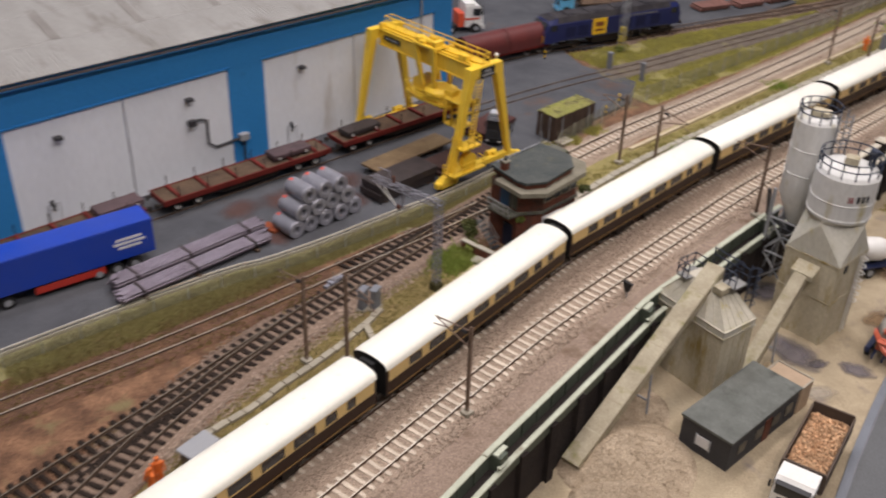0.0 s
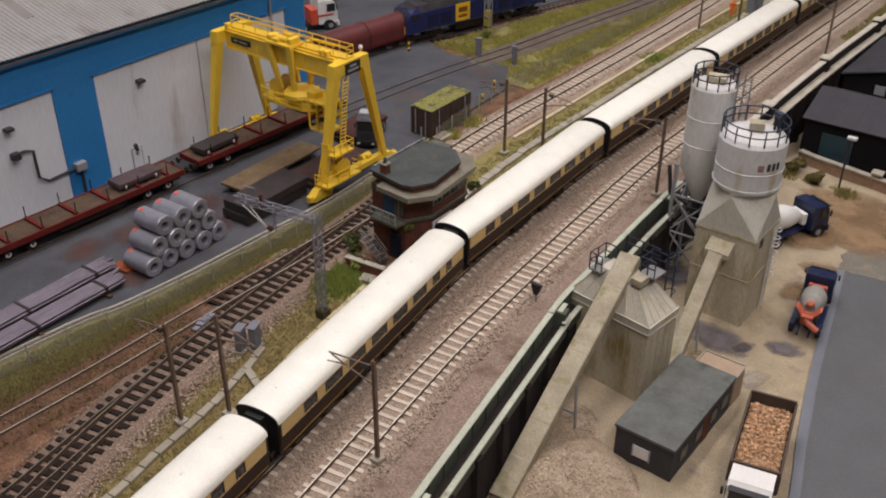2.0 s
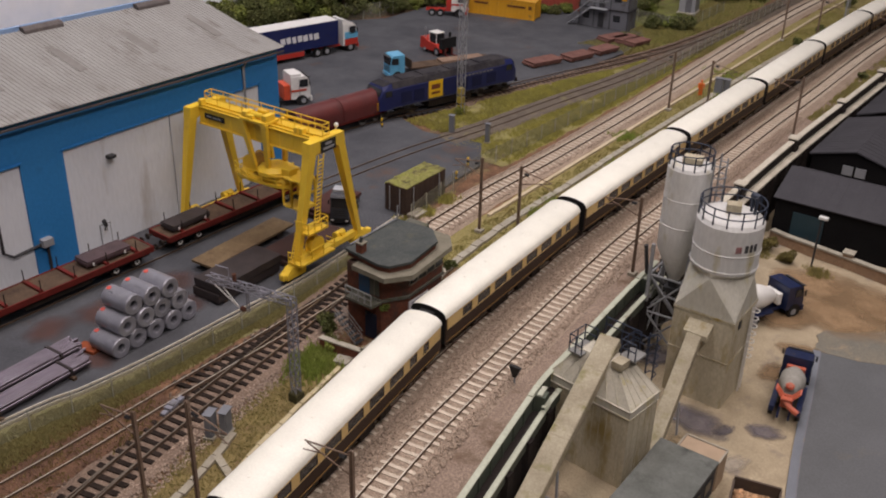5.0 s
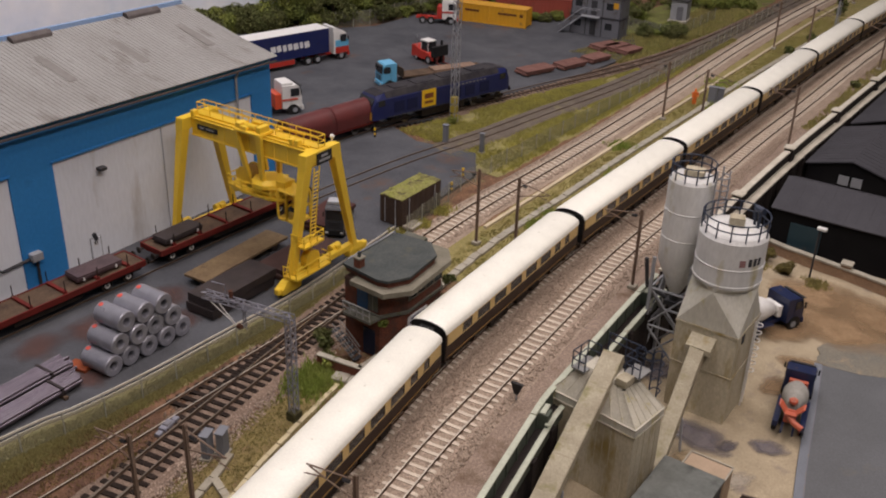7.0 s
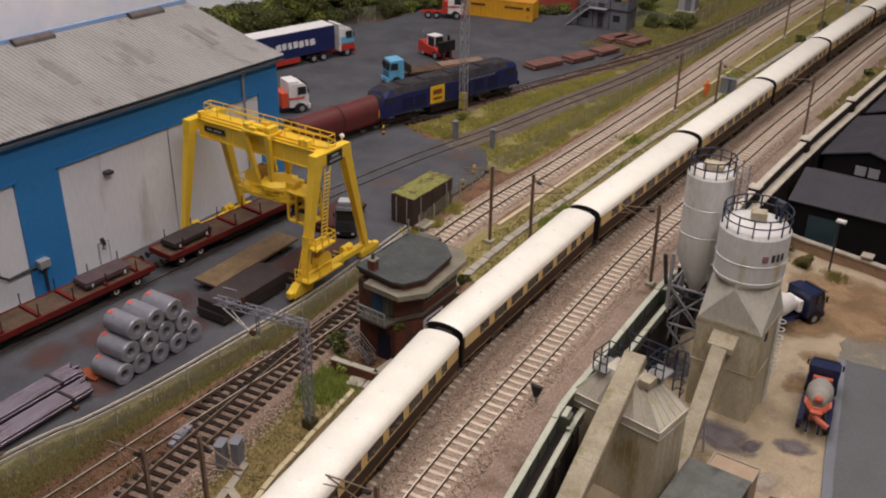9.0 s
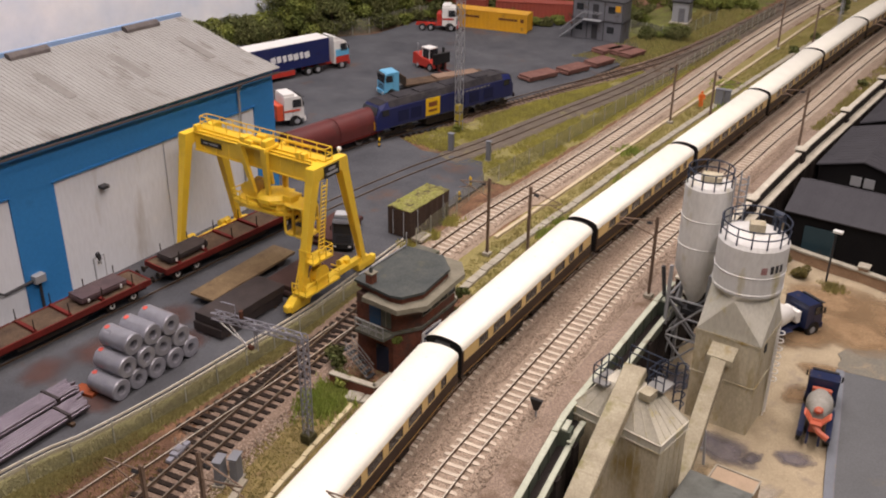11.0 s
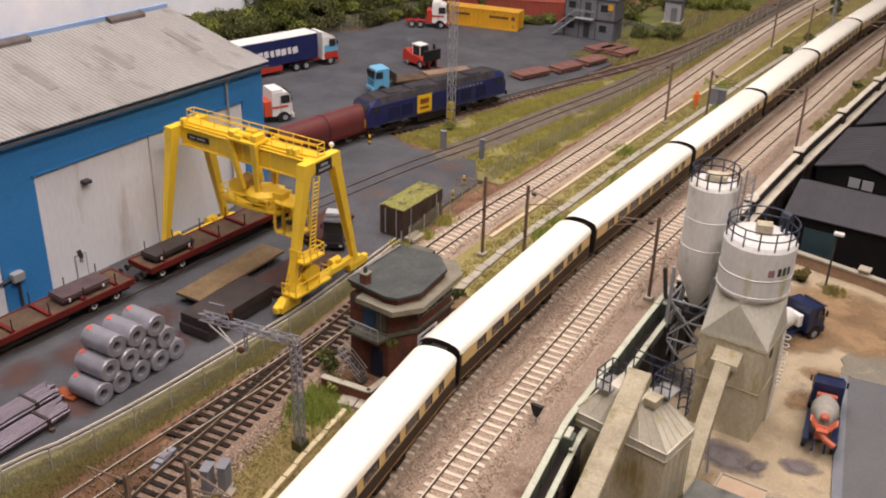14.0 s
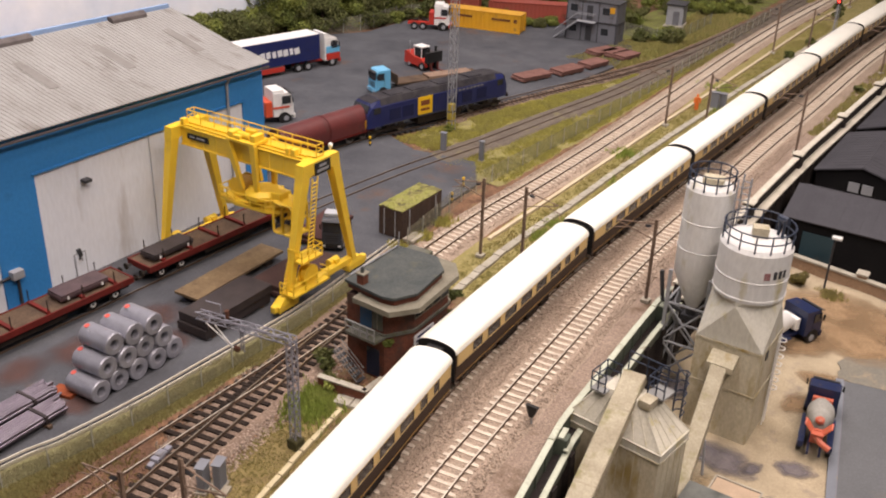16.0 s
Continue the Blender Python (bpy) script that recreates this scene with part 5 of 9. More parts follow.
# ---- stock on the yard floor ----
def make_pipe():
    bm = B()
    n = 28
    ro, ri, l = 0.70, 0.27, 2.3
    loops = []
    for r, x in ((ro - 0.05, 0), (ro, -0.06), (ro, -l + 0.05), (ro - 0.05, -l), (ri, -l), (ri, -0.05), (ri + 0.07, 0)):
        loops.append([(x, r * math.cos(a), r * math.sin(a)) for a in np.linspace(0, 2 * math.pi, n, False)])
    rings(bm, loops + [loops[0]], caps=False)
    bmesh.ops.remove_doubles(bm, verts=bm.verts, dist=1e-4)
    ob = tagged(part("steel_coil_pipe", bm, M["pipe"], None, "", True), "thick grey pipe lying in a stepped stack", "pipe", "stack of pipes")
    bm = B()
    lathe(bm, [(0.02, 0), (0.17, 0.0), (0.17, 0.015), (0.02, 0.015)], 14)
    bmesh.ops.rotate(bm, verts=bm.verts, matrix=Euler((radians(14), 0, 0)).to_matrix(), cent=(0, 0, 0))
    bmesh.ops.translate(bm, vec=(-2.02, -0.18, 0.685), verts=bm.verts)
    part("label", bm, mat("red_label", (0.72, 0.12, 0.09), None, 0.6), ob, "round red label")
    return ob


pipe0 = make_pipe()
first_used = False
for row in range(3):
    for k in range(5 - row):
        m = P(-7.93 - 0.06 * ((k * 5 + row) % 3), -29.2 + 1.43 * (k + row / 2), 0.74 + row * 1.22, 2)
        if not first_used:
            pipe0.matrix_basis = m
            first_used = True
        else:
            copy_thing(pipe0, m)


def rod_bundle(x, y, z, rz, label, seed, rows_=3):
    g = thing("bar_bundle", label, "steel bars", x, y, z, rz, group="bundles of steel bars")
    r = np.random.RandomState(seed)
    first = None
    for i in range(7):
        for j in range(rows_):
            at = P((i - 3) * 0.19 + (j % 2) * 0.09, r.uniform(-0.3, 0.3), 0.12 + j * 0.165)
            if first is None:
                first = part("bar", cyl(B(), (0, -6.1, 0), (0, 6.1, 0), 0.092, n=8), M["rods"], g, at=at)
            else:
                again(first, g, at)
    for yy in (-4.6, -0.4, 4.6):
        bm = B()
        rings(bm, [[(u * 0.78, yy + v, 0.03 + w * (0.09 + 0.165 * rows_)) for u, w in ((-1, 0), (1, 0), (1, 0.95), (-1, 0.95))] for v in (-0.09, 0.09)])
        part("strap", bm, M["steel"], g, "dark strap round the bars")
        bm = B()
        bx(bm, 0, yy, -0.06, 2.0, 0.25, 0.2)
        part("timber", bm, M["wagon_deck"], g)
    return g


rod_bundle(-9.05, -37.2, 0.22, 1.5, "bundle of long dark steel bars tied with straps", 3)
rod_bundle(-10.5, -36.8, 0.22, 1.5, "taller bundle of long dark steel bars tied with straps", 4, 5)
M["red_wood"] = mat("red_stained_wood", (0.30, 0.075, 0.03), (0.22, 0.06, 0.03), 0.8, size=0.6)
for x, y, w, d_, rz in ((-10.4, -29.9, 1.5, 0.9, 12), (-9.8, -29.0, 0.9, 0.6, -20), (-10.9, -28.9, 0.7, 0.5, 40)):
    bm = B()
    bx(bm, 0, 0, 0.12, w, d_, 0.22, rz=rz, bev=0.04)
    tagged(part("timber_block", bm, M["red_wood"], at=P(x, y, 0.03)), "red-brown timber block on the yard beside the pipes", "timber", "timber blocks")


def slab_stack(x, y, rz, w, l, heights, material, label, shifts=None):
    g = thing("slab_stack", label, "steel slabs", x, y, 0.05, rz, group="steel slabs in the yard")
    z = 0.12
    for k, h in enumerate(heights):
        bm = B()
        s = (shifts or [0] * len(heights))[k]
        bx(bm, s, s * 1.6, z + h / 2, w, l, h - 0.05, bev=0.04)
        part("slab", bm, material, g)
        z += h
    for yy in (-l * 0.38, 0, l * 0.38):
        bm = B()
        bx(bm, 0, yy, 0.06, w * 0.96, 0.3, 0.14)
        part("bearer", bm, M["wagon_deck"], g)
    return g


slab_stack(-9.1, -18.05, 1, 2.55, 6.2, [0.68, 0.68], M["steel"], "low stack of dark steel slabs beside the crane", [0, 0.08])
tan_rust = mat("tan_rust_plate", (0.20, 0.14, 0.078), (0.13, 0.088, 0.052), 0.75, size=1.6, fine=0.12, bump=0.3, spread=0.15, stain=(0.10, 0.065, 0.042), stain_size=1.4, stain_cut=0.57)
plate = thing("steel_plate", "long flat tan-brown steel plate raised on dark bearers", "steel plate", -12.45, -14.0, 0.05, 2)
part("plate", bx(B(), 0, 0, 0.68, 2.15, 9.0, 0.2, bev=0.03), tan_rust, plate)
for yy in (-3.6, -0.4, 3.2):
    part("bearer", bx(B(), 0.05, yy, 0.28, 1.5, 0.7, 0.58, bev=0.03), M["steel"], plate, "dark bearer")
slab_stack(-8.9, -11.2, 2, 3.0, 6.2, [0.4, 0.4], mat("dark_rust", (0.085, 0.048, 0.042), (0.06, 0.036, 0.033), 0.8, size=1.5), "stack of rusty dark slabs under the crane", [0, 0.1])
slab_stack(-12.2, -4.2, 8, 2.6, 5.0, [0.35, 0.35], mat("dark_red_rust", (0.085, 0.035, 0.03), (0.06, 0.03, 0.028), 0.8, size=1.5), "low stack of dark red slabs behind the crane", [0, 0.1])


def build_hut():
    g = thing("container_hut", "dark brown container hut with a moss-covered roof", "hut", -7.45, 1.35, 0.0, 0)
    bm = B()
    body = mat("dark_brown_sheet", (0.055, 0.038, 0.032), (0.075, 0.05, 0.04), 0.8, size=1, fine=0.1, spread=0.15)
    hw, hl = 1.12, 2.8
    pts = []
    for (x0, y0), (x1, y1) in (((-hw, -hl), (hw, -hl)), ((hw, -hl), (hw, hl)), ((hw, hl), (-hw, hl)), ((-hw, hl), (-hw, -hl))):
        k = 6 if abs(x1 - x0) > 0.1 else 14
        for i in range(k):
            u = i / k
            o = 0.05 if i % 2 else 0.0
            nx, ny = (y1 - y0) / math.hypot(x1 - x0, y1 - y0), -(x1 - x0) / math.hypot(x1 - x0, y1 - y0)
            pts.append((x0 + (x1 - x0) * u + nx * o, y0 + (y1 - y0) * u + ny * o))
    slab(bm, pts, 0.1, 2.45)
    part("body", bm, body, g)
    bm = B()
    grid = bmesh.ops.create_grid(bm, x_segments=12, y_segments=24, size=1, matrix=Matrix.Translation((0, 0, 2.5)) @ Matrix.Diagonal((hw + 0.02, hl + 0.02, 1, 1)))
    for v in bm.verts:
        v.co.z += 0.16 * max(0, noise.noise(v.co * 1.6)) + 0.05 * noise.noise(v.co * 5)
    geom = bmesh.ops.extrude_face_region(bm, geom=bm.faces[:])
    for v in geom["geom"]:
        if isinstance(v, bmesh.types.BMVert):
            v.co.z = 2.42
    part("moss_roof", bm, M["moss"], g, "thick green-brown moss")
    for sx in (-0.55, 0.5):
        bm = B()
        tube(bm, [(sx, -hl - 0.09, 0.2), (sx, -hl - 0.09, 2.35)], 0.045, 5)
        part("lock_bar", bm, M["lattice"], g, "pale grey lock bar")
    for y in (-1.9, 1.8):
        bm = B()
        tube(bm, [(hw + 0.09, y, 0.1), (hw + 0.09, y, 2.35)], 0.045, 5)
        part("corner_bar", bm, M["lattice"], g)
    bm = B()
    bx(bm, hw + 0.55, -2.0, 0.12, 1.0, 1.6, 0.24, bev=0.03)
    part("doorstep", bm, M["concrete"], g, "grey concrete step")
    return g


build_hut()

# ---- the train on the inner main line ----
def section(hw, z0, eave, top, n=10, tumble=0.06):
    """Half-outline of a coach body: (x, z) from the bottom left round over the roof to the bottom right."""
    pts = [(-hw + tumble, z0), (-hw, z0 + 0.7), (-hw, eave)]
    for a in np.linspace(math.pi, 0, n)[1:-1]:
        pts.append((hw * math.cos(a) * 0.995, eave + (top - eave) * math.sin(a) ** 0.75))
    return pts + [(hw, eave), (hw, z0 + 0.7), (hw - tumble, z0)]


M["gold_line"] = paint("gold_line", (0.30, 0.17, 0.05), 0.5)


def make_coach():
    g = thing("pullman_coach", "umber and cream dining coach with a bright white roof", "coach", group="coaches of the train")
    Lc, hw, z0, eave, top = 19.3, 1.29, 0.95, 3.0, 3.66
    bm = B()
    side = [(-hw + 0.06, z0), (-hw, z0 + 0.7), (-hw, eave), (hw, eave), (hw, z0 + 0.7), (hw - 0.06, z0)]
    rings(bm, [[(x, y, z) for x, z in side] for y in (-Lc / 2, Lc / 2)])
    body = part("body", bm, M["umber"], g)
    bm = B()
    arch = [(-hw - 0.05, eave - 0.04)] + [((hw + 0.05) * math.cos(a), eave + (top - eave) * math.sin(a) ** 0.8) for a in np.linspace(math.pi, 0, 15)[1:-1]] + [(hw + 0.05, eave - 0.04)]
    k = 0.93
    loops = [[(x * 0.97, -Lc / 2 - 0.06, eave - 0.04 + (z - eave + 0.04) * 0.86) for x, z in arch], [(x, -Lc / 2 + 0.25, z) for x, z in arch], [(x, Lc / 2 - 0.25, z) for x, z in arch], [(x * 0.97, Lc / 2 + 0.06, eave - 0.04 + (z - eave + 0.04) * 0.86) for x, z in arch]]
    rings(bm, loops)
    roof = part("roof", bm, M["coach_roof"], g, "bright white roof", True)
    for y in np.linspace(-8, 8, 7):
        bm = B()
        bx(bm, 0.0, y, top + 0.0, 0.14, 0.2, 0.05, bev=0.015)
        part("ventilator", bm, M["coach_roof"], roof)
    # window band: cream panels stand proud, panes sit in frames between them
    win = [(-7.1, 1.15), (-5.0, 1.6), (-2.75, 1.6), (-0.5, 1.6), (1.75, 1.6), (4.0, 1.6), (6.0, 0.9), (7.6, 0.7)]
    zb, zt = 2.16, 2.86
    for sx in (-1, 1):
        edges = [-Lc / 2 + 0.15]
        for y, w in win:
            edges += [y - w / 2, y + w / 2]
        edges.append(Lc / 2 - 0.15)
        for a, b in zip(edges[::2], edges[1::2]):
            bm = B()
            bx(bm, sx * (hw + 0.012), (a + b) / 2, (zb + zt) / 2, 0.03, b - a, zt - zb)
            part("cream_panel", bm, M["cream"], body, "cream upper panel")
        for lo, hi in ((zb - 0.07, zb), (zt, zt + 0.05)):
            bm = B()
            bx(bm, sx * (hw + 0.012), 0, (lo + hi) / 2, 0.03, Lc - 0.3, hi - lo)
            part("cream_band", bm, M["cream"], body, "cream band")
        bm = B()
        bx(bm, sx * (hw + 0.0), 0, 1.2, 0.04, Lc - 0.3, 0.03)
        part("lining", bm, M["gold_line"], body, "gold lining")
        for y, w in win:
            bm = B()
            bx(bm, sx * (hw + 0.004), y, (zb + zt) / 2, 0.02, w - 0.06, zt - zb)
            w_ob = part("window", bm, M["glass"], body)
            bm = B()
            for yy in (y - w / 2 + 0.03, y + w / 2 - 0.03):
                bx(bm, sx * (hw + 0.018), yy, (zb + zt) / 2, 0.03, 0.06, zt - zb)
            bx(bm, sx * (hw + 0.018), y, zt - 0.2, 0.03, w, 0.04)
            part("frame", bm, M["umber"], w_ob)
    for sy in (-1, 1):
        bm = B()
        bx(bm, 0, sy * (Lc / 2 + 0.22), 2.15, 1.05, 0.4, 2.2, bev=0.06)
        part("gangway", bm, M["black"], g, "black corridor connection")
        bm = B()
        bx(bm, 0, sy * (Lc / 2 + 0.03), 2.1, 2 * hw - 0.1, 0.08, 2.1)
        part("end_panel", bm, M["black"], g)
        bm = B()
        rings(bm, [[(x * 0.965, yy, eave - 0.04 + (z - eave + 0.04) * 0.85) for x, z in arch] for yy in (sy * (Lc / 2 + 0.05), sy * (Lc / 2 + 0.1))])
        part("roof_end", bm, M["black"], g, "black end of the roof")
        buffers(g, sy * Lc / 2, sy)
        bogie(g, sy * 7.0, 2.6)
    bm = B()
    bx(bm, 0, 0, 0.92, 2.2, Lc - 0.6, 0.2)
    for y, l in ((-2.4, 2.4), (1.0, 1.6), (3.0, 1.2)):
        for sx in (-0.85, 0.85):
            bx(bm, sx, y, 0.62, 0.6, l, 0.5, bev=0.04)
    part("underframe", bm, M["under"], g)
    return g


def make_deltic():
    g = thing("diesel_locomotive", "long blue diesel locomotive with yellow ends", "locomotive")
    hw = 1.34
    body_pts = section(hw, 0.95, 3.0, 3.85, 12)
    low_pts = [(x * 0.93, min(z, 0.95 + (z - 0.95) * 0.52)) for x, z in body_pts]
    nose_pts = [(x * 0.86, min(z, 0.95 + (z - 0.95) * 0.48)) for x, z in body_pts]

    def at(pts, y):
        return [(x, y, z) for x, z in pts]

    bm = B()
    rings(bm, [at(body_pts, -7.3), at(body_pts, 7.3)])
    body = part("body", bm, M["rail_blue"], g, "", True)
    for sy in (-1, 1):
        bm = B()
        rings(bm, [at(body_pts, sy * 7.3), at([(x * 0.98, min(z, 3.0 + (z - 3.0) * 0.8)) for x, z in body_pts], sy * 8.1), at(low_pts, sy * 8.65), at(low_pts, sy * 9.6)])
        cab = part("cab", bm, M["rail_blue"], g, "", True)
        bm = B()
        rings(bm, [at(low_pts, sy * 9.6), at([(x * 0.97, z - 0.05 * (z > 2)) for x, z in low_pts], sy * 10.0), at(nose_pts, sy * 10.3)])
        part("nose", bm, M["container_yellow"], cab, "yellow warning panel", True)
        bm = B()
        for sx in (-0.55, 0.55):
            bx(bm, sx, sy * 8.42, 2.82, 0.85, 0.06, 0.62, rx=sy * 38)
        part("windscreen", bm, M["glass"], cab)
        bm = B()
        for sx in (-1, 1):
            bx(bm, sx * (hw + 0.005), sy * 7.6, 2.65, 0.04, 0.8, 0.6)
        part("side_window", bm, M["glass"], cab)
        buffers(g, sy * 10.1, sy)
        b_ = bogie(g, sy * 6.2, 3.6, half=0.95)
    for y in (-4.4, -1.5, 1.5, 4.4):
        for sx in (-1, 1):
            bm = B()
            bx(bm, sx * (hw + 0.01), y, 2.45, 0.04, 0.9, 0.55)
            part("grille", bm, M["dark_grey"], body)
        bm = B()
        lathe(bm, [(0.0, 0.0), (0.62, 0.0), (0.62, 0.08), (0.5, 0.12), (0.0, 0.12)], 20, (0, y, 3.78))
        part("roof_fan", bm, M["dark_grey"], body)
    bm = B()
    bx(bm, 0, 0, 0.75, 2.3, 6.0, 0.6, bev=0.06)
    part("fuel_tank", bm, M["under"], g)
    return g


coach = make_coach()
main1 = ln["main_1"]
arc = np.r_[0, np.cumsum(np.linalg.norm(np.diff(main1, axis=0), axis=1))]


def place_on_main(s_mid, half):
    def pt(s):
        return np.array([np.interp(s, arc, main1[:, 0]), np.interp(s, arc, main1[:, 1])])

    a, b = pt(s_mid - half), pt(s_mid + half)
    m = (a + b) / 2
    return P(m[0], m[1], 0.16, math.degrees(math.atan2(b[1] - a[1], b[0] - a[0])) - 90)


s0 = float(np.interp(-17.6, main1[:, 1], arc))
PITCH = 20.25
for k in range(-2, 6):
    m = place_on_main(s0 + PITCH * (k + 0.5), 7)
    if k == -2:
        coach.matrix_basis = m
    else:
        copy_thing(coach, m)
deltic = make_deltic()
deltic.matrix_basis = place_on_main(s0 + PITCH * 6 + 10.6, 7)


# ---- signal box ----
def build_signal_box():
    g = thing("signal_box", "brick signal box with a flat dark roof and wide concrete eaves", "signal box", 2.95, -14.6, 0, 0)
    base = [(-2.0, -3.0), (0.95, -3.2), (2.0, -1.6), (1.9, 2.3), (1.1, 3.1), (-2.0, 3.1)]
    bm = B()
    slab(bm, base, -0.2, 3.0)
    part("base_wall", bm, M["brick"], g)
    bm = B()
    slab(bm, [(x * 1.06, y * 1.05) for x, y in base], 3.0, 3.2)
    part("string_course", bm, M["felt_grey"], g, "grey string course")
    bm = B()
    slab(bm, base, 3.2, 5.0)
    part("upper_wall", bm, M["brick"], g)
    bm = B()
    slab(bm, [(-1.0, -3.75), (1.8, -3.95), (2.95, -2.45), (2.6, 2.4), (1.6, 3.6), (-1.0, 3.6)], 5.0, 5.34)
    part("eaves_slab", bm, M["box_concrete"], g, "wide pale concrete eaves")
    felt = [(-2.15, -3.0), (0.9, -3.45), (1.65, -3.25), (2.4, -1.9), (2.05, 1.5), (0.7, 2.8), (-2.15, 2.6)]
    bm = B()
    slab(bm, [(x * 0.95, y * 0.95) for x, y in felt], 5.34, 5.72)
    roof = part("roof_edge", bm, M["brick"], g, "low brick upstand under the roof")
    bm = B()
    slab(bm, felt, 5.72, 5.9)
    part("roof_felt", bm, M["slate"], roof, "dark weathered roof felt")
    bm = B()
    bx(bm, -1.1, 3.1, 5.2, 1.7, 1.3, 0.8, bev=0.03)
    part("rear_annex", bm, M["felt_grey"], g, "grey flat-topped rear block")
    bm = B()
    bx(bm, -1.0, -2.75, 6.2, 0.5, 0.5, 0.65, bev=0.03)
    ch = part("chimney", bm, M["brick"], g)
    bm = B()
    bx(bm, -1.0, -2.75, 6.56, 0.62, 0.62, 0.1)
    part("chimney_cap", bm, M["box_concrete"], ch)
    bm = B()
    cyl(bm, (-1.0, -2.75, 6.6), (-1.0, -2.75, 6.95), 0.13, 0.11, n=10)
    part("chimney_pot", bm, M["slate"], ch)
    bm = B()
    tube(bm, [(-2.0, 2.4, 5.9), (-2.0, 2.4, 7.0)], 0.05, 5)
    part("roof_pole", bm, M["lattice"], g)
    bm = B()
    tube(bm, [(-2.1, -2.6, 6.0), (-2.1, 2.5, 6.0)], 0.05, 5)
    part("gutter", bm, M["lattice"], roof)
    # windows along the track side, with frames
    x0, y0, x1, y1 = 2.0, -1.6, 1.9, 2.3
    for k in range(4):
        y = y0 + (y1 - y0) * (k + 0.5) / 4
        x = x0 + (x1 - x0) * (k + 0.5) / 4 + 0.02
        bm = B()
        bx(bm, x, y, 4.35, 0.05, 0.82, 0.95)
        w_ob = part("window", bm, M["glass"], g)
        bm = B()
        for o in (-0.44, 0.44):
            bx(bm, x + 0.03, y + o, 4.35, 0.05, 0.07, 1.0)
        for z in (3.87, 4.82):
            bx(bm, x + 0.03, y, z, 0.05, 0.95, 0.07)
        part("window_frame", bm, M["box_concrete"], w_ob)
    # door and window over the landing, lower door
    bm = B()
    bx(bm, -0.45, -3.13, 4.15, 0.85, 0.08, 1.75)
    part("door", bm, M["door_blue"], g, "faded blue upper door")
    bm = B()
    bx(bm, 0.45, -3.2, 4.15, 0.75, 0.07, 1.6)
    w_ob = part("window", bm, M["felt_grey"], g, "dull grey boarded window")
    bm = B()
    bx(bm, 0.45, -3.245, 4.15, 0.06, 0.03, 1.6)
    part("window_bar", bm, M["box_concrete"], w_ob)
    # lower door: the shade of the doorway is put into its near-black blue
    bm = B()
    bx(bm, 0.1, -3.16, 0.95, 0.95, 0.09, 1.9)
    part("lower_door", bm, M["shaded_door"], g, "blue lower door darkened for the shade of its doorway")
    bm = B()
    slab(bm, [(-1.3, -4.1), (0.95, -4.2), (1.1, -3.3), (-1.3, -3.0)], 2.95, 3.12)
    bal = part("balcony", bm, M["felt_grey"], g, "mossy concrete landing")
    bm = B()
    for z in (3.5, 3.9):
        tube(bm, [(-1.3, -4.05, z), (0.9, -4.15, z)], 0.05, 5)
    rail_ob = part("railing", bm, M["dull_rail"], bal, "dull grey landing rail")
    for u in np.linspace(0, 1, 5):
        bm = B()
        tube(bm, [(-1.3 + 2.2 * u, -4.05 - 0.1 * u, 3.1), (-1.3 + 2.2 * u, -4.05 - 0.1 * u, 3.9)], 0.045, 5)
        part("rail_post", bm, M["dull_rail"], bal)
    # short overgrown outside stair
    st = None
    a, b = Vector((-1.7, -4.35, 1.7)), Vector((-0.1, -4.2, 0.1))
    for k in range(7):
        p_ = a + (b - a) * k / 6
        bm = B()
        bx(bm, p_.x, p_.y, p_.z, 0.26, 0.7, 0.06)
        if st is None:
            st = part("stair", bm, M["dark_grey"], g, "dark steel outside stair")
        else:
            part("tread", bm, M["dark_grey"], st)
    for o in (-0.35, 0.35):
        bm = B()
        for dz in (0.65, 0.3, 0.0):
            tube(bm, [a + Vector((0, o, dz)), b + Vector((0, o, dz))], 0.03, 5)
        part("stair_rail", bm, M["dull_rail"], st)
    # name board, duct
    bm = B()
    bx(bm, 2.03, -0.55, 2.3, 0.07, 2.1, 0.7)
    board = part("name_board", bm, M["sign_white"], g, "white name board with blue lettering bars")
    for z, w in ((2.45, 1.5), (2.18, 1.8)):
        bm = B()
        bx(bm, 2.075, -0.55, z, 0.02, w, 0.13)
        part("lettering", bm, M["navy"], board)
    bm = B()
    bx(bm, 2.12, 0.3, 0.3, 0.12, 2.6, 0.1)
    part("conduit", bm, M["concrete"], g, "pale duct along the wall foot")
    # low walls round the entrance
    first = None
    for x, y, l, rz in ((-0.2, -5.85, 3.2, 6), (1.4, -4.9, 1.7, 88)):
        bm = B()
        bx(bm, x, y, 0.3, l, 0.3, 0.8, rz=rz)
        low = part("low_wall", bm, M["brick"], g)
        bm = B()
        bx(bm, x, y, 0.74, l + 0.1, 0.42, 0.1, rz=rz, bev=0.02)
        part("wall_coping", bm, M["concrete"], low, "pale coping")
    return g


M["shaded_door"] = paint("shadowed_blue_door", (0.008, 0.013, 0.035), 0.6)
M["dull_rail"] = paint("dull_grey_rail", (0.24, 0.24, 0.235), 0.6)
build_signal_box()


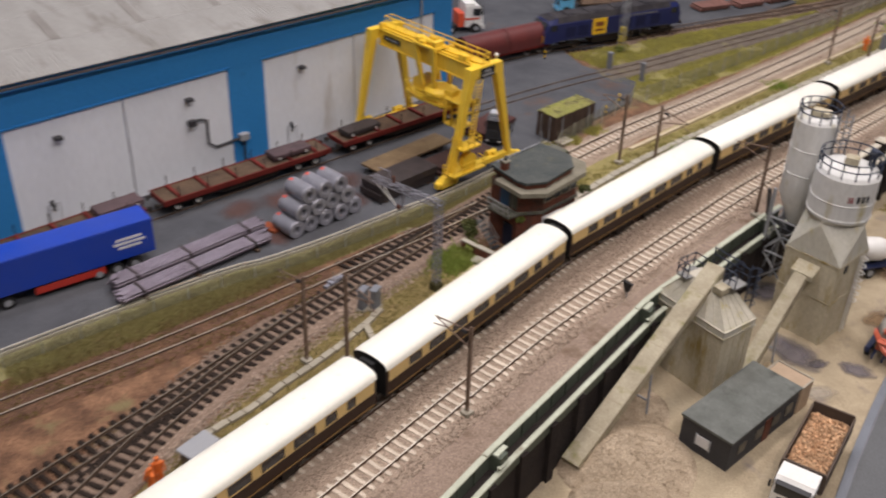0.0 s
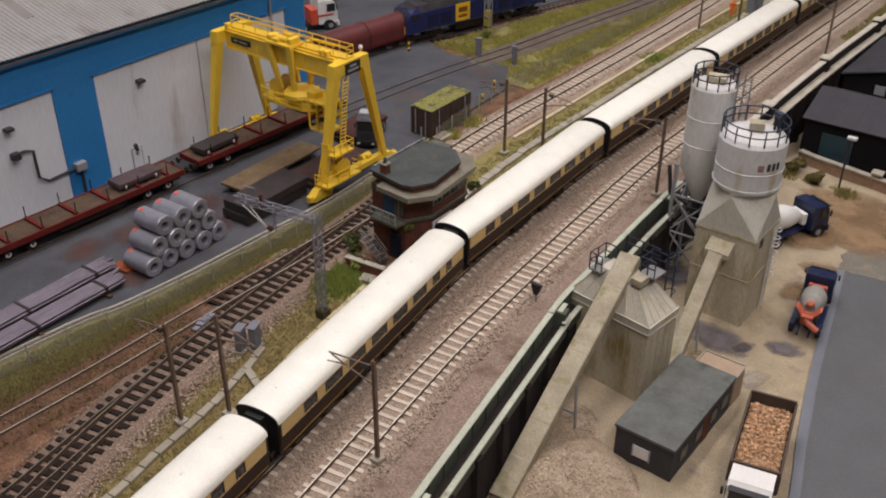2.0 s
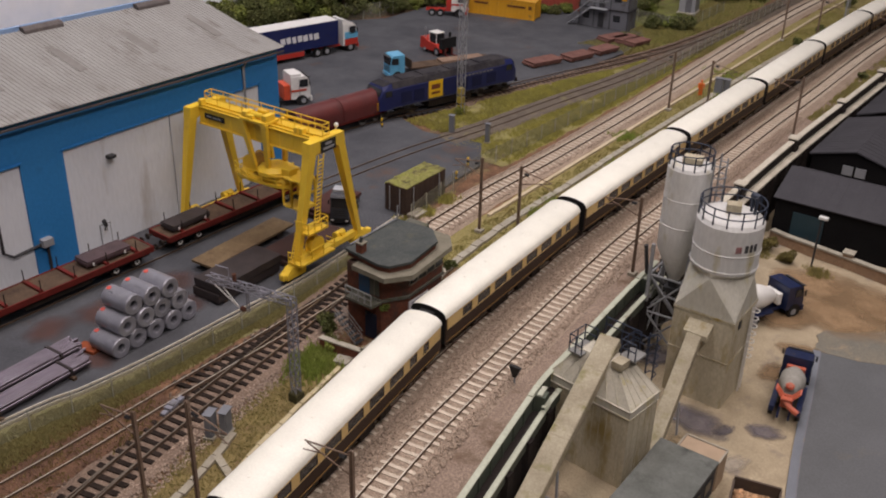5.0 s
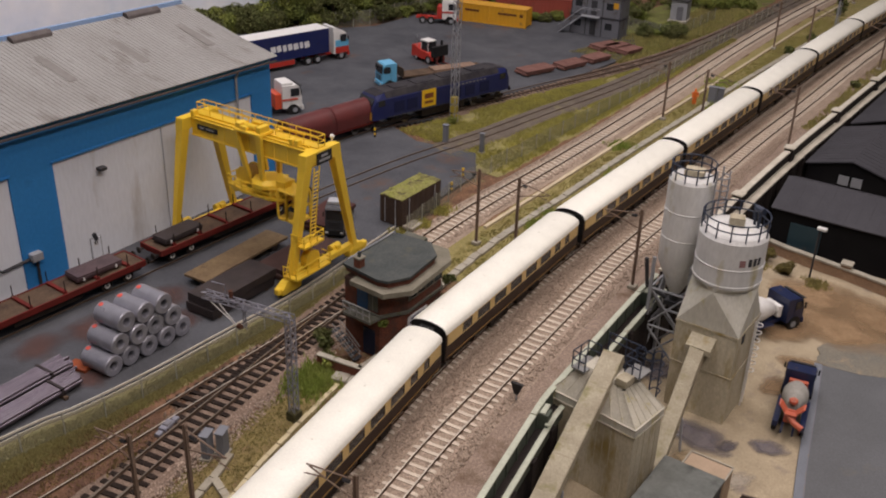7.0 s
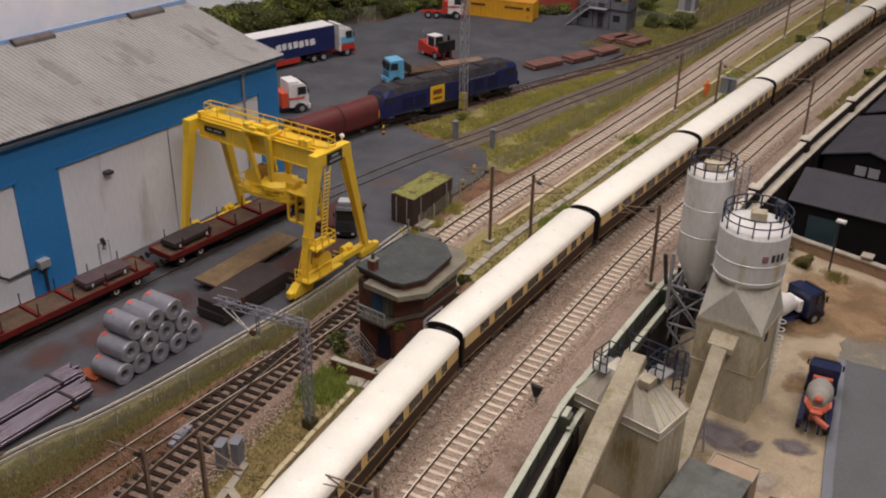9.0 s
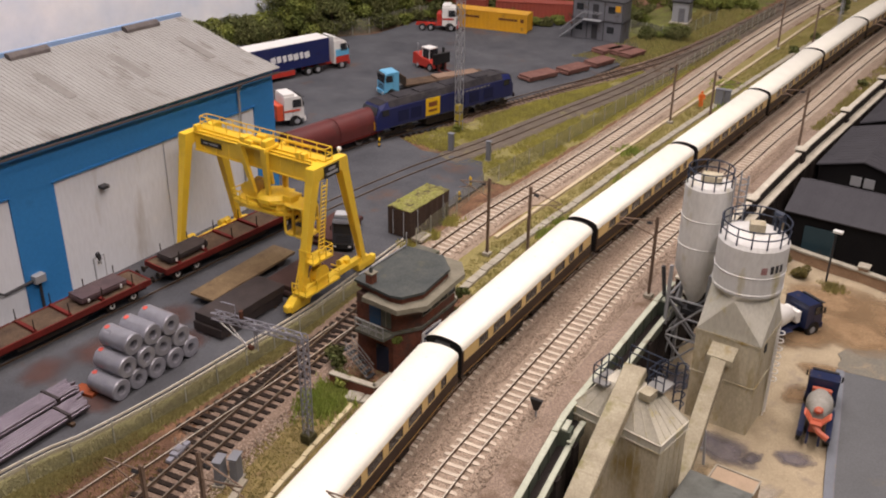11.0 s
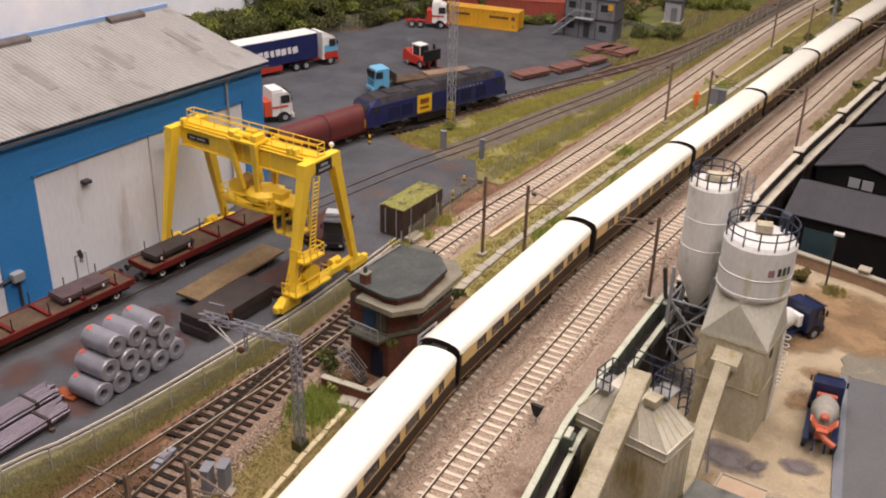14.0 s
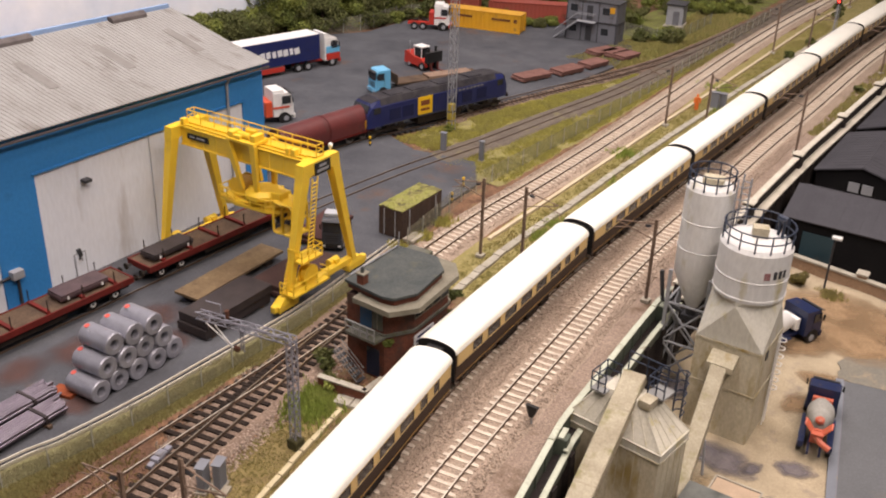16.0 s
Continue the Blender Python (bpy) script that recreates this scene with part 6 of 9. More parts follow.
# ---- masts for the wires ----
def make_mast(h=6.4, arm=2.6, side=-1):
    g = thing("wire_mast", "thin brown steel mast for overhead wires on a pale footing", "mast", group="overhead wire masts")
    bm = B()
    bx(bm, 0, 0, h / 2, 0.17, 0.05, h)
    bx(bm, -0.08, 0, h / 2, 0.04, 0.17, h)
    bx(bm, 0.08, 0, h / 2, 0.04, 0.17, h)
    part("post", bm, M["mast"], g)
    bm = B()
    bx(bm, 0, 0, 0.04, 0.6, 0.6, 0.26, bev=0.04)
    part("footing", bm, M["concrete"], g, "pale concrete footing")
    bm = B()
    tube(bm, [(0, 0, h - 0.3), (side * arm, 0, h - 0.75)], 0.045, 5)
    tube(bm, [(0, 0, h - 1.5), (side * arm * 0.95, 0, h - 0.8)], 0.045, 5)
    tube(bm, [(side * arm * 0.6, 0, h - 1.0), (side * arm * 1.05, 0, h - 1.35)], 0.035, 5)
    part("cantilever", bm, M["mast"], g)
    for u in (0.12, 0.15):
        bm = B()
        cyl(bm, (side * arm * u, 0, h - 0.42 - u), (side * arm * (u + 0.1), 0, h - 0.45 - u), 0.1, n=8)
        part("insulator", bm, M["dark_grey"], g)
    return g


mast_l = make_mast(side=-1)
mast_r = make_mast(6.3, 2.9, -1)
mast_p = make_mast(6.5, 2.7, 1)
mast_l.matrix_basis = P(0, 0, 0)
for x, y in ((0.0, 37.9), (0.55, 75), (2.2, 112), (4.4, -37.6), (12.6, -58)):
    copy_thing(mast_l, P(x, y, 0))
mast_p.matrix_basis = P(3.45, 0.2, 0)
for x, y in ((4.4, 37.4), (5.0, 75), (5.95, -35.6)):
    copy_thing(mast_p, P(x, y, 0))
mast_r.matrix_basis = P(13.15, 1.0, 0)
for x, y in ((13.6, 38.2), (14.6, 74), (15.6, 112), (14.6, -33.5)):
    copy_thing(mast_r, P(x, y, 0))


def lattice(bm, a, b, half, step, r=0.04, axes=((1, 0, 0), (0, 1, 0))):
    """Four corner posts with zigzag lacing between two points."""
    a, b = Vector(a), Vector(b)
    u, v = Vector(axes[0]), Vector(axes[1])
    n = max(2, int((b - a).length / step))
    for su, sv in ((-1, -1), (1, -1), (1, 1), (-1, 1)):
        o = u * su * half + v * sv * half
        cyl(bm, a + o, b + o, r * 1.4, n=5)
    for k in range(n):
        p, q = a + (b - a) * k / n, a + (b - a) * (k + 1) / n
        s = 1 if k % 2 else -1
        for w in (-1, 1):
            cyl(bm, p + u * half * s + v * half * w, q - u * half * s + v * half * w, r, n=4, caps=False)
            cyl(bm, p + v * half * s + u * half * w, q - v * half * s + u * half * w, r, n=4, caps=False)
    return bm


M["mast_grey"] = paint("dull_galvanised", (0.235, 0.235, 0.275), 0.5, dirt=(0.13, 0.12, 0.12), cut=0.56)


def build_lattice_gantry():
    g = thing("lattice_mast", "grey lattice mast with a long lattice arm over the junction", "mast", 3.75, -25.8)
    bm = B()
    lattice(bm, (0, 0, 0.1), (0, 0, 6.9), 0.2, 0.42, 0.03)
    part("tower", bm, M["mast_grey"], g)
    bm = B()
    lattice(bm, (0.2, 0, 6.8), (-5.8, -0.9, 6.8), 0.2, 0.5, 0.03, axes=((0, 1, 0), (0, 0, 1)))
    part("arm", bm, M["mast_grey"], g)
    bm = B()
    bx(bm, 0, 0, 0.15, 0.72, 0.72, 0.7, bev=0.12)
    part("footing", bm, mat("mossy_footing", (0.085, 0.08, 0.035), (0.045, 0.04, 0.022), 0.95, size=0.4, fine=0.1, bump=0.8, spread=0.2), g, "dark mossy footing")
    bm = B()
    for o in (-0.1, 0.1):
        tube(bm, [(-3.05 + o, -0.47, 6.6), (-3.05 + o, -0.47, 5.2)], 0.04, 5)
    for z in (5.3, 5.7, 6.1):
        tube(bm, [(-3.15, -0.47, z), (-2.95, -0.47, z + 0.25)], 0.03, 4)
    drop = part("dropper", bm, M["mast_grey"], g, "grey lattice bracket")
    bm = B()
    lathe(bm, [(0.0, 0.0), (0.1, 0.0), (0.17, 0.06), (0.1, 0.12), (0.17, 0.18), (0.1, 0.24), (0.17, 0.3), (0.08, 0.36), (0.0, 0.36)], 12)
    bmesh.ops.rotate(bm, verts=bm.verts, matrix=Euler((0, radians(-80), 0)).to_matrix(), cent=(0, 0, 0))
    bmesh.ops.translate(bm, vec=(-3.3, -0.5, 5.2), verts=bm.verts)
    part("insulator", bm, M["rust"], drop, "ribbed brown insulator")
    for a in ((-5.35, -0.85, 6.4), (-4.75, -0.75, 6.4)):
        bm = B()
        tube(bm, [(-3.7, -0.56, 5.28), a], 0.042, 6)
        part("rod", bm, M["white"], drop, "white registration rod")
    bm = B()
    tube(bm, [(-4.3, -0.65, 7.05), (-4.3, -0.65, 7.75), (-5.2, -0.8, 7.75)], 0.04, 5)
    part("finial", bm, M["mast_grey"], g)
    bm = B()
    cyl(bm, (-3.9, -0.6, 7.05), (-3.9, -0.6, 7.5), 0.12, n=10)
    part("insulator", bm, M["rust"], g, "upright brown insulator")
    return g


build_lattice_gantry()


M["guard_yellow"] = paint("faded_guard_yellow", (0.40, 0.31, 0.05), 0.7, dirt=(0.16, 0.15, 0.06), cut=0.5)


def build_yard_tower():
    g = thing("yard_light_tower", "slim grey lattice light tower with a yellow base", "light tower", -17.2, 22.6)
    bm = B()
    lattice(bm, (0, 0, 0), (0, 0, 15.5), 0.3, 0.8, 0.03)
    part("tower", bm, M["lattice"], g)
    for z, w in ((0.55, 0.62), (1.5, 0.66), (2.45, 0.6)):
        bm = B()
        bx(bm, 0, 0, z, w, w, 0.7, bev=0.03)
        part("guard", bm, M["guard_yellow"], g, "faded yellow guard round the foot")
    bm = B()
    bx(bm, 0, 0, 15.7, 2.4, 0.6, 0.3, bev=0.05)
    part("lamp_bar", bm, M["lattice"], g)


build_yard_tower()


# ---- cable troughs, cabinets and small trackside things ----
TROUGHS = []
M["trough_grey"] = mat("trough_concrete", (0.37, 0.335, 0.265), (0.29, 0.26, 0.205), 0.9, size=0.9, fine=0.08, bump=0.3, spread=0.1, stain=(0.2, 0.17, 0.11), stain_size=1.0, stain_cut=0.6)


def trough(pts, width, height, material, label):
    line = smooth_line(pts, 1.1)
    TROUGHS.append((line, width / 2 + 0.12))
    root = thing("cable_trough", label, "cable trough", kind="structure")
    d = headings(line)
    first = None
    r = np.random.RandomState(int(abs(pts[0][1] * 7)) + 3)
    for (x, y), (dx, dy) in zip(line, d):
        a = math.degrees(math.atan2(dy, dx)) - 90 + r.uniform(-1.5, 1.5)
        if first is None:
            bm = B()
            bx(bm, 0, 0, 0, width, 1.04, height, bev=0.03)
            first = part("lid", bm, material, root, at=P(x, y, -0.02, a))
        else:
            again(first, root, P(x + r.uniform(-0.03, 0.03), y, -0.02 + r.uniform(-0.025, 0.02), a))


trough([(1.9, -8.6), (1.5, -6.3), (1.0, 2.7), (1.2, 12.2), (1.3, 24.1), (1.85, 41), (2.25, 55), (3.1, 72), (4.4, 95)], 0.62, 0.24, M["concrete"], "row of pale concrete cable trough lids in the grass")
trough([(5.95, -46), (5.75, -42.7), (5.35, -40.5), (4.95, -37.7), (4.5, -35.1), (4.1, -33.5), (3.55, -31.5), (3.0, -30.2)], 0.45, 0.2, M["trough_grey"], "row of grey concrete cable trough lids in the grass beside the main line")
trough([(7.9, -45), (7.3, -41.8), (7.1, -40.1), (6.65, -37.4), (6.2, -35.2), (5.75, -33.0), (5.1, -30.1), (4.35, -26.0), (3.75, -22.2)], 0.3, 0.24, mat("yellowed_concrete", (0.56, 0.48, 0.30), (0.46, 0.39, 0.25), 0.9, size=1), "narrow cream cable duct in the grass")
trough([(6.35, -29.4), (5.96, -27.0), (5.56, -24.6), (5.1, -22.9)], 0.5, 0.2, M["trough_grey"], "row of grey concrete cable trough lids that ends at the paving")
trough([(5.85, -22.4), (5.6, -20.4), (5.4, -18), (5.19, -15.6), (4.8, -11.5), (4.25, -7.2)], 0.5, 0.2, M["trough_grey"], "row of grey concrete cable trough lids beside the signal box")
trough([(4.6, -9.4), (2.4, -8.9), (0.8, -8.4)], 0.8, 0.2, M["concrete"], "concrete path slabs behind the signal box")
trough([(5.4, -33.0), (4.4, -32.6), (3.5, -32.35)], 0.45, 0.2, M["trough_grey"], "concrete trough lids that branch off to the cabinets")
trough([(3.3, -21.0), (4.7, -20.7)], 0.9, 0.24, M["concrete"], "pale paving slabs in front of the signal box")
line = smooth_line([(-0.96, 2.9), (-0.74, 16), (-0.5, 36), (-0.3, 45), (0.1, 62), (0.6, 97), (2, 125)], 2)
bm = B()
sweep(bm, line, [(-0.16, -0.3), (0.16, -0.3), (0.16, 0.12), (-0.16, 0.12)])
struct("cable_duct", bm, mat("cream_duct", (0.62, 0.52, 0.36), (0.52, 0.43, 0.30), 0.8, size=2), "long cream cable duct beside the loop track", "cable duct")


M["cabinet_grey"] = paint("cabinet_grey", (0.18, 0.19, 0.215), 0.55, dirt=(0.13, 0.12, 0.11))


def cabinet(x, y, rz, w=0.7, d=0.5, h=1.5, label="grey trackside equipment cabinet"):
    g = thing("equipment_cabinet", label, "cabinet", x, y, -0.1, rz, group="trackside cabinets")
    bm = B()
    bx(bm, 0, 0, h / 2 + 0.1, w, d, h, bev=0.03)
    part("body", bm, M["cabinet_grey"], g)
    bm = B()
    bx(bm, 0, -d / 2 - 0.015, h / 2 + 0.1, w * 0.86, 0.03, h * 0.88)
    part("door", bm, M["cabinet_grey"], g)
    bm = B()
    bx(bm, 0, 0, h + 0.13, w + 0.12, d + 0.12, 0.06)
    part("lid", bm, M["cabinet_grey"], g)
    bm = B()
    bx(bm, 0, 0, 0.05, w + 0.2, d + 0.2, 0.12)
    part("plinth", bm, M["concrete"], g)


cabinet(2.23, -31.2, 20, 0.42, 0.75, 1.5)
cabinet(2.75, -30.55, 20, 0.42, 0.75, 1.5)
cabinet(2.2, 46.9, 10, 0.9, 0.6, 1.8)
cabinet(2.9, 47.6, 10, 0.7, 0.6, 1.6)
cabinet(-10.3, 17.2, 5, 0.42, 0.35, 1.9, "narrow grey cabinet on a post beside the yard fence")
cabinet(-14.6, 17.2, 5, 0.5, 0.4, 1.8, "pale narrow cabinet in the grass by the yard track")


def bollard(x, y):
    g = thing("bollard", "short yellow and black striped bollard on the yard edge", "bollard", x, y, 0.0, group="striped bollards")
    for k in range(4):
        bm = B()
        lathe(bm, [(0.0, 0.0), (0.11, 0.0), (0.11, 0.24), (0.0, 0.24 if k < 3 else 0.3)], 12, (0, 0, 0.24 * k))
        part("band", bm, M["panel_yellow"] if k % 2 else M["black"], g)


M["panel_yellow"] = paint("bright_panel_yellow", (0.85, 0.52, 0.015), 0.45, cut=0.7)
for x, y in ((-7.2, 7.2), (-8.2, 10.6), (-21.0, 13.9)):
    bollard(x, y)


def build_signal(x, y):
    g = thing("colour_light_signal", "trackside signal with a lit red lens", "signal", x, y, 0)
    bm = B()
    tube(bm, [(0, 0, 0), (0, 0, 4.2)], 0.1, 8)
    bx(bm, 0, 0, 0.1, 0.6, 0.6, 0.3)
    part("post", bm, M["lattice"], g)
    bm = B()
    bx(bm, 0, 0, 5.0, 0.75, 0.12, 1.9, bev=0.05)
    bx(bm, 0, 0.2, 5.0, 0.5, 0.4, 1.6, bev=0.05)
    head = part("head", bm, M["black"], g, "black signal head")
    bm = B()
    cyl(bm, (0, -0.08, 4.6), (0, -0.18, 4.6), 0.17, n=16)
    part("lens", bm, M["red_lamp"], head, "glowing red lens")
    for z in (5.1, 5.6):
        bm = B()
        cyl(bm, (0, -0.07, z), (0, -0.14, z), 0.16, n=14)
        part("lens", bm, M["glass"], head)
    bm = B()
    for s in (-0.25, 0.25):
        tube(bm, [(s, 0.25, 0), (s, 0.25, 4.0)], 0.04, 5)
    for k in range(12):
        tube(bm, [(-0.25, 0.25, 0.3 + k * 0.32), (0.25, 0.25, 0.3 + k * 0.32)], 0.03, 4)
    part("ladder", bm, M["lattice"], g)


build_signal(4.4, 92)


def figure(x, y, rz, z=-0.1):
    """A small plain model figure."""
    bm = B()
    for s in (-0.12, 0.12):
        cyl(bm, (s, 0, 0), (s, 0, 0.85), 0.1, 0.12, n=8)
    rings(bm, [[(0.24 * math.cos(a) * k, 0.15 * math.sin(a) * k, z_) for a in np.linspace(0, 6.283, 10, False)] for k, z_ in ((0.9, 0.8), (1.0, 1.1), (1.15, 1.4), (0.5, 1.52))])
    for s in (-0.3, 0.3):
        cyl(bm, (s, 0, 1.4), (s * 1.1, -0.15, 0.85), 0.07, n=6)
    bmesh.ops.create_uvsphere(bm, u_segments=10, v_segments=8, radius=0.14, matrix=Matrix.Translation((0, 0, 1.68)))
    tagged(part("model_figure", bm, M["hi_vis"], at=P(x, y, z, rz)), "tiny plain orange model figure standing by the track", "model figure", "model figures")


figure(0.7, 45.3, 30)
figure(7.9, -50.4, 10)
figure(7.4, -49.7, 70)


def build_trackside_hut(x, y, rz):
    g = thing("lineside_hut", "small lineside hut with a flat grey roof", "hut", x, y, -0.1, rz)
    g.scale = (0.78, 0.78, 0.82)
    bm = B()
    bx(bm, 0, 0, 1.0, 1.7, 2.2, 2.0, bev=0.03)
    part("body", bm, M["box_concrete"], g)
    bm = B()
    bx(bm, 0, 0, 2.08, 2.1, 2.6, 0.16, bev=0.03)
    part("roof", bm, M["lattice"], g, "flat grey roof")
    bm = B()
    bx(bm, 0.87, 0, 0.95, 0.05, 0.8, 1.75)
    part("door", bm, M["door_blue"], g)


build_trackside_hut(8.2, -47.5, 10)


def build_ground_signal(x, y):
    g = thing("shunt_signal", "small dark ground signal on a short post beside the main line", "signal", x, y, -0.1, 0)
    bm = B()
    tube(bm, [(0, 0, 0), (0, 0, 0.55)], 0.07, 6)
    part("post", bm, M["lattice"], g)
    bm = B()
    rings(bm, [[(u, v, w) for u, w in ((-0.4, 1.25), (0.4, 1.25), (0.12, 0.5), (-0.12, 0.5))] for v in (-0.12, 0.12)])
    part("head", bm, M["black"], g)


build_ground_signal(13.35, -16.4)

# ---- cement works ----
def damp_patch(x, y, r, stretch, rz, seed, z=LOW + 0.07, name="damp_patch", label="damp grey patch on the sandy yard floor", tones=((0.165, 0.15, 0.168), (0.22, 0.19, 0.18)), cover=0.8):
    """A thin film of dust that fades out unevenly into the floor."""
    m = mat("dust_film", tones[0], tones[1], 0.7, size=0.8, fine=0.12, bump=0.4, spread=0.16)
    N, L = m.node_tree.nodes, m.node_tree.links
    coord = N.new("ShaderNodeTexCoord")
    far = N.new("ShaderNodeVectorMath")
    far.operation = "LENGTH"
    L.new(coord.outputs["Object"], far.inputs[0])
    patchy = N.new("ShaderNodeTexNoise")
    patchy.inputs["Scale"].default_value, patchy.inputs["Detail"].default_value = 1 / (S * r * 0.7), 6
    L.new(coord.outputs["Object"], patchy.inputs["Vector"])
    mix = N.new("ShaderNodeMath")
    mix.operation = "MULTIPLY_ADD"
    mix.inputs[1].default_value = -1.0 / (S * r)
    L.new(far.outputs["Value"], mix.inputs[0])
    L.new(patchy.outputs["Fac"], mix.inputs[2])
    fade = N.new("ShaderNodeMapRange")
    fade.inputs["From Min"].default_value, fade.inputs["From Max"].default_value = -0.45, 0.2
    fade.inputs["To Max"].default_value = cover
    L.new(mix.outputs[0], fade.inputs["Value"])
    L.new(fade.outputs[0], N["Principled BSDF"].inputs["Alpha"])
    bm = B()
    lathe(bm, [(0.0, 0.0), (r * 1.1, 0.0), (r * 1.1, 0.01), (0.0, 0.01)], 32)
    ob = part(name, bm, m, at=P(x, y, z, rz) @ Matrix.Diagonal((stretch, 1, 1, 1)))
    tagged(ob, label, "ground", "", "structure")


for k, (x, y, r, st, rz) in enumerate(((-14.5, -30.0, 2.2, 0.7, 10), (-13.6, -26.4, 2.4, 0.8, -20), (-9.0, -30.2, 1.4, 1.0, 0), (-12.8, -20.5, 2.0, 0.8, 30), (-9.6, -22.0, 1.6, 0.7, 60), (-15.0, -40.0, 2.2, 0.7, 0))):
    damp_patch(x, y, r, st, rz, k, 0.044, "rust_stain", "rust-red stain on the tarmac of the goods yard", ((0.17, 0.075, 0.058), (0.12, 0.066, 0.056)), 0.32)


def ring_rail(parent, cx, cy_, z, r, h, n, name="platform_rail", start=0.0):
    bm = B()
    for zz in (z + h * 0.5, z + h):
        loop = [(cx + r * math.cos(a), cy_ + r * math.sin(a), zz) for a in np.linspace(0, 2 * math.pi, 41)]
        tube(bm, loop, 0.05, 5)
    rail_ob = part(name, bm, M["rail_navy"], parent, "thin dark blue handrail")
    for a in np.linspace(0, 2 * math.pi, n, False) + start:
        bm = B()
        tube(bm, [(cx + r * math.cos(a), cy_ + r * math.sin(a), z - 0.1), (cx + r * math.cos(a), cy_ + r * math.sin(a), z + h)], 0.05, 5)
        part("rail_post", bm, M["rail_navy"], rail_ob)


def build_big_silo():
    g = thing("cement_silo", "tall grey cement silo on a dusty square tower", "silo", 20.75, -2.3, LOW, -1)
    R = 2.2
    top, shoulder, sq = 13.4, 10.0, 6.9
    # square tower
    bm = B()
    h = 2.12
    rings(bm, [[(u * h, v * h, z) for u, v in ((-1, -1), (1, -1), (1, 1), (-1, 1))] for z in (-0.1, sq)])
    tower = part("tower", bm, M["silo_conc"], g, "dusty pale base with brown streaks")
    for z, t in ((sq - 0.2, 0.16), (3.6, 0.1)):
        bm = B()
        rings(bm, [[(u * k, v * k, zz) for u, v in ((-1, -1), (1, -1), (1, 1), (-1, 1))] for k, zz in ((h - 0.1, z), (h + 0.05, z), (h + 0.05, z + t), (h - 0.1, z + t))])
        part("tower_band", bm, M["silo_conc"], tower)
    # folds from the square to the round: flat triangles on the faces and at the corners, then a short collar
    bm = B()
    n, levels, loops = 8, 8, []
    fold_top = shoulder - 0.4
    for i in range(levels + 2):
        k = min(i / levels, 1.0)
        flat = 0.62 if i <= levels else 0.0
        loop = []
        for q in range(4):
            u, v = ((1, 1), (-1, 1), (-1, -1), (1, -1))[q]
            a0 = q * math.pi / 2
            for f in np.linspace(0, 1, n):
                a = a0 + f * math.pi / 2
                ex = (1 - f) * math.cos(a0) + f * math.cos(a0 + math.pi / 2)
                ey = (1 - f) * math.sin(a0) + f * math.sin(a0 + math.pi / 2)
                tx, ty = (1 - flat) * math.cos(a) + flat * ex, (1 - flat) * math.sin(a) + flat * ey
                loop.append((h * u * (1 - k) + R * max(k, 0.01) * tx, h * v * (1 - k) + R * max(k, 0.01) * ty))
        loops.append([(x, y, (sq + (fold_top - sq) * k) if i <= levels else shoulder) for x, y in loop])
    rings(bm, loops)
    part("transition", bm, M["silo_fold"], g, "folded panels between the square tower and the round silo")
    bm = B()
    lathe(bm, [(0.0, shoulder - 0.05), (R, shoulder - 0.05), (R, shoulder + 0.1), (R + 0.05, shoulder + 0.15), (R, shoulder + 0.2), (R, shoulder + 1.3), (R + 0.05, shoulder + 1.35), (R, shoulder + 1.4), (R, top - 0.25), (R - 0.2, top), (0.9, top + 0.25), (0, top + 0.3)], 48)
    drum = part("drum", bm, M["silo"], g, "pale grey round drum with faint streaks", True)
    bm = B()
    bx(bm, 0.1, -0.1, top + 0.55, 0.95, 0.8, 0.7, rz=20, bev=0.04)
    part("filter_box", bm, M["conveyor"], g, "cream dusty filter box")
    for x, y in ((0.9, 1.0), (1.25, 0.65), (1.1, 1.3)):
        bm = B()
        tube(bm, [(x, y, top), (x, y, top + 1.3)], 0.1, 8)
        part("vent_pipe", bm, M["rail_navy"], g)
    bm = B()
    tube(bm, [(0.8, 1.1, top + 1.25), (1.4, 0.8, top + 1.25)], 0.22, 8)
    part("vent_head", bm, M["rail_navy"], g)
    ring_rail(g, 0, 0, top + 0.0, R - 0.1, 1.05, 14)
    # lettering bars and square mark on the drum
    for a0, a1, z0, z1 in ((-0.72, -0.22, 11.68, 12.2),):
        bm = B()
        for k in range(3):
            b0, b1 = a0 + (a1 - a0) * (k + 0.08) / 3, a0 + (a1 - a0) * (k + 0.72) / 3
            loops = [[((R + d) * math.cos(a), (R + d) * math.sin(a), z) for d, z in ((0.0, z0), (0.02, z0), (0.02, z1), (0.0, z1))] for a in np.linspace(b0, b1, 5)]
            rings(bm, loops)
        part("lettering", bm, M["dark_grey"], drum, "dark lettering bars")
    mark_mat, mark = mat("mark_red_grey", (0.35, 0.16, 0.16), None, 0.5), None
    for i in range(3):
        for j in range(3):
            bm = B()
            a = -0.95 + i * 0.06
            z = 11.75 + j * 0.16
            p_ = ((R + 0.01) * math.cos(a), (R + 0.01) * math.sin(a))
            bx(bm, p_[0], p_[1], z, 0.03, 0.11, 0.13, rz=math.degrees(a))
            part("mark", bm, mark_mat, drum, "small square mark")
    # caged ladder on the right side
    bm = B()
    lx = h + 0.2
    for y in (0.7, 1.15):
        tube(bm, [(lx, y, 0.1), (lx, y, sq)], 0.05, 5)
    lad = part("ladder", bm, M["white"], g, "white ladder with hoops")
    for k in range(7):
        bm = B()
        z = 3.0 + k * 0.6
        tube(bm, [(lx, 0.65, z), (lx + 0.35, 0.7, z), (lx + 0.42, 0.92, z), (lx + 0.35, 1.15, z), (lx, 1.2, z)], 0.045, 5)
        part("hoop", bm, M["white"], lad)
    bm = B()
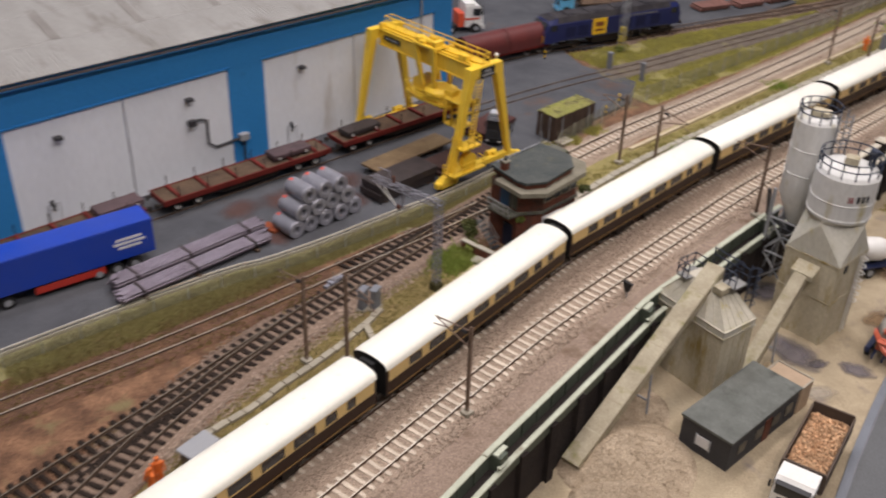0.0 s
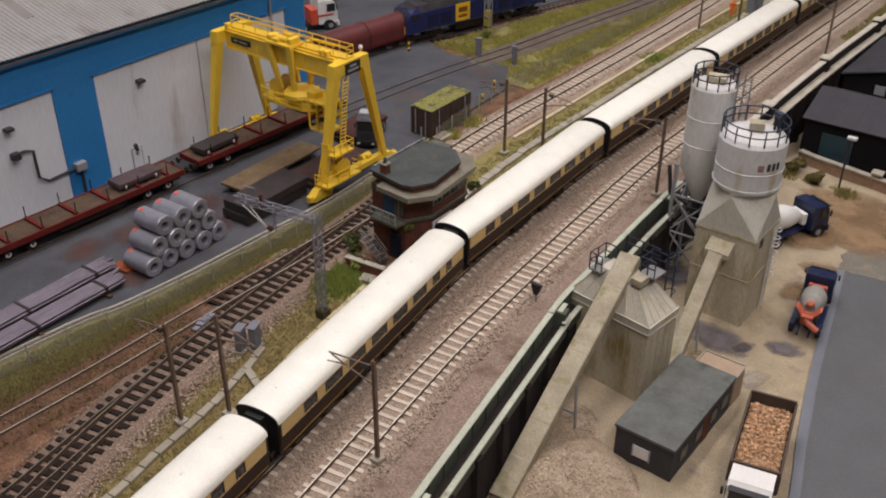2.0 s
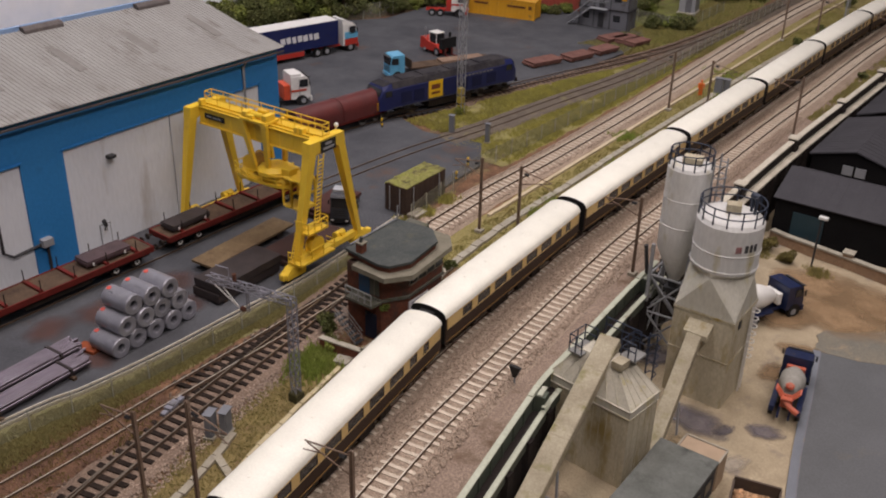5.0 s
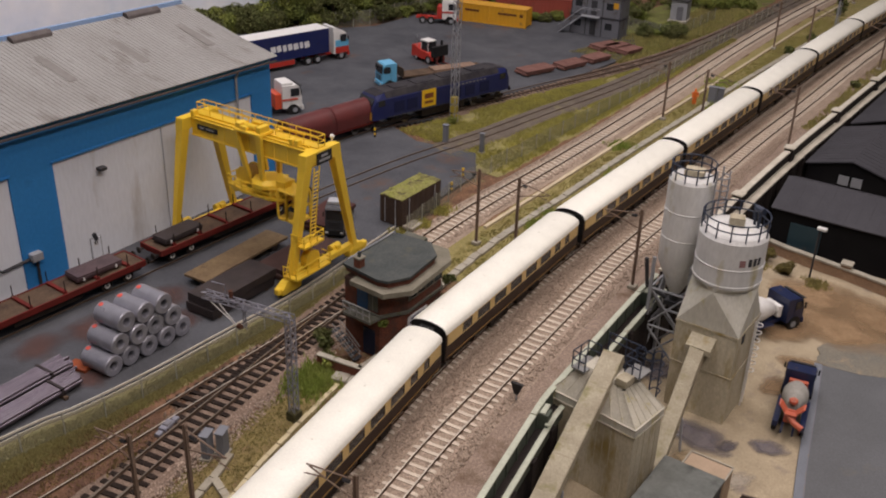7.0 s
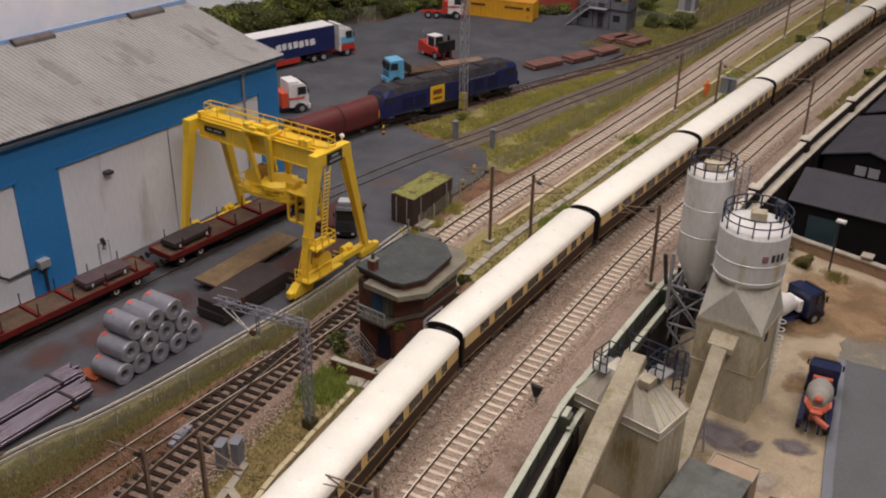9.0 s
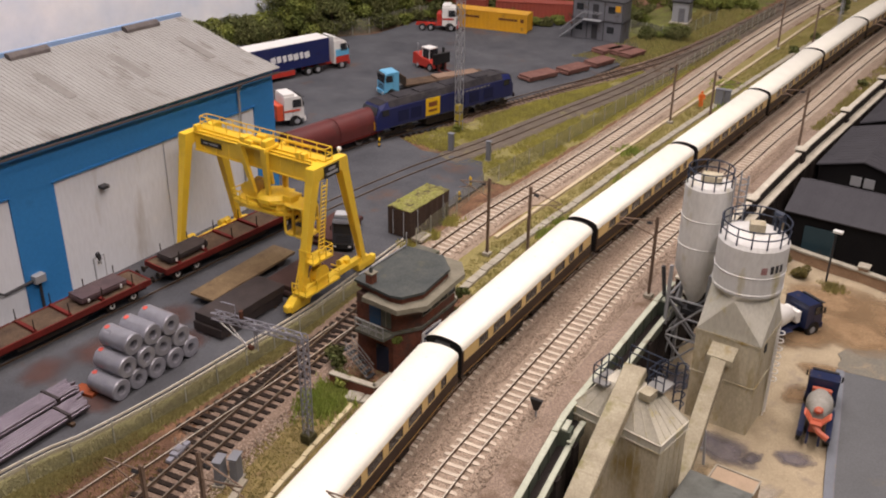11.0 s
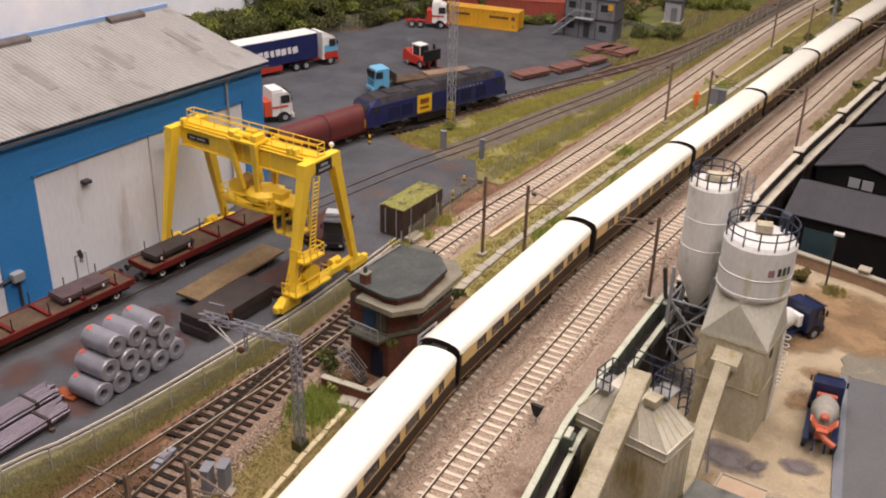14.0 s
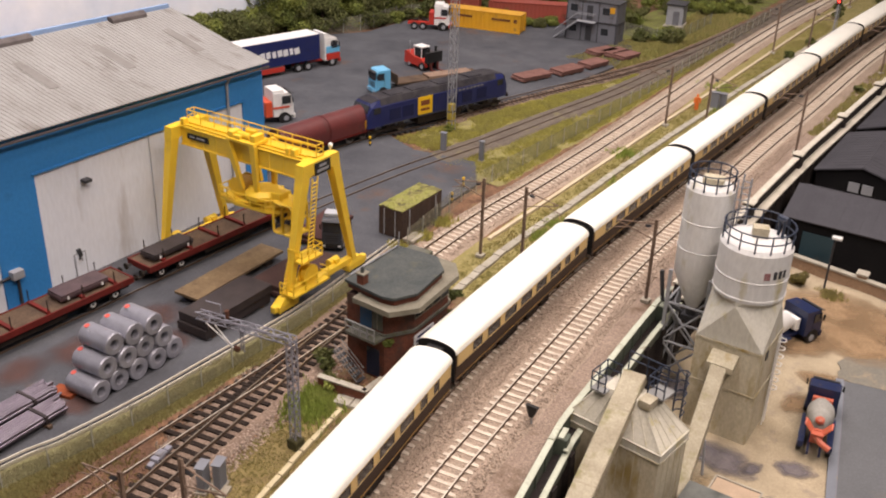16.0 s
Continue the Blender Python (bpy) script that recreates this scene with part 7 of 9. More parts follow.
    bx(bm, h + 0.03, -1.0, 6.3, 0.06, 0.4, 0.6)
    part("hatch", bm, M["dark_grey"], tower)
    # chute hood where the second conveyor enters
    bm = B()
    rings(bm, [[(-0.95, -h - 0.9, 5.35), (0.75, -h - 0.9, 5.35), (0.75, -h, 5.5), (-0.95, -h, 5.5)], [(-0.95, -h - 0.9, 5.75), (0.75, -h - 0.9, 5.75), (0.75, -h, 6.3), (-0.95, -h, 6.3)]])
    part("chute_hood", bm, M["silo_conc"], g)
    return g


build_big_silo()


def build_small_silo():
    g = thing("cement_silo", "slim grey cement silo on a steel frame", "silo", 16.75, 0.0, LOW)
    R, top, bot = 1.55, 15.2, 8.9
    bm = B()
    lathe(bm, [(0.0, bot - 2.6), (0.4, bot - 2.6), (R, bot), (R, bot + 1.9), (R + 0.04, bot + 1.95), (R, bot + 2.0), (R, bot + 3.9), (R + 0.04, bot + 3.95), (R, bot + 4.0), (R, top - 0.2), (R - 0.15, top), (0, top + 0.2)], 40)
    part("drum", bm, M["silo"], g, "", True)
    ring_rail(g, 0, 0, top, R - 0.08, 1.0, 12)
    bm = B()
    bx(bm, 0.1, 0.0, top + 0.35, 1.3, 1.0, 0.4, rz=10, bev=0.04)
    part("hatch", bm, M["silo_conc"], g, "dusty green-grey hatch")
    bm = B()
    for x, y in ((R + 0.25, -0.6), (R + 0.25, 0.6), (R + 0.9, 0)):
        tube(bm, [(x, y, bot - 0.5), (x, y, top + 1.0)], 0.06, 5)
    for k in range(9):
        z = bot + k * 0.85
        tube(bm, [(R + 0.25, -0.6, z), (R + 0.75, -0.5, z), (R + 0.95, 0, z), (R + 0.75, 0.5, z), (R + 0.25, 0.6, z)], 0.05, 5)
    part("cage_ladder", bm, M["lattice"], g)
    q = 1.35
    for x in (-q, q):
        for y in (-q, q):
            bm = B()
            bx(bm, x, y, bot / 2, 0.22, 0.22, bot + 0.6)
            part("leg", bm, M["lattice"], g)
    for z0, z1 in ((1.0, 3.8), (3.8, 6.8)):
        for a, b in (((-q, -q), (q, -q)), ((q, -q), (q, q)), ((q, q), (-q, q)), ((-q, q), (-q, -q))):
            bm = B()
            tube(bm, [(*a, z0), (*b, z1)], 0.08, 5)
            tube(bm, [(*b, z0), (*a, z1)], 0.08, 5)
            tube(bm, [(*a, z1), (*b, z1)], 0.09, 5)
            part("brace", bm, M["lattice"], g)
    bm = B()
    cyl(bm, (0, 0, bot - 2.6), (0, 0, bot - 3.9), 0.4, 0.3, n=12)
    bx(bm, 0, 0, bot - 3.4, 1.1, 1.1, 0.4, bev=0.05)
    tube(bm, [(-0.4, 0, bot - 3.4), (-2.0, -0.3, bot - 2.6), (-2.3, -0.3, bot - 0.5)], 0.16, 8)
    part("outlet", bm, M["dark_grey"], g)
    return g


build_small_silo()


M["hopper_roof"] = mat("pale_hopper_roof", (0.56, 0.53, 0.45), (0.46, 0.43, 0.34), 0.7, size=1.0, fine=0.12, bump=0.15, spread=0.08, stain=(0.42, 0.36, 0.17), stain_size=1.0, stain_cut=0.57)


def build_hopper():
    g = thing("aggregate_hopper", "oblong dusty concrete hopper with a ribbed hipped roof", "hopper", 18.25, -14.05, LOW, -8)
    hx, hy, top = 2.95, 1.55, 5.85
    eave = ((-hx, -hy), (hx, -hy), (hx, hy), (-hx, hy))
    bm = B()
    rings(bm, [[(x, y, z) for x, y in eave] for z in (-0.1, top - 0.55)])
    body = part("body", bm, M["silo_conc"], g)
    bm = B()
    rings(bm, [[(x * 1.015, y * 1.03, z) for x, y in eave] for z in (top - 0.55, top)])
    band = part("eaves_band", bm, M["silo_fold"], g, "pale grey deep eaves band")
    for z in (top - 0.58, top - 0.04):
        bm = B()
        for s_ in (-1, 1):
            bx(bm, 0, s_ * (hy + 0.07), z, 2 * hx + 0.2, 0.06, 0.07)
            bx(bm, s_ * (hx + 0.07), 0, z, 0.06, 2 * hy + 0.2, 0.07)
        part("edge_strip", bm, M["hopper_roof"], band, "pale edge strip")
    # faint upright ribs on the walls
    for s_ in (-1, 1):
        bm = B()
        bx(bm, 0, 0, (top - 0.7) / 2, 0.04, 0.02, top - 0.75)
        rib = part("rib", bm, M["silo_conc"], body, at=P(-hx + 0.4, s_ * (hy + 0.01), 0))
        for x in np.arange(-hx + 0.9, hx - 0.2, 0.5):
            again(rib, body, P(x, s_ * (hy + 0.01), 0))
        for y in (-1.0, -0.35, 0.35, 1.0):
            again(rib, body, P(s_ * (hx + 0.01), y, 0, 90))
    # hipped roof of separate pale sheets with raised ribs between them
    zt = top + 1.9
    tx0, tx1, ty0, ty1 = -1.5, 1.0, -0.55, 0.75
    crown = ((tx0, ty0), (tx1, ty0), (tx1, ty1), (tx0, ty1))
    roof = B()
    rings(roof, [[(x, y, top) for x, y in eave], [(x, y, zt) for x, y in crown]])
    r_ob = part("roof", roof, M["hopper_roof"], g, "pale hipped roof of ribbed sheets")
    for k in range(4):
        a0, a1, b0, b1 = eave[k], eave[(k + 1) % 4], crown[k], crown[(k + 1) % 4]
        n = 7 if k % 2 == 0 else 5
        for i in range(n):
            u = i / n
            bm = B()
            low = Vector((a0[0] + (a1[0] - a0[0]) * u, a0[1] + (a1[1] - a0[1]) * u, top + 0.02))
            high = Vector((b0[0] + (b1[0] - b0[0]) * u, b0[1] + (b1[1] - b0[1]) * u, zt + 0.02))
            tube(bm, [low, high], 0.045, 4)
            part("roof_rib", bm, M["hopper_roof"], r_ob)
    bm = B()
    bx(bm, 1.2, -0.35, zt + 0.1, 0.75, 0.9, 0.5, bev=0.05)
    part("head_box", bm, M["conveyor"], g, "small cream head box")
    part("platform", bx(B(), -1.55, -0.3, zt - 0.1, 0.95, 1.7, 0.1), M["dull_rail"], g, "grey grating platform")
    plat = part("platform", bx(B(), 1.35, 0.75, zt + 0.25, 1.1, 1.3, 0.1), M["dull_rail"], g, "grey grating platform")
    for x0, x1, y0, y1, z in ((-2.0, -1.1, -1.1, 0.5, zt - 0.05), (0.85, 1.85, 0.15, 1.4, zt + 0.3)):
        posts = [(x0, y0), (x1, y0), (x1, y1), (x0, y1), ((x0 + x1) / 2, y0), (x0, (y0 + y1) / 2)]
        bm = B()
        for zz in (z + 0.55, z + 1.1):
            tube(bm, [(x1, y0, zz), (x0, y0, zz), (x0, y1, zz), (x1, y1, zz)], 0.045, 5)
        pr = part("platform_rail", bm, M["rail_navy"], plat, "thin dark blue handrail")
        for q in posts:
            bm = B()
            tube(bm, [(*q, z), (*q, z + 1.1)], 0.045, 5)
            part("rail_post", bm, M["rail_navy"], pr)
    # long handrail across the back of the conveyor head, hooped ladder behind it
    bm = B()
    for zz in (zt + 1.0, zt + 1.5):
        tube(bm, [(-1.2, 1.5, zz), (1.3, 1.5, zz)], 0.045, 5)
    for x in (-1.2, 0.0, 1.3):
        tube(bm, [(x, 1.5, zt - 0.4), (x, 1.5, zt + 1.5)], 0.045, 5)
    part("head_rail", bm, M["rail_navy"], plat, "thin dark blue handrail")
    bm = B()
    for x in (1.75, 2.25):
        tube(bm, [(x, 1.75, 0.1), (x, 1.75, zt + 1.5)], 0.05, 5)
    lad = part("ladder", bm, M["rail_navy"], g, "dark blue hooped ladder")
    for k in range(5):
        z = zt - 1.4 + k * 0.65
        bm = B()
        tube(bm, [(1.7, 1.75, z), (1.75, 2.2, z), (2.0, 2.35, z), (2.25, 2.2, z), (2.3, 1.75, z)], 0.045, 5)
        part("hoop", bm, M["rail_navy"], lad)
    return g


build_hopper()


def conveyor(name_label, a, b, w, h, supports):
    g = thing("conveyor", name_label, "conveyor", 0, 0, 0)
    a, b = Vector(a), Vector(b)
    d = (b - a).normalized()
    u = d.cross(Vector((0, 0, 1))).normalized()
    v = u.cross(d)
    bm = B()
    prof = ((-w / 2, -h / 2), (w / 2, -h / 2), (w / 2, h * 0.44), (w * 0.46, h / 2), (-w * 0.46, h / 2), (-w / 2, h * 0.44))
    rings(bm, [[p + u * x + v * z for x, z in prof] for p in (a, b)])
    tr = part("casing", bm, M["conveyor"], g)
    n = int((b - a).length / 2.4)
    for k in range(n + 1):
        p = a + (b - a) * k / n
        bm = B()
        rings(bm, [[p + d * o + u * x * 1.012 + v * (z * 1.015) for x, z in prof] for o in (-0.05, 0.05)])
        part("joint_band", bm, M["conveyor"], tr)
    for s, foot in supports:
        p = a + (b - a) * s
        bm = B()
        for sg in (-1, 1):
            q = p + u * sg * w * 0.5
            tube(bm, [q - v * h * 0.4, (q.x + u.x * sg * 0.25, q.y + u.y * sg * 0.25, LOW)], 0.09, 6)
        bb = (p.z - LOW) * 0.45
        tube(bm, [(p.x - u.x * w * 0.55, p.y - u.y * w * 0.55, LOW + bb), (p.x + u.x * w * 0.55, p.y + u.y * w * 0.55, LOW + bb)], 0.08, 6)
        part("support", bm, M["lattice"], g, "grey steel trestle")
    return g


conveyor("long dusty enclosed conveyor rising to the hopper", (18.85, -28.3, LOW + 0.6), (18.0, -13.2, 3.25), 1.3, 0.75, ((0.14, 0), (0.47, 0)))
conveyor("short dusty enclosed conveyor rising to the silo", (21.2, -12.4, LOW + 0.5), (20.5, -4.8, 0.55), 1.0, 0.8, ((0.45, 0),))


def build_office():
    g = thing("site_office", "low dark site office with a flat grey-green roof", "hut", 23.75, -17.0, LOW, -1)
    hw, hl = 1.85, 4.1
    body = mat("dark_boarding", (0.055, 0.055, 0.06), (0.07, 0.068, 0.07), 0.8, size=1)
    bm = B()
    bx(bm, 0, 0, 1.15, 2 * hw - 0.1, 2 * hl - 0.1, 2.3)
    part("body", bm, body, g)
    bm = B()
    bx(bm, 0, 0, 2.38, 2 * hw + 0.1, 2 * hl + 0.1, 0.2, bev=0.03)
    part("roof", bm, mat("grey_green_felt", (0.15, 0.157, 0.147), (0.105, 0.112, 0.102), 0.75, size=1.2, fine=0.15, spread=0.09, stain=(0.07, 0.075, 0.068), stain_size=1.6, stain_cut=0.56), g, "flat grey-green felt roof")
    bm = B()
    bx(bm, -0.1, -hl + 0.02, 1.15, 1.0, 0.08, 0.75)
    w_ob = part("window", bm, M["sign_white"], g, "pale window")
    bm = B()
    for x in (-0.62, 0.42):
        bx(bm, x, -hl + 0.0, 1.15, 0.08, 0.1, 0.85)
    part("frame", bm, M["lattice"], w_ob)
    bm = B()
    for y in (-2.6, -0.6, 1.4, 3.0):
        bx(bm, hw - 0.04, y, 1.2, 0.06, 0.9, 0.8)
    part("window", bm, M["glass"], g)
    bm = B()
    bx(bm, hw - 0.03, 0.4, 0.95, 0.07, 0.8, 1.8)
    part("door", bm, M["brick"], g)
    # pale tank plinth behind it
    bm = B()
    bx(bm, 0.5, hl + 0.9, 1.1, 2.7, 1.5, 2.2, bev=0.03)
    part("annex", bm, mat("pink_concrete", (0.42, 0.31, 0.22), (0.36, 0.27, 0.19), 0.85, size=1), g, "pale pinkish flat annex")
    bm = B()
    for s in (-1, 1):
        bx(bm, 0.5 + s * 1.34, hl + 0.9, 2.24, 0.1, 1.6, 0.1)
    bx(bm, 0.5, hl + 1.66, 2.24, 2.7, 0.1, 0.1)
    part("annex_edge", bm, M["concrete"], g)


build_office()


def heap(x, y, r, h, material, label, seed):
    bm = B()
    n = 34
    g = bmesh.ops.create_grid(bm, x_segments=n, y_segments=n, size=r)
    for v in bm.verts:
        d = v.co.xy.length / r
        z = h * max(0, 1 - d) ** 0.9
        z += (0.22 * noise.noise(Vector((v.co.x, v.co.y, seed)) * 0.9) + 0.08 * noise.noise(Vector((v.co.x, v.co.y, seed)) * 3.0)) * (1 if d < 0.9 else 0.2)
        v.co.z = max(z, -0.05) if d < 1 else -0.25
    tagged(part("aggregate_heap", bm, material, None, "", True, P(x, y, LOW)), label, "heap", "", "stuff")
    rs = np.random.RandomState(seed)
    k = 6000
    a, d = rs.uniform(0, 6.283, k), np.sqrt(rs.uniform(0, 1, k)) * 0.98
    c = np.stack([x + d * r * np.cos(a), y + d * r * np.sin(a), LOW + h * np.maximum(0, 1 - d) ** 0.9 + np.array([0.22 * noise.noise(Vector((dd * r * math.cos(aa), dd * r * math.sin(aa), seed)) * 0.9) for aa, dd in zip(a, d)])], 1)
    octa = np.array([(1, 0, 0), (0, 1, 0), (-1, 0, 0), (0, -1, 0), (0, 0, 0.9), (0, 0, -0.9)], float)
    v = octa[None] * (rs.uniform(0.025, 0.065, k)[:, None, None] * rs.uniform(0.6, 1.4, (k, 6, 1))) + c[:, None]
    tri = np.array([(0, 1, 4), (1, 2, 4), (2, 3, 4), (3, 0, 4), (1, 0, 5), (2, 1, 5), (3, 2, 5), (0, 3, 5)])
    tagged(from_arrays("crushed_stone", v.reshape(-1, 3), (tri[None] + 6 * np.arange(k)[:, None, None]).reshape(-1, 3), M["gravel"]), "loose crushed stones on the pale heap", "stones", "", "stuff")


heap(20.6, -25.0, 4.6, 2.1, M["gravel"], "pale heap of crushed stone in the cement yard", 3)
heap(24.0, -28.5, 4.2, 1.8, M["gravel"], "pale heap of crushed stone in the cement yard", 8)
heap(17.9, -21.0, 2.8, 1.3, M["gravel"], "low heap of pale stone against the wall", 5)


def build_dark_shed(x, y, rz, w, l, h, rise, label, vents=0, door=None):
    g = thing("timber_shed", label, "shed", x, y, LOW, rz)
    bm = B()
    rings(bm, [[(-w / 2, yy, -0.1), (w / 2, yy, -0.1), (w / 2, yy, h), (0, yy, h + rise), (-w / 2, yy, h)] for yy in (-l / 2, l / 2)])
    part("wall", bm, M["shed_black"], g)
    slope = math.hypot(w / 2 + 0.3, rise * (w / 2 + 0.3) / (w / 2))
    ang = math.degrees(math.atan2(rise, w / 2))
    for s in (-1, 1):
        bm = B()
        bx(bm, s * (w / 4 + 0.12), 0, h + rise / 2 + 0.02, slope, l + 0.5, 0.14, ry=s * ang)
        r_ob = part("roof", bm, M["shed_slate"], g, "dark grey sheet roof")
        for yy in np.arange(-l / 2, l / 2, 0.9):
            bm = B()
            bx(bm, s * (w / 4 + 0.12), yy, h + rise / 2 + 0.1, slope, 0.05, 0.02, ry=s * ang)
            part("roof_rib", bm, M["shed_slate"], r_ob)
    if vents:
        for k in range(vents):
            bm = B()
            bx(bm, -0.5 + 1.25 * k, -l / 2 - 0.06, h - 0.95, 1.0, 0.1, 0.95)
            part("window", bm, M["lattice"], g, "pale barred window")
    if door is not None:
        bm = B()
        bx(bm, -w / 2 - 0.05, door, 1.5, 0.1, 2.8, 3.0)
        part("door", bm, M["teal"], g, "dark blue-green sliding door")
    return g


build_dark_shed(24.7, 28.6, 90, 8.4, 16.0, 4.05, 1.5, "black boarded shed with a dark grey roof beside the brick wall", door=4.9)
build_dark_shed(20.5, 43.0, -1, 8.2, 13.0, 4.4, 1.1, "black boarded shed with a low gable and two pale windows", vents=2)
build_dark_shed(22.0, 59.6, -2, 9.6, 16.0, 4.4, 1.6, "far black boarded shed with a dark roof")


def build_yard_wall():
    root = thing("yard_wall", "low pale brick wall with piers along the end of the cement yard", "wall", kind="structure")
    line = smooth_line([(17.0, 23.7), (18.6, 23.2), (22, 22.6), (27, 21.6), (34, 19.9), (48, 16.5)], 1.0)
    bm = B()
    sweep(bm, line, [(-0.2, LOW - 0.2), (0.2, LOW - 0.2), (0.2, LOW + 1.0), (-0.2, LOW + 1.0)])
    part("wall", bm, M["pale_brick"], root)
    bm = B()
    sweep(bm, line, [(-0.3, LOW + 1.0), (0.3, LOW + 1.0), (0.3, LOW + 1.16), (-0.3, LOW + 1.16)])
    part("coping", bm, M["concrete"], root, "pale stone coping")
    for x, y in ((24.2, 22.4), (31.0, 20.7), (38, 18.9)):
        bm = B()
        bx(bm, x, y, LOW + 0.7, 0.8, 0.8, 1.5, bev=0.03)
        part("pier", bm, M["pale_brick"], root)
        bm = B()
        bx(bm, x, y, LOW + 1.5, 1.0, 1.0, 0.16, bev=0.03)
        part("pier_cap", bm, M["concrete"], root)


build_yard_wall()


def build_yard_lamp(x, y):
    g = thing("yard_lamp", "dark lamp post with a boxy pale lamp head", "street lamp", x, y, LOW)
    bm = B()
    tube(bm, [(0, 0, 0), (0, 0, 4.7)], 0.09, 8)
    part("post", bm, M["dark_grey"], g)
    bm = B()
    bx(bm, 0.15, 0, 4.8, 0.8, 0.5, 0.22, bev=0.05)
    part("lamp_head", bm, M["silo"], g, "pale boxy head")


build_yard_lamp(21.7, 20.6)


earth = ((0.37, 0.25, 0.145), (0.28, 0.18, 0.10))
for k, (x, y, r, st, rz) in enumerate(((26.0, 13.5, 4.2, 1.3, 0), (23.0, 17.5, 3.5, 1.2, 20), (28.5, 16.8, 3.8, 1.4, -15), (22.3, 10.5, 2.6, 1.2, 40), (25.2, 6.2, 1.2, 1.8, 10), (24.4, 2.2, 1.1, 1.5, 80))):
    damp_patch(x, y, r, st, rz, 40 + k, LOW + 0.085 + 0.004 * k, "earth_patch", "orange-brown bare earth at the far end of the cement yard", earth, 0.75)
damp_patch(25.6, -9.6, 0.9, 1.6, 60, 51, LOW + 0.075, "dust_patch", "pale spilt cement dust on the yard floor", ((0.50, 0.44, 0.36), (0.42, 0.36, 0.28)), 0.6)
damp_patch(22.6, -9.4, 1.2, 1.3, 20, 52, LOW + 0.079, "dust_patch", "pale spilt cement dust on the yard floor", ((0.45, 0.35, 0.22), (0.38, 0.29, 0.18)), 0.7)
damp_patch(22.0, -6.7, 1.7, 1.5, -10, 3)
damp_patch(26.2, -5.1, 1.0, 1.4, 20, 8)
damp_patch(24.0, -6.6, 0.6, 1.6, 70, 21)
damp_patch(16.6, -1.0, 1.6, 1.2, 60, 12)


# ---- road vehicles ----
M["cab_dark"] = paint("cab_black_blue", (0.05, 0.054, 0.065), 0.4, dirt=(0.06, 0.055, 0.05))
M["cab_silver"] = paint("cab_silver_grey", (0.42, 0.44, 0.47), 0.45, dirt=(0.3, 0.29, 0.28))
M["mark_brown"] = mat("mark_brown", (0.16, 0.06, 0.02), None, 0.6)
M["rust_pink"] = mat("pinkish_rusty_steel", (0.23, 0.115, 0.095), (0.16, 0.08, 0.068), 0.85, size=0.8, fine=0.1, bump=0.3, spread=0.18)
def wheel_pair(parent, y, half=1.05, r=0.5, w=0.32):
    for s in (-1, 1):
        bm = B()
        cyl(bm, (s * half - w / 2, y, r), (s * half + w / 2, y, r), r, n=18)
        t = part("wheel", bm, M["black"], parent)
        bm = B()
        x = s * (half + w / 2 + 0.01)
        cyl(bm, (x - 0.02, y, r), (x + 0.02, y, r), r * 0.55, n=12)
        part("rim", bm, M["lattice"], t)


def cab(parent, y0, colour, h=2.7, l=2.0, w=2.4, low=None, z0=0.75):
    """A lorry cab whose front looks along +y, from y0 to y0 + l."""
    bm = B()
    hw = w / 2
    prof = [(y0, z0), (y0 + l, z0), (y0 + l, z0 + (h - z0) * 0.45), (y0 + l - 0.22, h - 0.25), (y0 + l - 0.5, h), (y0, h + 0.05)]
    rings(bm, [[(x * k, y, z) for y, z in prof] for x, k in ((-hw, 0.97), (-hw + 0.1, 1), (hw - 0.1, 1), (hw, 0.97))])
    c = part("cab", bm, colour, parent)
    bm = B()
    zc = z0 + (h - z0) * 0.70
    bx(bm, 0, y0 + l - 0.06, zc, w * 0.84, 0.06, (h - z0) * 0.40, rx=8)
    part("windscreen", bm, M["glass"], c)
    for s in (-1, 1):
        bm = B()
        bx(bm, s * (hw + 0.0), y0 + l * 0.66, zc, 0.05, l * 0.42, (h - z0) * 0.34)
        part("side_window", bm, M["glass"], c)
        bm = B()
        bx(bm, s * (hw + 0.18), y0 + l - 0.15, zc, 0.14, 0.1, 0.5)
        part("mirror", bm, M["black"], c)
    bm = B()
    bx(bm, 0, y0 + l - 0.02, h - 0.16, w * 0.88, 0.34, 0.06, rx=-14)
    part("sun_visor", bm, M["dark_grey"], c)
    for j in range(3):
        bm = B()
        bx(bm, 0, y0 + l + 0.015, z0 + (h - z0) * (0.18 + 0.09 * j), w * 0.62, 0.04, 0.1)
        part("grille_bar", bm, M["dark_grey"], c)
    for s in (-1, 1):
        bm = B()
        cyl(bm, (s * (hw - 0.06), y0 + l * 0.52, z0 - 0.2), (s * (hw + 0.012), y0 + l * 0.52, z0 - 0.2), 0.62, n=18)
        part("wheel_arch", bm, M["black"], c)
        bm = B()
        bx(bm, s * (hw + 0.005), y0 + l * 0.42, z0 + (h - z0) * 0.45, 0.012, 0.03, (h - z0) * 0.8)
        part("door_seam", bm, M["dark_grey"], c)
    bm = B()
    bx(bm, 0, y0 + l + 0.05, z0 - 0.1, w, 0.25, 0.5, bev=0.04)
    part("bumper", bm, low or colour, c)
    for s in (-1, 1):
        bm = B()
        bx(bm, s * hw * 0.75, y0 + l + 0.19, z0 - 0.05, 0.36, 0.04, 0.18)
        part("headlight", bm, M["sign_white"], c)
    return c


def chassis(parent, y0, y1, material=None):
    bm = B()
    for s in (-0.42, 0.42):
        bx(bm, s, (y0 + y1) / 2, 0.75, 0.16, y1 - y0, 0.28)
    bx(bm, 0, (y0 + y1) / 2, 0.72, 0.8, (y1 - y0) * 0.5, 0.2)
    part("chassis", bm, material or M["dark_grey"], parent)


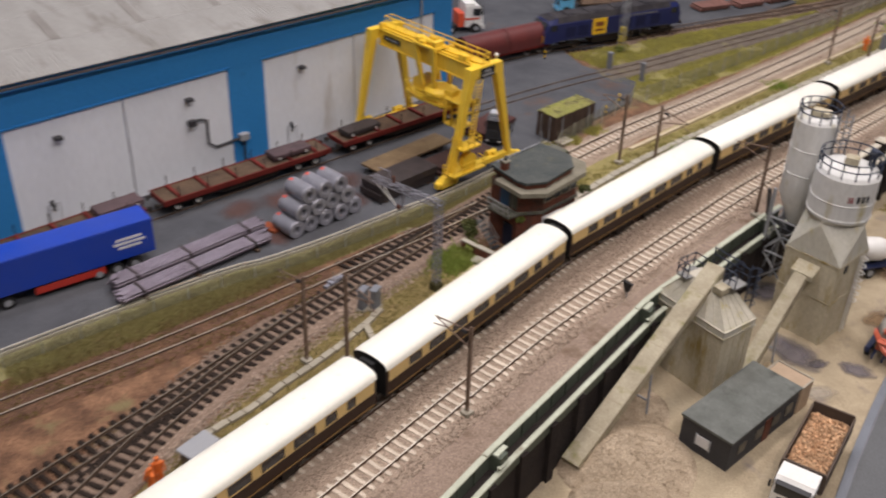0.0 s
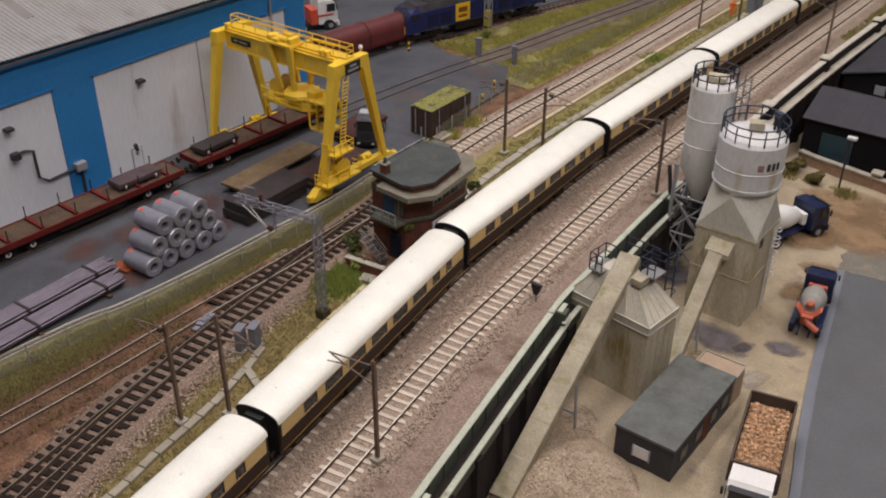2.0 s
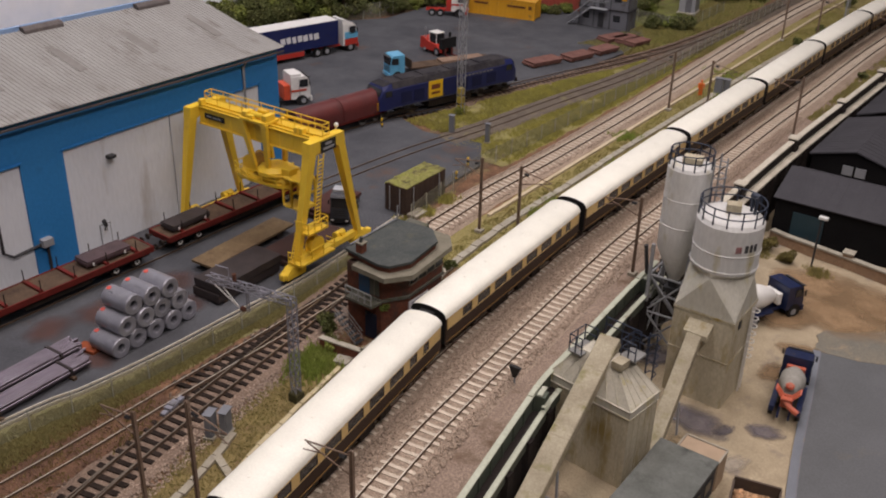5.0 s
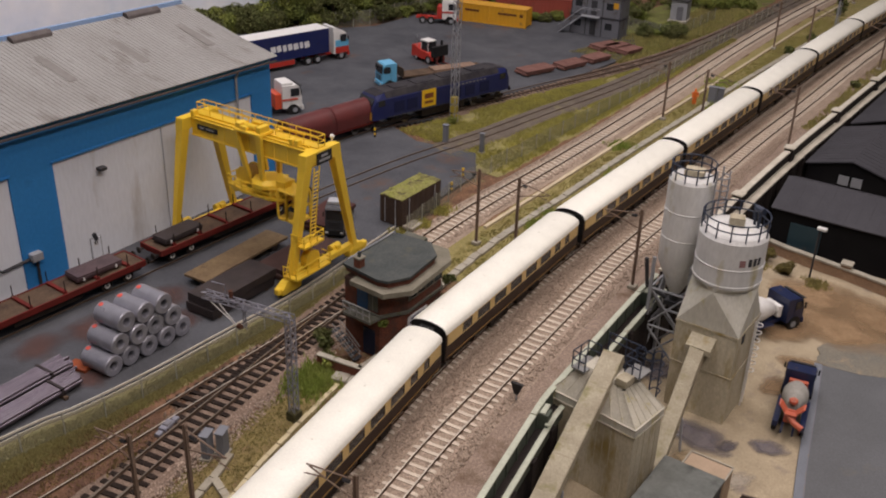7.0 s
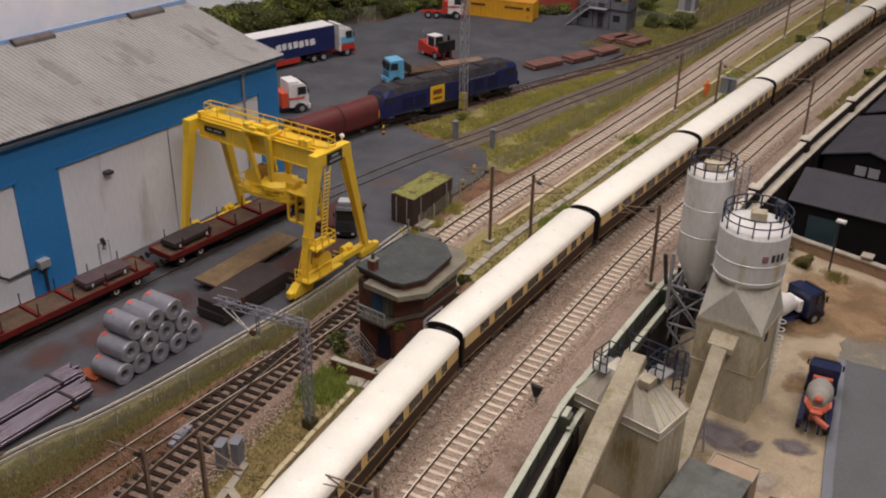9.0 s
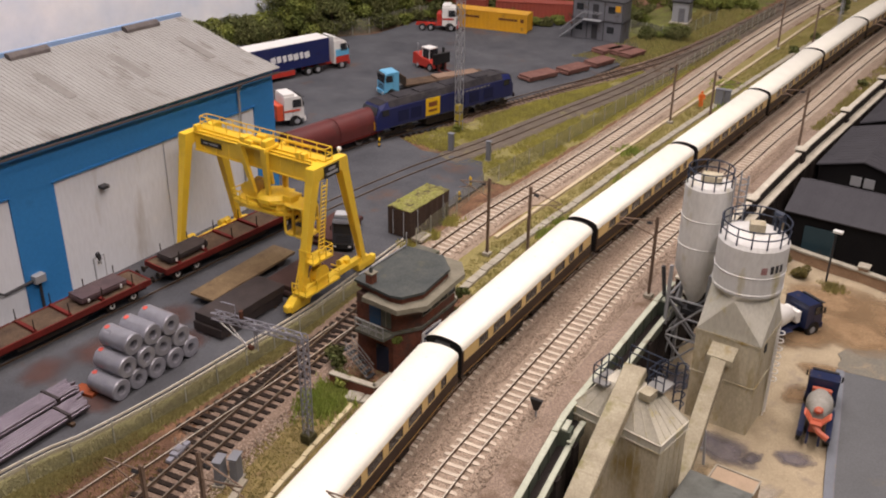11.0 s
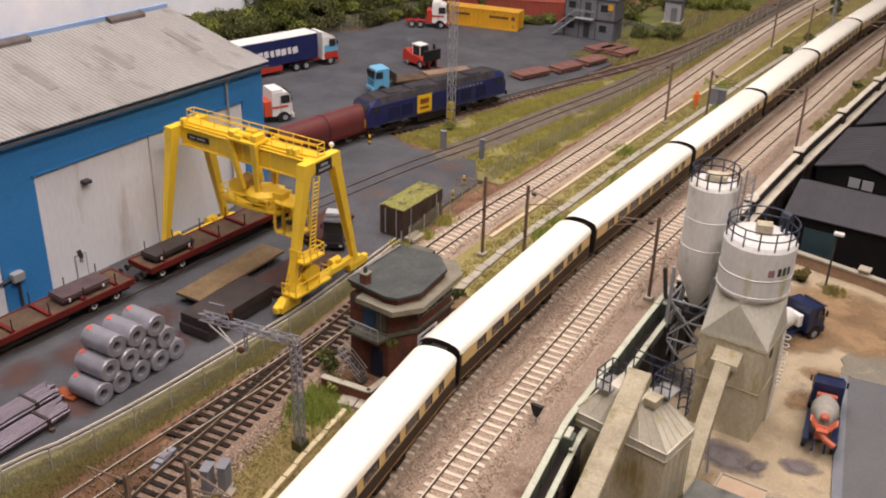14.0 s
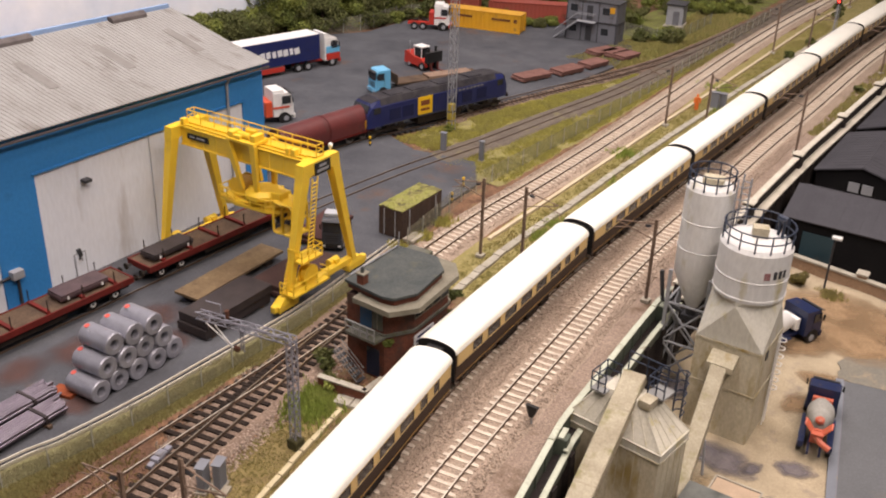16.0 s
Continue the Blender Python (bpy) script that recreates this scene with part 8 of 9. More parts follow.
def bars(parent, items, material, name="lettering"):
    bm = B()
    for it in items:
        bx(bm, *it)
    return part(name, bm, material, parent)


def trailer(parent, y0, y1, side, roof, skirt, w=2.5, h=3.95, floor=1.15):
    bm = B()
    bx(bm, 0, (y0 + y1) / 2, (floor + h) / 2, w, y1 - y0, h - floor, bev=0.05)
    b = part("trailer_body", bm, side, parent)
    bm = B()
    bx(bm, 0, (y0 + y1) / 2, h + 0.02, w - 0.06, y1 - y0 - 0.06, 0.1, bev=0.03)
    part("trailer_roof", bm, roof, b)
    for s in (-1, 1):
        bm = B()
        bx(bm, s * (w / 2 - 0.05), (y0 + y1) / 2 - 0.5, 0.75, 0.06, (y1 - y0) * 0.36, 0.55)
        part("side_guard", bm, skirt, b)
    bm = B()
    bx(bm, 0, (y0 + y1) / 2, 1.02, 1.0, y1 - y0 - 0.3, 0.26)
    part("trailer_frame", bm, M["dark_grey"], b)
    for k in range(3):
        wheel_pair(parent, y0 + 1.6 + k * 1.3)
    return b


def artic(name_label, x, y, rz, cab_mat, low_mat, side, roof, skirt, letters=True, z=0.04):
    g = thing("articulated_lorry", name_label, "lorry", x, y, z, rz)
    b = trailer(g, -9.4, 3.9, side, roof, skirt)
    if letters:
        for s in (-1, 1):
            bars(b, [(s * 1.262, -3.6 + k * 0.74, 2.5 + 0.04 * (k % 2), 0.03, (0.62, 0.55, 0.45, 0.58, 0.62, 0.42, 0.66)[k], 0.7, 0, 0, 10 * s) for k in range(7)], M["sign_white"])
    cab(g, 4.6, cab_mat, 3.3, 2.0, 2.45, low_mat)
    bm = B()
    rings(bm, [[(u * 1.1, yy, zz) for u, (yy, zz) in ((-1, a), (1, a), (1, b_), (-1, b_))] for a, b_ in (((4.6, 3.3), (4.6, 3.85)), ((6.0, 3.3), (5.0, 3.85)))])
    part("wind_deflector", bm, cab_mat, g)
    chassis(g, 0.6, 6.4, low_mat)
    wheel_pair(g, 5.6)
    wheel_pair(g, 2.3)
    wheel_pair(g, 1.0)
    return g


# far white-roofed lorry in the yard, blue curtain-sider near the bar stock
far_lorry = artic("dark blue curtain-sided lorry with a white roof and lettering bars", -44.0, 27.7, -16, M["white"], M["red"], M["navy"], M["white"], M["red"])
far_lorry.scale = (1.06, 1.06, 1.06)
for z, h_, m_, l_ in ((1.15, 0.75, M["red"], "red cab skirt"), (1.95, 0.8, M["lightblue"], "light blue cab band")):
    bm = B()
    bx(bm, 0, 5.72, z, 2.5, 1.85, h_, bev=0.05)
    part("cab_panel", bm, m_, far_lorry, l_)
g = artic("bright blue curtain-sided trailer lorry parked beside the steel bars", -14.07, -48.0, 173.5, M["blue"], M["red"], M["blue"], M["blue"], M["red"], False)
g.scale = (0.92, 1.0, 0.92)
bm = B()
for k, (w, z) in enumerate(((1.9, 2.9), (2.3, 2.55), (1.7, 2.2))):
    bx(bm, -1.265, -7.6, z, 0.03, w, 0.2)
part("lettering", bm, M["sign_white"], g, "white lettering bars")


def tractor_unit(label, x, y, rz, cab_mat, low_mat, stripe=None, roof=None):
    g = thing("lorry_tractor", label, "lorry", x, y, 0.04, rz)
    c = cab(g, 0.9, cab_mat, 3.3, 2.1, 2.4, low_mat)
    bm = B()
    bx(bm, 0, 1.5, 3.45, 2.1, 1.2, 0.35, bev=0.08)
    part("roof_fairing", bm, roof or cab_mat, c)
    if stripe:
        for s in (-1, 1):
            bm = B()
            bx(bm, s * 1.21, 1.7, 1.75, 0.03, 1.7, 0.22)
            part("stripe", bm, stripe, c)
    bm = B()
    bx(bm, 0, 0.5, 1.6, 2.1, 0.7, 1.7, bev=0.05)
    part("rear_locker", bm, stripe or M["dark_grey"], g)
    chassis(g, -2.9, 3.0, M["red"] if low_mat is M["red"] else None)
    wheel_pair(g, 2.2)
    wheel_pair(g, -1.9)
    wheel_pair(g, -0.7)
    return g


tractor_unit("white lorry tractor with an orange locker by the shed corner", -33.9, 12.5, -26, M["white"], M["white"], M["orange"]).scale = (1.02, 1.04, 0.95)
tractor_unit("black lorry tractor with a silver-grey roof parked behind the crane", -10.5, -4.3, 208, M["cab_dark"], M["black"], M["black"], M["cab_silver"]).scale = (0.66, 0.75, 0.80)


def build_reach_stacker():
    g = thing("forklift_truck", "red heavy forklift truck with a white cab roof and black mast", "forklift", -32.0, 39.4, 0.04, -104)
    g.scale = (0.76, 0.76, 0.76)
    bm = B()
    rings(bm, [[(x, y, z) for y, z in ((-3.3, 0.55), (1.5, 0.55), (1.5, 1.45), (0.6, 1.75), (-1.2, 1.9), (-2.6, 2.5), (-3.2, 2.4))] for x in (-1.2, 1.2)])
    body = part("body", bm, M["red"], g, "red body and counterweight")
    for s_ in (-1, 1):
        bm = B()
        rings(bm, [[(s_ * 1.05 + u, 1.1 + 0.95 * math.cos(a), 0.62 + 0.95 * math.sin(a)) for a in np.linspace(0.1, 3.0, 9)] + [(s_ * 1.05 + u, 1.1 + 0.72 * math.cos(a), 0.62 + 0.72 * math.sin(a)) for a in np.linspace(3.0, 0.1, 9)] for u in (-0.3, 0.3)])
        part("mudguard", bm, M["red"], body)
    bm = B()
    bx(bm, 0, -0.5, 2.55, 1.5, 1.7, 1.5, bev=0.06)
    c = part("cab", bm, M["glass"], g)
    for x in (-0.76, 0.76):
        for y in (-1.34, 0.34):
            part("cab_post", bx(B(), x, y, 2.6, 0.1, 0.1, 1.7), M["white"], c)
    bm = B()
    bx(bm, 0, -0.5, 3.5, 1.8, 2.0, 0.2, bev=0.06)
    part("cab_roof", bm, M["white"], c, "white cab roof")
    for s_ in (-0.75, 0.75):
        part("mast_rail", bx(B(), s_, 2.0, 2.1, 0.26, 0.35, 3.6, bev=0.03), M["black"], g)
    bm = B()
    bx(bm, 0, 2.35, 2.3, 3.3, 0.6, 1.7, bev=0.06)
    carr = part("carriage", bm, M["black"], g, "broad black fork carriage")
    for s_ in (-0.7, 0.7):
        bm = B()
        bx(bm, s_, 3.4, 0.35, 0.3, 1.9, 0.14)
        bx(bm, s_, 2.6, 0.9, 0.3, 0.16, 1.2)
        part("fork", bm, M["dark_red_paint"], carr, "dark red fork")
    wheel_pair(g, 1.1, 1.15, 0.68, 0.5)
    wheel_pair(g, -2.1, 1.0, 0.52, 0.38)
    bm = B()
    tube(bm, [(0.95, -2.2, 2.3), (0.95, -2.2, 3.9), (0.95, -2.35, 4.1)], 0.09, 6)
    part("exhaust", bm, M["lattice"], g, "pale upright exhaust")


M["dark_red_paint"] = paint("dark_red_paint", (0.12, 0.02, 0.015), 0.6)
build_reach_stacker()


M["tan_boards"] = mat("tan_trailer_boards", (0.30, 0.205, 0.15), (0.22, 0.145, 0.105), 0.85, size=0.8, fine=0.1, bump=0.3, spread=0.16)


def build_flatbed():
    g = thing("flatbed_lorry", "light blue lorry with a long worn flat trailer", "lorry", -27.8, 32.1, 0.04, 151)
    g.scale = (0.86, 0.86, 0.86)
    cab(g, 4.6, M["lightblue"], 3.3, 2.1, 2.4, M["lightblue"])
    chassis(g, -1.0, 6.2)
    bm = B()
    bx(bm, 0, -2.6, 1.35, 2.5, 12.6, 0.22, bev=0.03)
    bed_ = part("bed", bm, M["wagon_deck"], g, "worn brown flat bed")
    bm = B()
    bx(bm, 0, 3.6, 1.9, 2.4, 0.12, 1.2)
    part("headboard", bm, M["wagon_deck"], bed_)
    bm = B()
    bx(bm, -0.1, -4.4, 1.62, 1.9, 6.6, 0.3)
    part("load", bm, M["tan_boards"], bed_, "flat tan boards")
    for y in (5.4, 2.0, -6.5, -7.8):
        wheel_pair(g, y)


build_flatbed()


def container(x, y, z, rz, l, material, label, h=2.6):
    g = thing("container", label, "container", x, y, z, rz, group="shipping containers")
    pts = []
    hw, hl = 1.22, l / 2
    for (x0, y0), (x1, y1) in (((-hw, -hl), (hw, -hl)), ((hw, -hl), (hw, hl)), ((hw, hl), (-hw, hl)), ((-hw, hl), (-hw, -hl))):
        n = 10 if abs(x1 - x0) > 0.1 else int(l / 0.28) // 2 * 2
        d = math.hypot(x1 - x0, y1 - y0)
        nx, ny = (y1 - y0) / d, -(x1 - x0) / d
        for i in range(n):
            o = 0.045 if (i // 1) % 2 else 0
            pts.append((x0 + (x1 - x0) * i / n - nx * o, y0 + (y1 - y0) * i / n - ny * o))
    bm = B()
    slab(bm, pts, 0.12, h - 0.1)
    part("body", bm, material, g)
    bm = B()
    for s in (-1, 1):
        for t in (-1, 1):
            bx(bm, s * hw, t * hl, h / 2, 0.14, 0.14, h)
        bx(bm, s * hw, 0, h - 0.06, 0.1, l, 0.12)
        bx(bm, s * hw, 0, 0.1, 0.1, l, 0.2)
    bx(bm, 0, 0, h - 0.03, 2 * hw, l, 0.06)
    part("frame", bm, material, g)
    return g


g = container(-33.8, 62.1, 0.05, -79, 5.6, M["container_yellow"], "yellow shipping container standing in the yard")
bars(g, [(1.235, 0.0, 1.7, 0.03, 2.8, 0.3), (1.235, 2.1, 1.7, 0.03, 0.5, 0.5)], M["mark_brown"])
g = container(-39.4, 61.0, 0.05, -79, 5.6, M["container_yellow"], "yellow shipping container standing in the yard")
bars(g, [(1.235, 0.3, 1.7, 0.03, 2.2, 0.3), (1.235, -1.9, 1.7, 0.03, 0.7, 0.5)], M["mark_brown"])
container(-34.0, 70.5, 0.0, -66, 12.2, M["container_red"], "red-brown shipping container behind the yellow ones")
container(-45.0, 65.5, 0.0, -66, 9.0, M["container_red"], "red-brown shipping container behind the yellow ones")
tractor_unit("red lorry tractor with a white cab beside the yellow container", -42.6, 56.3, -62, M["white"], M["red"], M["red"])


def build_cabins():
    g = thing("site_cabins", "two-storey stack of grey site cabins with an outside stair", "cabin", -21.6, 65.9, 0.0, 4)
    for k in range(2):
        z = k * 2.75
        bm = B()
        bx(bm, 0, 0, z + 1.35, 7.4, 3.0, 2.6, bev=0.04)
        c = part("cabin", bm, M["cabin_grey"], g)
        bm = B()
        bx(bm, 0, 0, z + 2.7, 7.6, 3.2, 0.12)
        part("cabin_roof", bm, M["dark_grey"], c)
        for x in (-2.6, 2.0):
            bm = B()
            bx(bm, x, -1.51, z + 1.6, 1.0, 0.06, 0.9)
            part("window", bm, M["glass"], c)
        bm = B()
        bx(bm, -0.3, -1.51, z + 1.15, 0.85, 0.07, 2.0)
        part("door", bm, M["dark_grey"], c)
        for x in (-3.6, -1.4, 1.0, 3.6):
            bm = B()
            bx(bm, x, -1.53, z + 1.35, 0.1, 0.08, 2.6)
            part("trim", bm, M["dark_grey"], c)
    bm = B()
    bx(bm, 2.9, -1.56, 4.6, 0.7, 0.04, 0.8)
    part("notice", bm, M["container_yellow"], g, "yellow notice")
    bm = B()
    bx(bm, -0.6, -2.0, 2.78, 2.6, 1.0, 0.1)
    st = part("stair", bm, M["lattice"], g)
    for k in range(11):
        bm = B()
        bx(bm, -2.0 - 0.28 * k, -2.0, 2.6 - 0.24 * k, 0.3, 0.9, 0.06)
        part("tread", bm, M["lattice"], st)
    bm = B()
    for y in (-1.55, -2.45):
        tube(bm, [(0.6, y, 3.8), (-1.9, y, 3.8), (-5.0, y, 1.1)], 0.05, 5)
        tube(bm, [(-1.9, y, 2.8), (-5.0, y, 0.05)], 0.06, 5)
    part("stair_rail", bm, M["lattice"], st)


build_cabins()


def build_relay_room():
    g = thing("relay_room", "small grey equipment building among bushes", "hut", -15.6, 81.2, 0.0, 10)
    bm = B()
    bx(bm, 0, 0, 1.6, 2.4, 3.0, 3.2, bev=0.04)
    part("body", bm, M["lattice"], g)
    bm = B()
    bx(bm, 0, 0, 3.28, 2.8, 3.4, 0.18)
    part("roof", bm, M["dark_grey"], g)
    bm = B()
    bx(bm, 0.2, -1.52, 1.3, 0.9, 0.06, 2.1)
    part("door", bm, M["cabin_grey"], g)
    bm = B()
    bx(bm, 0, -0.3, 0.15, 2.8, 3.8, 0.4)
    part("plinth", bm, M["concrete"], g)


build_relay_room()

for x, y, rz, l in ((-19.4, 43.8, -20, 4.6), (-17.2, 48.7, -17, 4.0), (-15.9, 53.4, -14, 3.6), (-17.5, 59.4, -20, 3.8), (-15.9, 60.0, -17, 3.6), (-14.2, 59.6, -14, 3.4)):
    slab_stack(x, y, rz, 2.2, l, [0.30, 0.28], M["rust_pink"], "low stack of rusty steel on the edge of the yard", [0, 0.1])


# ---- rail vehicles on the shed track ----
M["navy_grille"] = paint("navy_grille", (0.006, 0.010, 0.055), 0.6, dirt=(0.012, 0.012, 0.02))
M["loco_roof"] = mat("grimy_loco_roof", (0.022, 0.021, 0.026), (0.055, 0.05, 0.052), 0.75, size=0.8, fine=0.1, bump=0.3, spread=0.2)
def build_freight_loco():
    g = thing("freight_locomotive", "long navy blue freight locomotive with a yellow side panel", "locomotive")
    hw, hl = 1.32, 9.1
    bm = B()
    prof = [(-hw, 1.15), (-hw, 3.05), (-hw * 0.72, 3.7), (hw * 0.72, 3.7), (hw, 3.05), (hw, 1.15)]
    rings(bm, [[(x, y, z) for x, z in prof] for y in (-hl + 1.6, hl - 1.6)])
    body = part("body", bm, M["navy"], g)
    bm = B()
    rings(bm, [[(x, y, z) for x, z in ((-hw * 0.97, 3.15), (hw * 0.97, 3.15), (hw * 0.75, 3.73), (-hw * 0.75, 3.73))] for y in (-hl + 1.7, hl - 1.7)])
    for y, l in ((-5.2, 1.6), (-2.2, 2.2), (1.4, 2.6), (5.0, 1.8)):
        bx(bm, 0, y, 3.76, 1.5, l, 0.12, bev=0.03)
    part("roof_grille", bm, M["loco_roof"], body, "grimy black-grey roof")
    for sgn in (-1, 1):
        bm = B()
        rings(bm, [[(x, sgn * (hl - 1.6), z) for x, z in prof], [(x, sgn * (hl - 0.55), min(z, 3.5)) for x, z in prof], [(x * 0.94, sgn * (hl - 0.1), min(z, 2.35)) for x, z in prof]])
        c = part("cab", bm, M["navy"], g)
        bm = B()
        upper = [(-hw * 0.98, 3.0), (-hw * 0.72, 3.72), (hw * 0.72, 3.72), (hw * 0.98, 3.0)]
        rings(bm, [[(x, sgn * (hl - 1.62), z) for x, z in upper], [(x, sgn * (hl - 0.6), min(z, 3.52)) for x, z in upper]])
        part("cab_roof", bm, M["loco_roof"], c, "grimy dark cab roof")
        bm = B()
        bx(bm, 0, sgn * (hl - 0.02), 1.6, 2.2, 0.1, 0.75)
        part("front_panel", bm, M["container_yellow"], c, "yellow front panel")
        bm = B()
        bx(bm, 0, sgn * (hl - 0.3), 2.95, 2.2, 0.08, 0.75, rx=sgn * 21)
        part("windscreen", bm, M["glass"], c)
        for s in (-1, 1):
            bm = B()
            bx(bm, s * (hw + 0.01), sgn * (hl - 1.15), 2.75, 0.05, 0.8, 0.6)
            part("side_window", bm, M["glass"], c)
        buffers(g, sgn * (hl - 0.1), sgn)
        bogie(g, sgn * 6.3, 3.4, half=0.95)
    for s in (-1, 1):
        bm = B()
        bx(bm, s * (hw + 0.02), -2.1, 2.25, 0.05, 1.8, 1.75)
        p_ = part("yellow_panel", bm, M["panel_yellow"], body, "square yellow panel")
        bars(p_, [(s * (hw + 0.05), -2.1, 2.5, 0.02, 1.1, 0.5), (s * (hw + 0.05), -2.1, 1.85, 0.02, 1.1, 0.25)], mat("mark_brown", (0.22, 0.07, 0.03), None, 0.5), "mark")
        for k, y in enumerate((-5.8, -4.2, 1.5, 3.4, 5.4)):
            bm = B()
            bx(bm, s * (hw + 0.015), y, 2.1, 0.04, 1.3, 1.1)
            part("grille", bm, M["navy_grille"], body)
        bars(body, [(s * (hw + 0.02), 1.9 + k * 0.5, 2.9, 0.02, 0.3, 0.16) for k in range(8)], M["dull_rail"])
        bm = B()
        tube(bm, [(s * (hw + 0.06), -hl + 1.8, 1.25), (s * (hw + 0.06), hl - 1.8, 1.25)], 0.04, 5)
        part("sill", bm, M["dark_grey"], body)
    bm = B()
    bx(bm, 0, 0, 0.75, 2.4, 5.6, 0.75, bev=0.1)
    part("fuel_tank", bm, M["under"], g)
    return g


def ride(ob, line, y, half, k_size=1.0):
    a_ = np.r_[0, np.cumsum(np.linalg.norm(np.diff(line, axis=0), axis=1))]
    s = np.interp(y, line[:, 1], a_)
    a, b = [np.array([np.interp(s + k * half, a_, line[:, 0]), np.interp(s + k * half, a_, line[:, 1])]) for k in (-1, 1)]
    m = (a + b) / 2
    ob.matrix_basis = P(m[0], m[1], 0.16, math.degrees(math.atan2(*(b - a)[::-1])) - 90) @ Matrix.Scale(k_size, 4)
    return ob.matrix_basis.copy()


ride(build_freight_loco(), ln["shed"], 23.8, 6, 1.05)


def make_hood_wagon():
    g = thing("hooded_wagon", "dark red steel wagon with a rounded sliding hood", "wagon")
    hl = 5.9
    for k, (y0, y1, gr) in enumerate(((-hl + 0.3, -0.05, 1.0), (0.05, hl - 0.3, 0.97))):
        bm = B()
        pts = [(-1.3 * gr, 1.1), (-1.32 * gr, 2.0)] + [(1.32 * gr * math.cos(a), 2.0 + 1.35 * gr * math.sin(a)) for a in np.linspace(math.pi, 0, 14)[1:-1]] + [(1.32 * gr, 2.0), (1.3 * gr, 1.1)]
        rings(bm, [[(x, y, z) for x, z in pts] for y in (y0, y1)])
        h_ob = part("hood", bm, M["hood"], g, "", True)
        for y in (y0 + 0.1, y1 - 0.1):
            bm = B()
            rings(bm, [[(x * 1.015, y + o, 1.1 + (z - 1.1) * 1.012) for x, z in pts] for o in (-0.05, 0.05)])
            part("hood_rib", bm, M["hood"], h_ob)
    bm = B()
    bx(bm, 0, 0, 1.0, 2.5, 2 * hl, 0.28, bev=0.04)
    part("frame", bm, M["wagon_red"], g)
    for sy in (-1, 1):
        bogie(g, sy * 3.9)
        buffers(g, sy * hl, sy)
    return g


M["hood"] = mat("hood_dark_red", (0.13, 0.028, 0.026), (0.095, 0.024, 0.024), 0.5, size=2, fine=0.12, bump=0.08, spread=0.08, stain=(0.07, 0.035, 0.03), stain_size=1.6, stain_cut=0.6)
hood = make_hood_wagon()
ride(hood, ln["shed"], 10.1, 4, 0.99)


# ---- vehicles of the cement yard ----
def drum_profile(bm, a, b, r):
    a, b = Vector(a), Vector(b)
    d = (b - a).normalized()
    u = d.cross(Vector((0, 0, 1))).normalized()
    v = u.cross(d)
    loops = []
    for s, k in ((0, 0.45), (0.04, 0.62), (0.35, 1.0), (0.6, 1.0), (0.97, 0.5), (1, 0.42)):
        c = a + (b - a) * s
        loops.append([c + r * k * (math.cos(t) * u + math.sin(t) * v) for t in np.linspace(0, 2 * math.pi, 22, False)])
    return rings(bm, loops)


def mixer(x, y, rz, drum_mat, label, accents, k=0.86):
    g = thing("mixer_lorry", label, "mixer lorry", x, y, LOW + 0.03, rz)
    g.scale = (k, k, k)
    cab(g, 2.1, M["mixer_blue"], 2.75, 1.75, 2.35, M["mixer_blue"])
    chassis(g, -3.9, 3.8, M["mixer_blue"])
    bm = B()
    for s in (-1, 1):
        bx(bm, s * 1.0, -1.2, 1.02, 0.45, 3.8, 0.12)
        bx(bm, s * 1.0, -3.1, 1.15, 0.42, 0.9, 0.5, bev=0.05)
    part("mudguard", bm, M["mixer_blue"], g)
    bm = B()
    drum_profile(bm, (0, 1.45, 1.75), (0, -2.5, 2.4), 1.0)
    d = part("drum", bm, drum_mat, g, "", True)
    bm = B()
    bx(bm, 0, 1.7, 1.7, 1.5, 0.4, 1.0, bev=0.08)
    part("drum_motor", bm, accents, g)
    bm = B()
    bx(bm, 0, -2.95, 1.75, 0.9, 0.25, 1.2, bev=0.05)
    for s in (-1, 1):
        rings(bm, [[(s * 0.85, y, 2.95 + dz), (s * 0.97, y, 2.95 + dz), (s * 0.32, y - 0.25, 2.25 + dz), (s * 0.2, y - 0.25, 2.25 + dz)] for y, dz in ((-2.65, 0.0), (-3.3, -0.12))])
    bx(bm, 0, -3.45, 2.28, 0.85, 0.5, 0.14, bev=0.03)
    part("hopper", bm, accents, g)
    bm = B()
    tube(bm, [(-0.1, -3.45, 2.0), (0.35, -3.75, 1.75), (1.0, -3.95, 1.5)], 0.24, 8)
    part("chute", bm, accents, g)
    bm = B()
    lathe(bm, [(0.0, 0), (0.34, 0), (0.34, 0.2), (0.18, 0.32), (0, 0.32)], 16, (0, -2.45, 2.75))
    part("drum_mouth", bm, accents, g)
    for yy in (2.9, -1.2, -2.5):
        wheel_pair(g, yy)
    return g


M["drum_grey"] = mat("dusty_drum_grey", (0.36, 0.35, 0.32), (0.27, 0.26, 0.235), 0.7, size=0.8, fine=0.1, bump=0.15, spread=0.1, stain=(0.45, 0.43, 0.38), stain_size=0.8, stain_cut=0.58)
M["mixer_orange"] = paint("faded_orange_red", (0.52, 0.115, 0.06), 0.4)
M["mixer_blue"] = paint("mixer_blue", (0.006, 0.015, 0.062), 0.35)
mixer(26.35, -0.4, 9, M["drum_grey"], "blue cement mixer lorry with a grey drum and orange-red fittings", M["mixer_orange"])
mixer(20.62, 8.9, -28, M["white"], "blue cement mixer lorry with a white drum behind the silo", M["white"], 1.0)


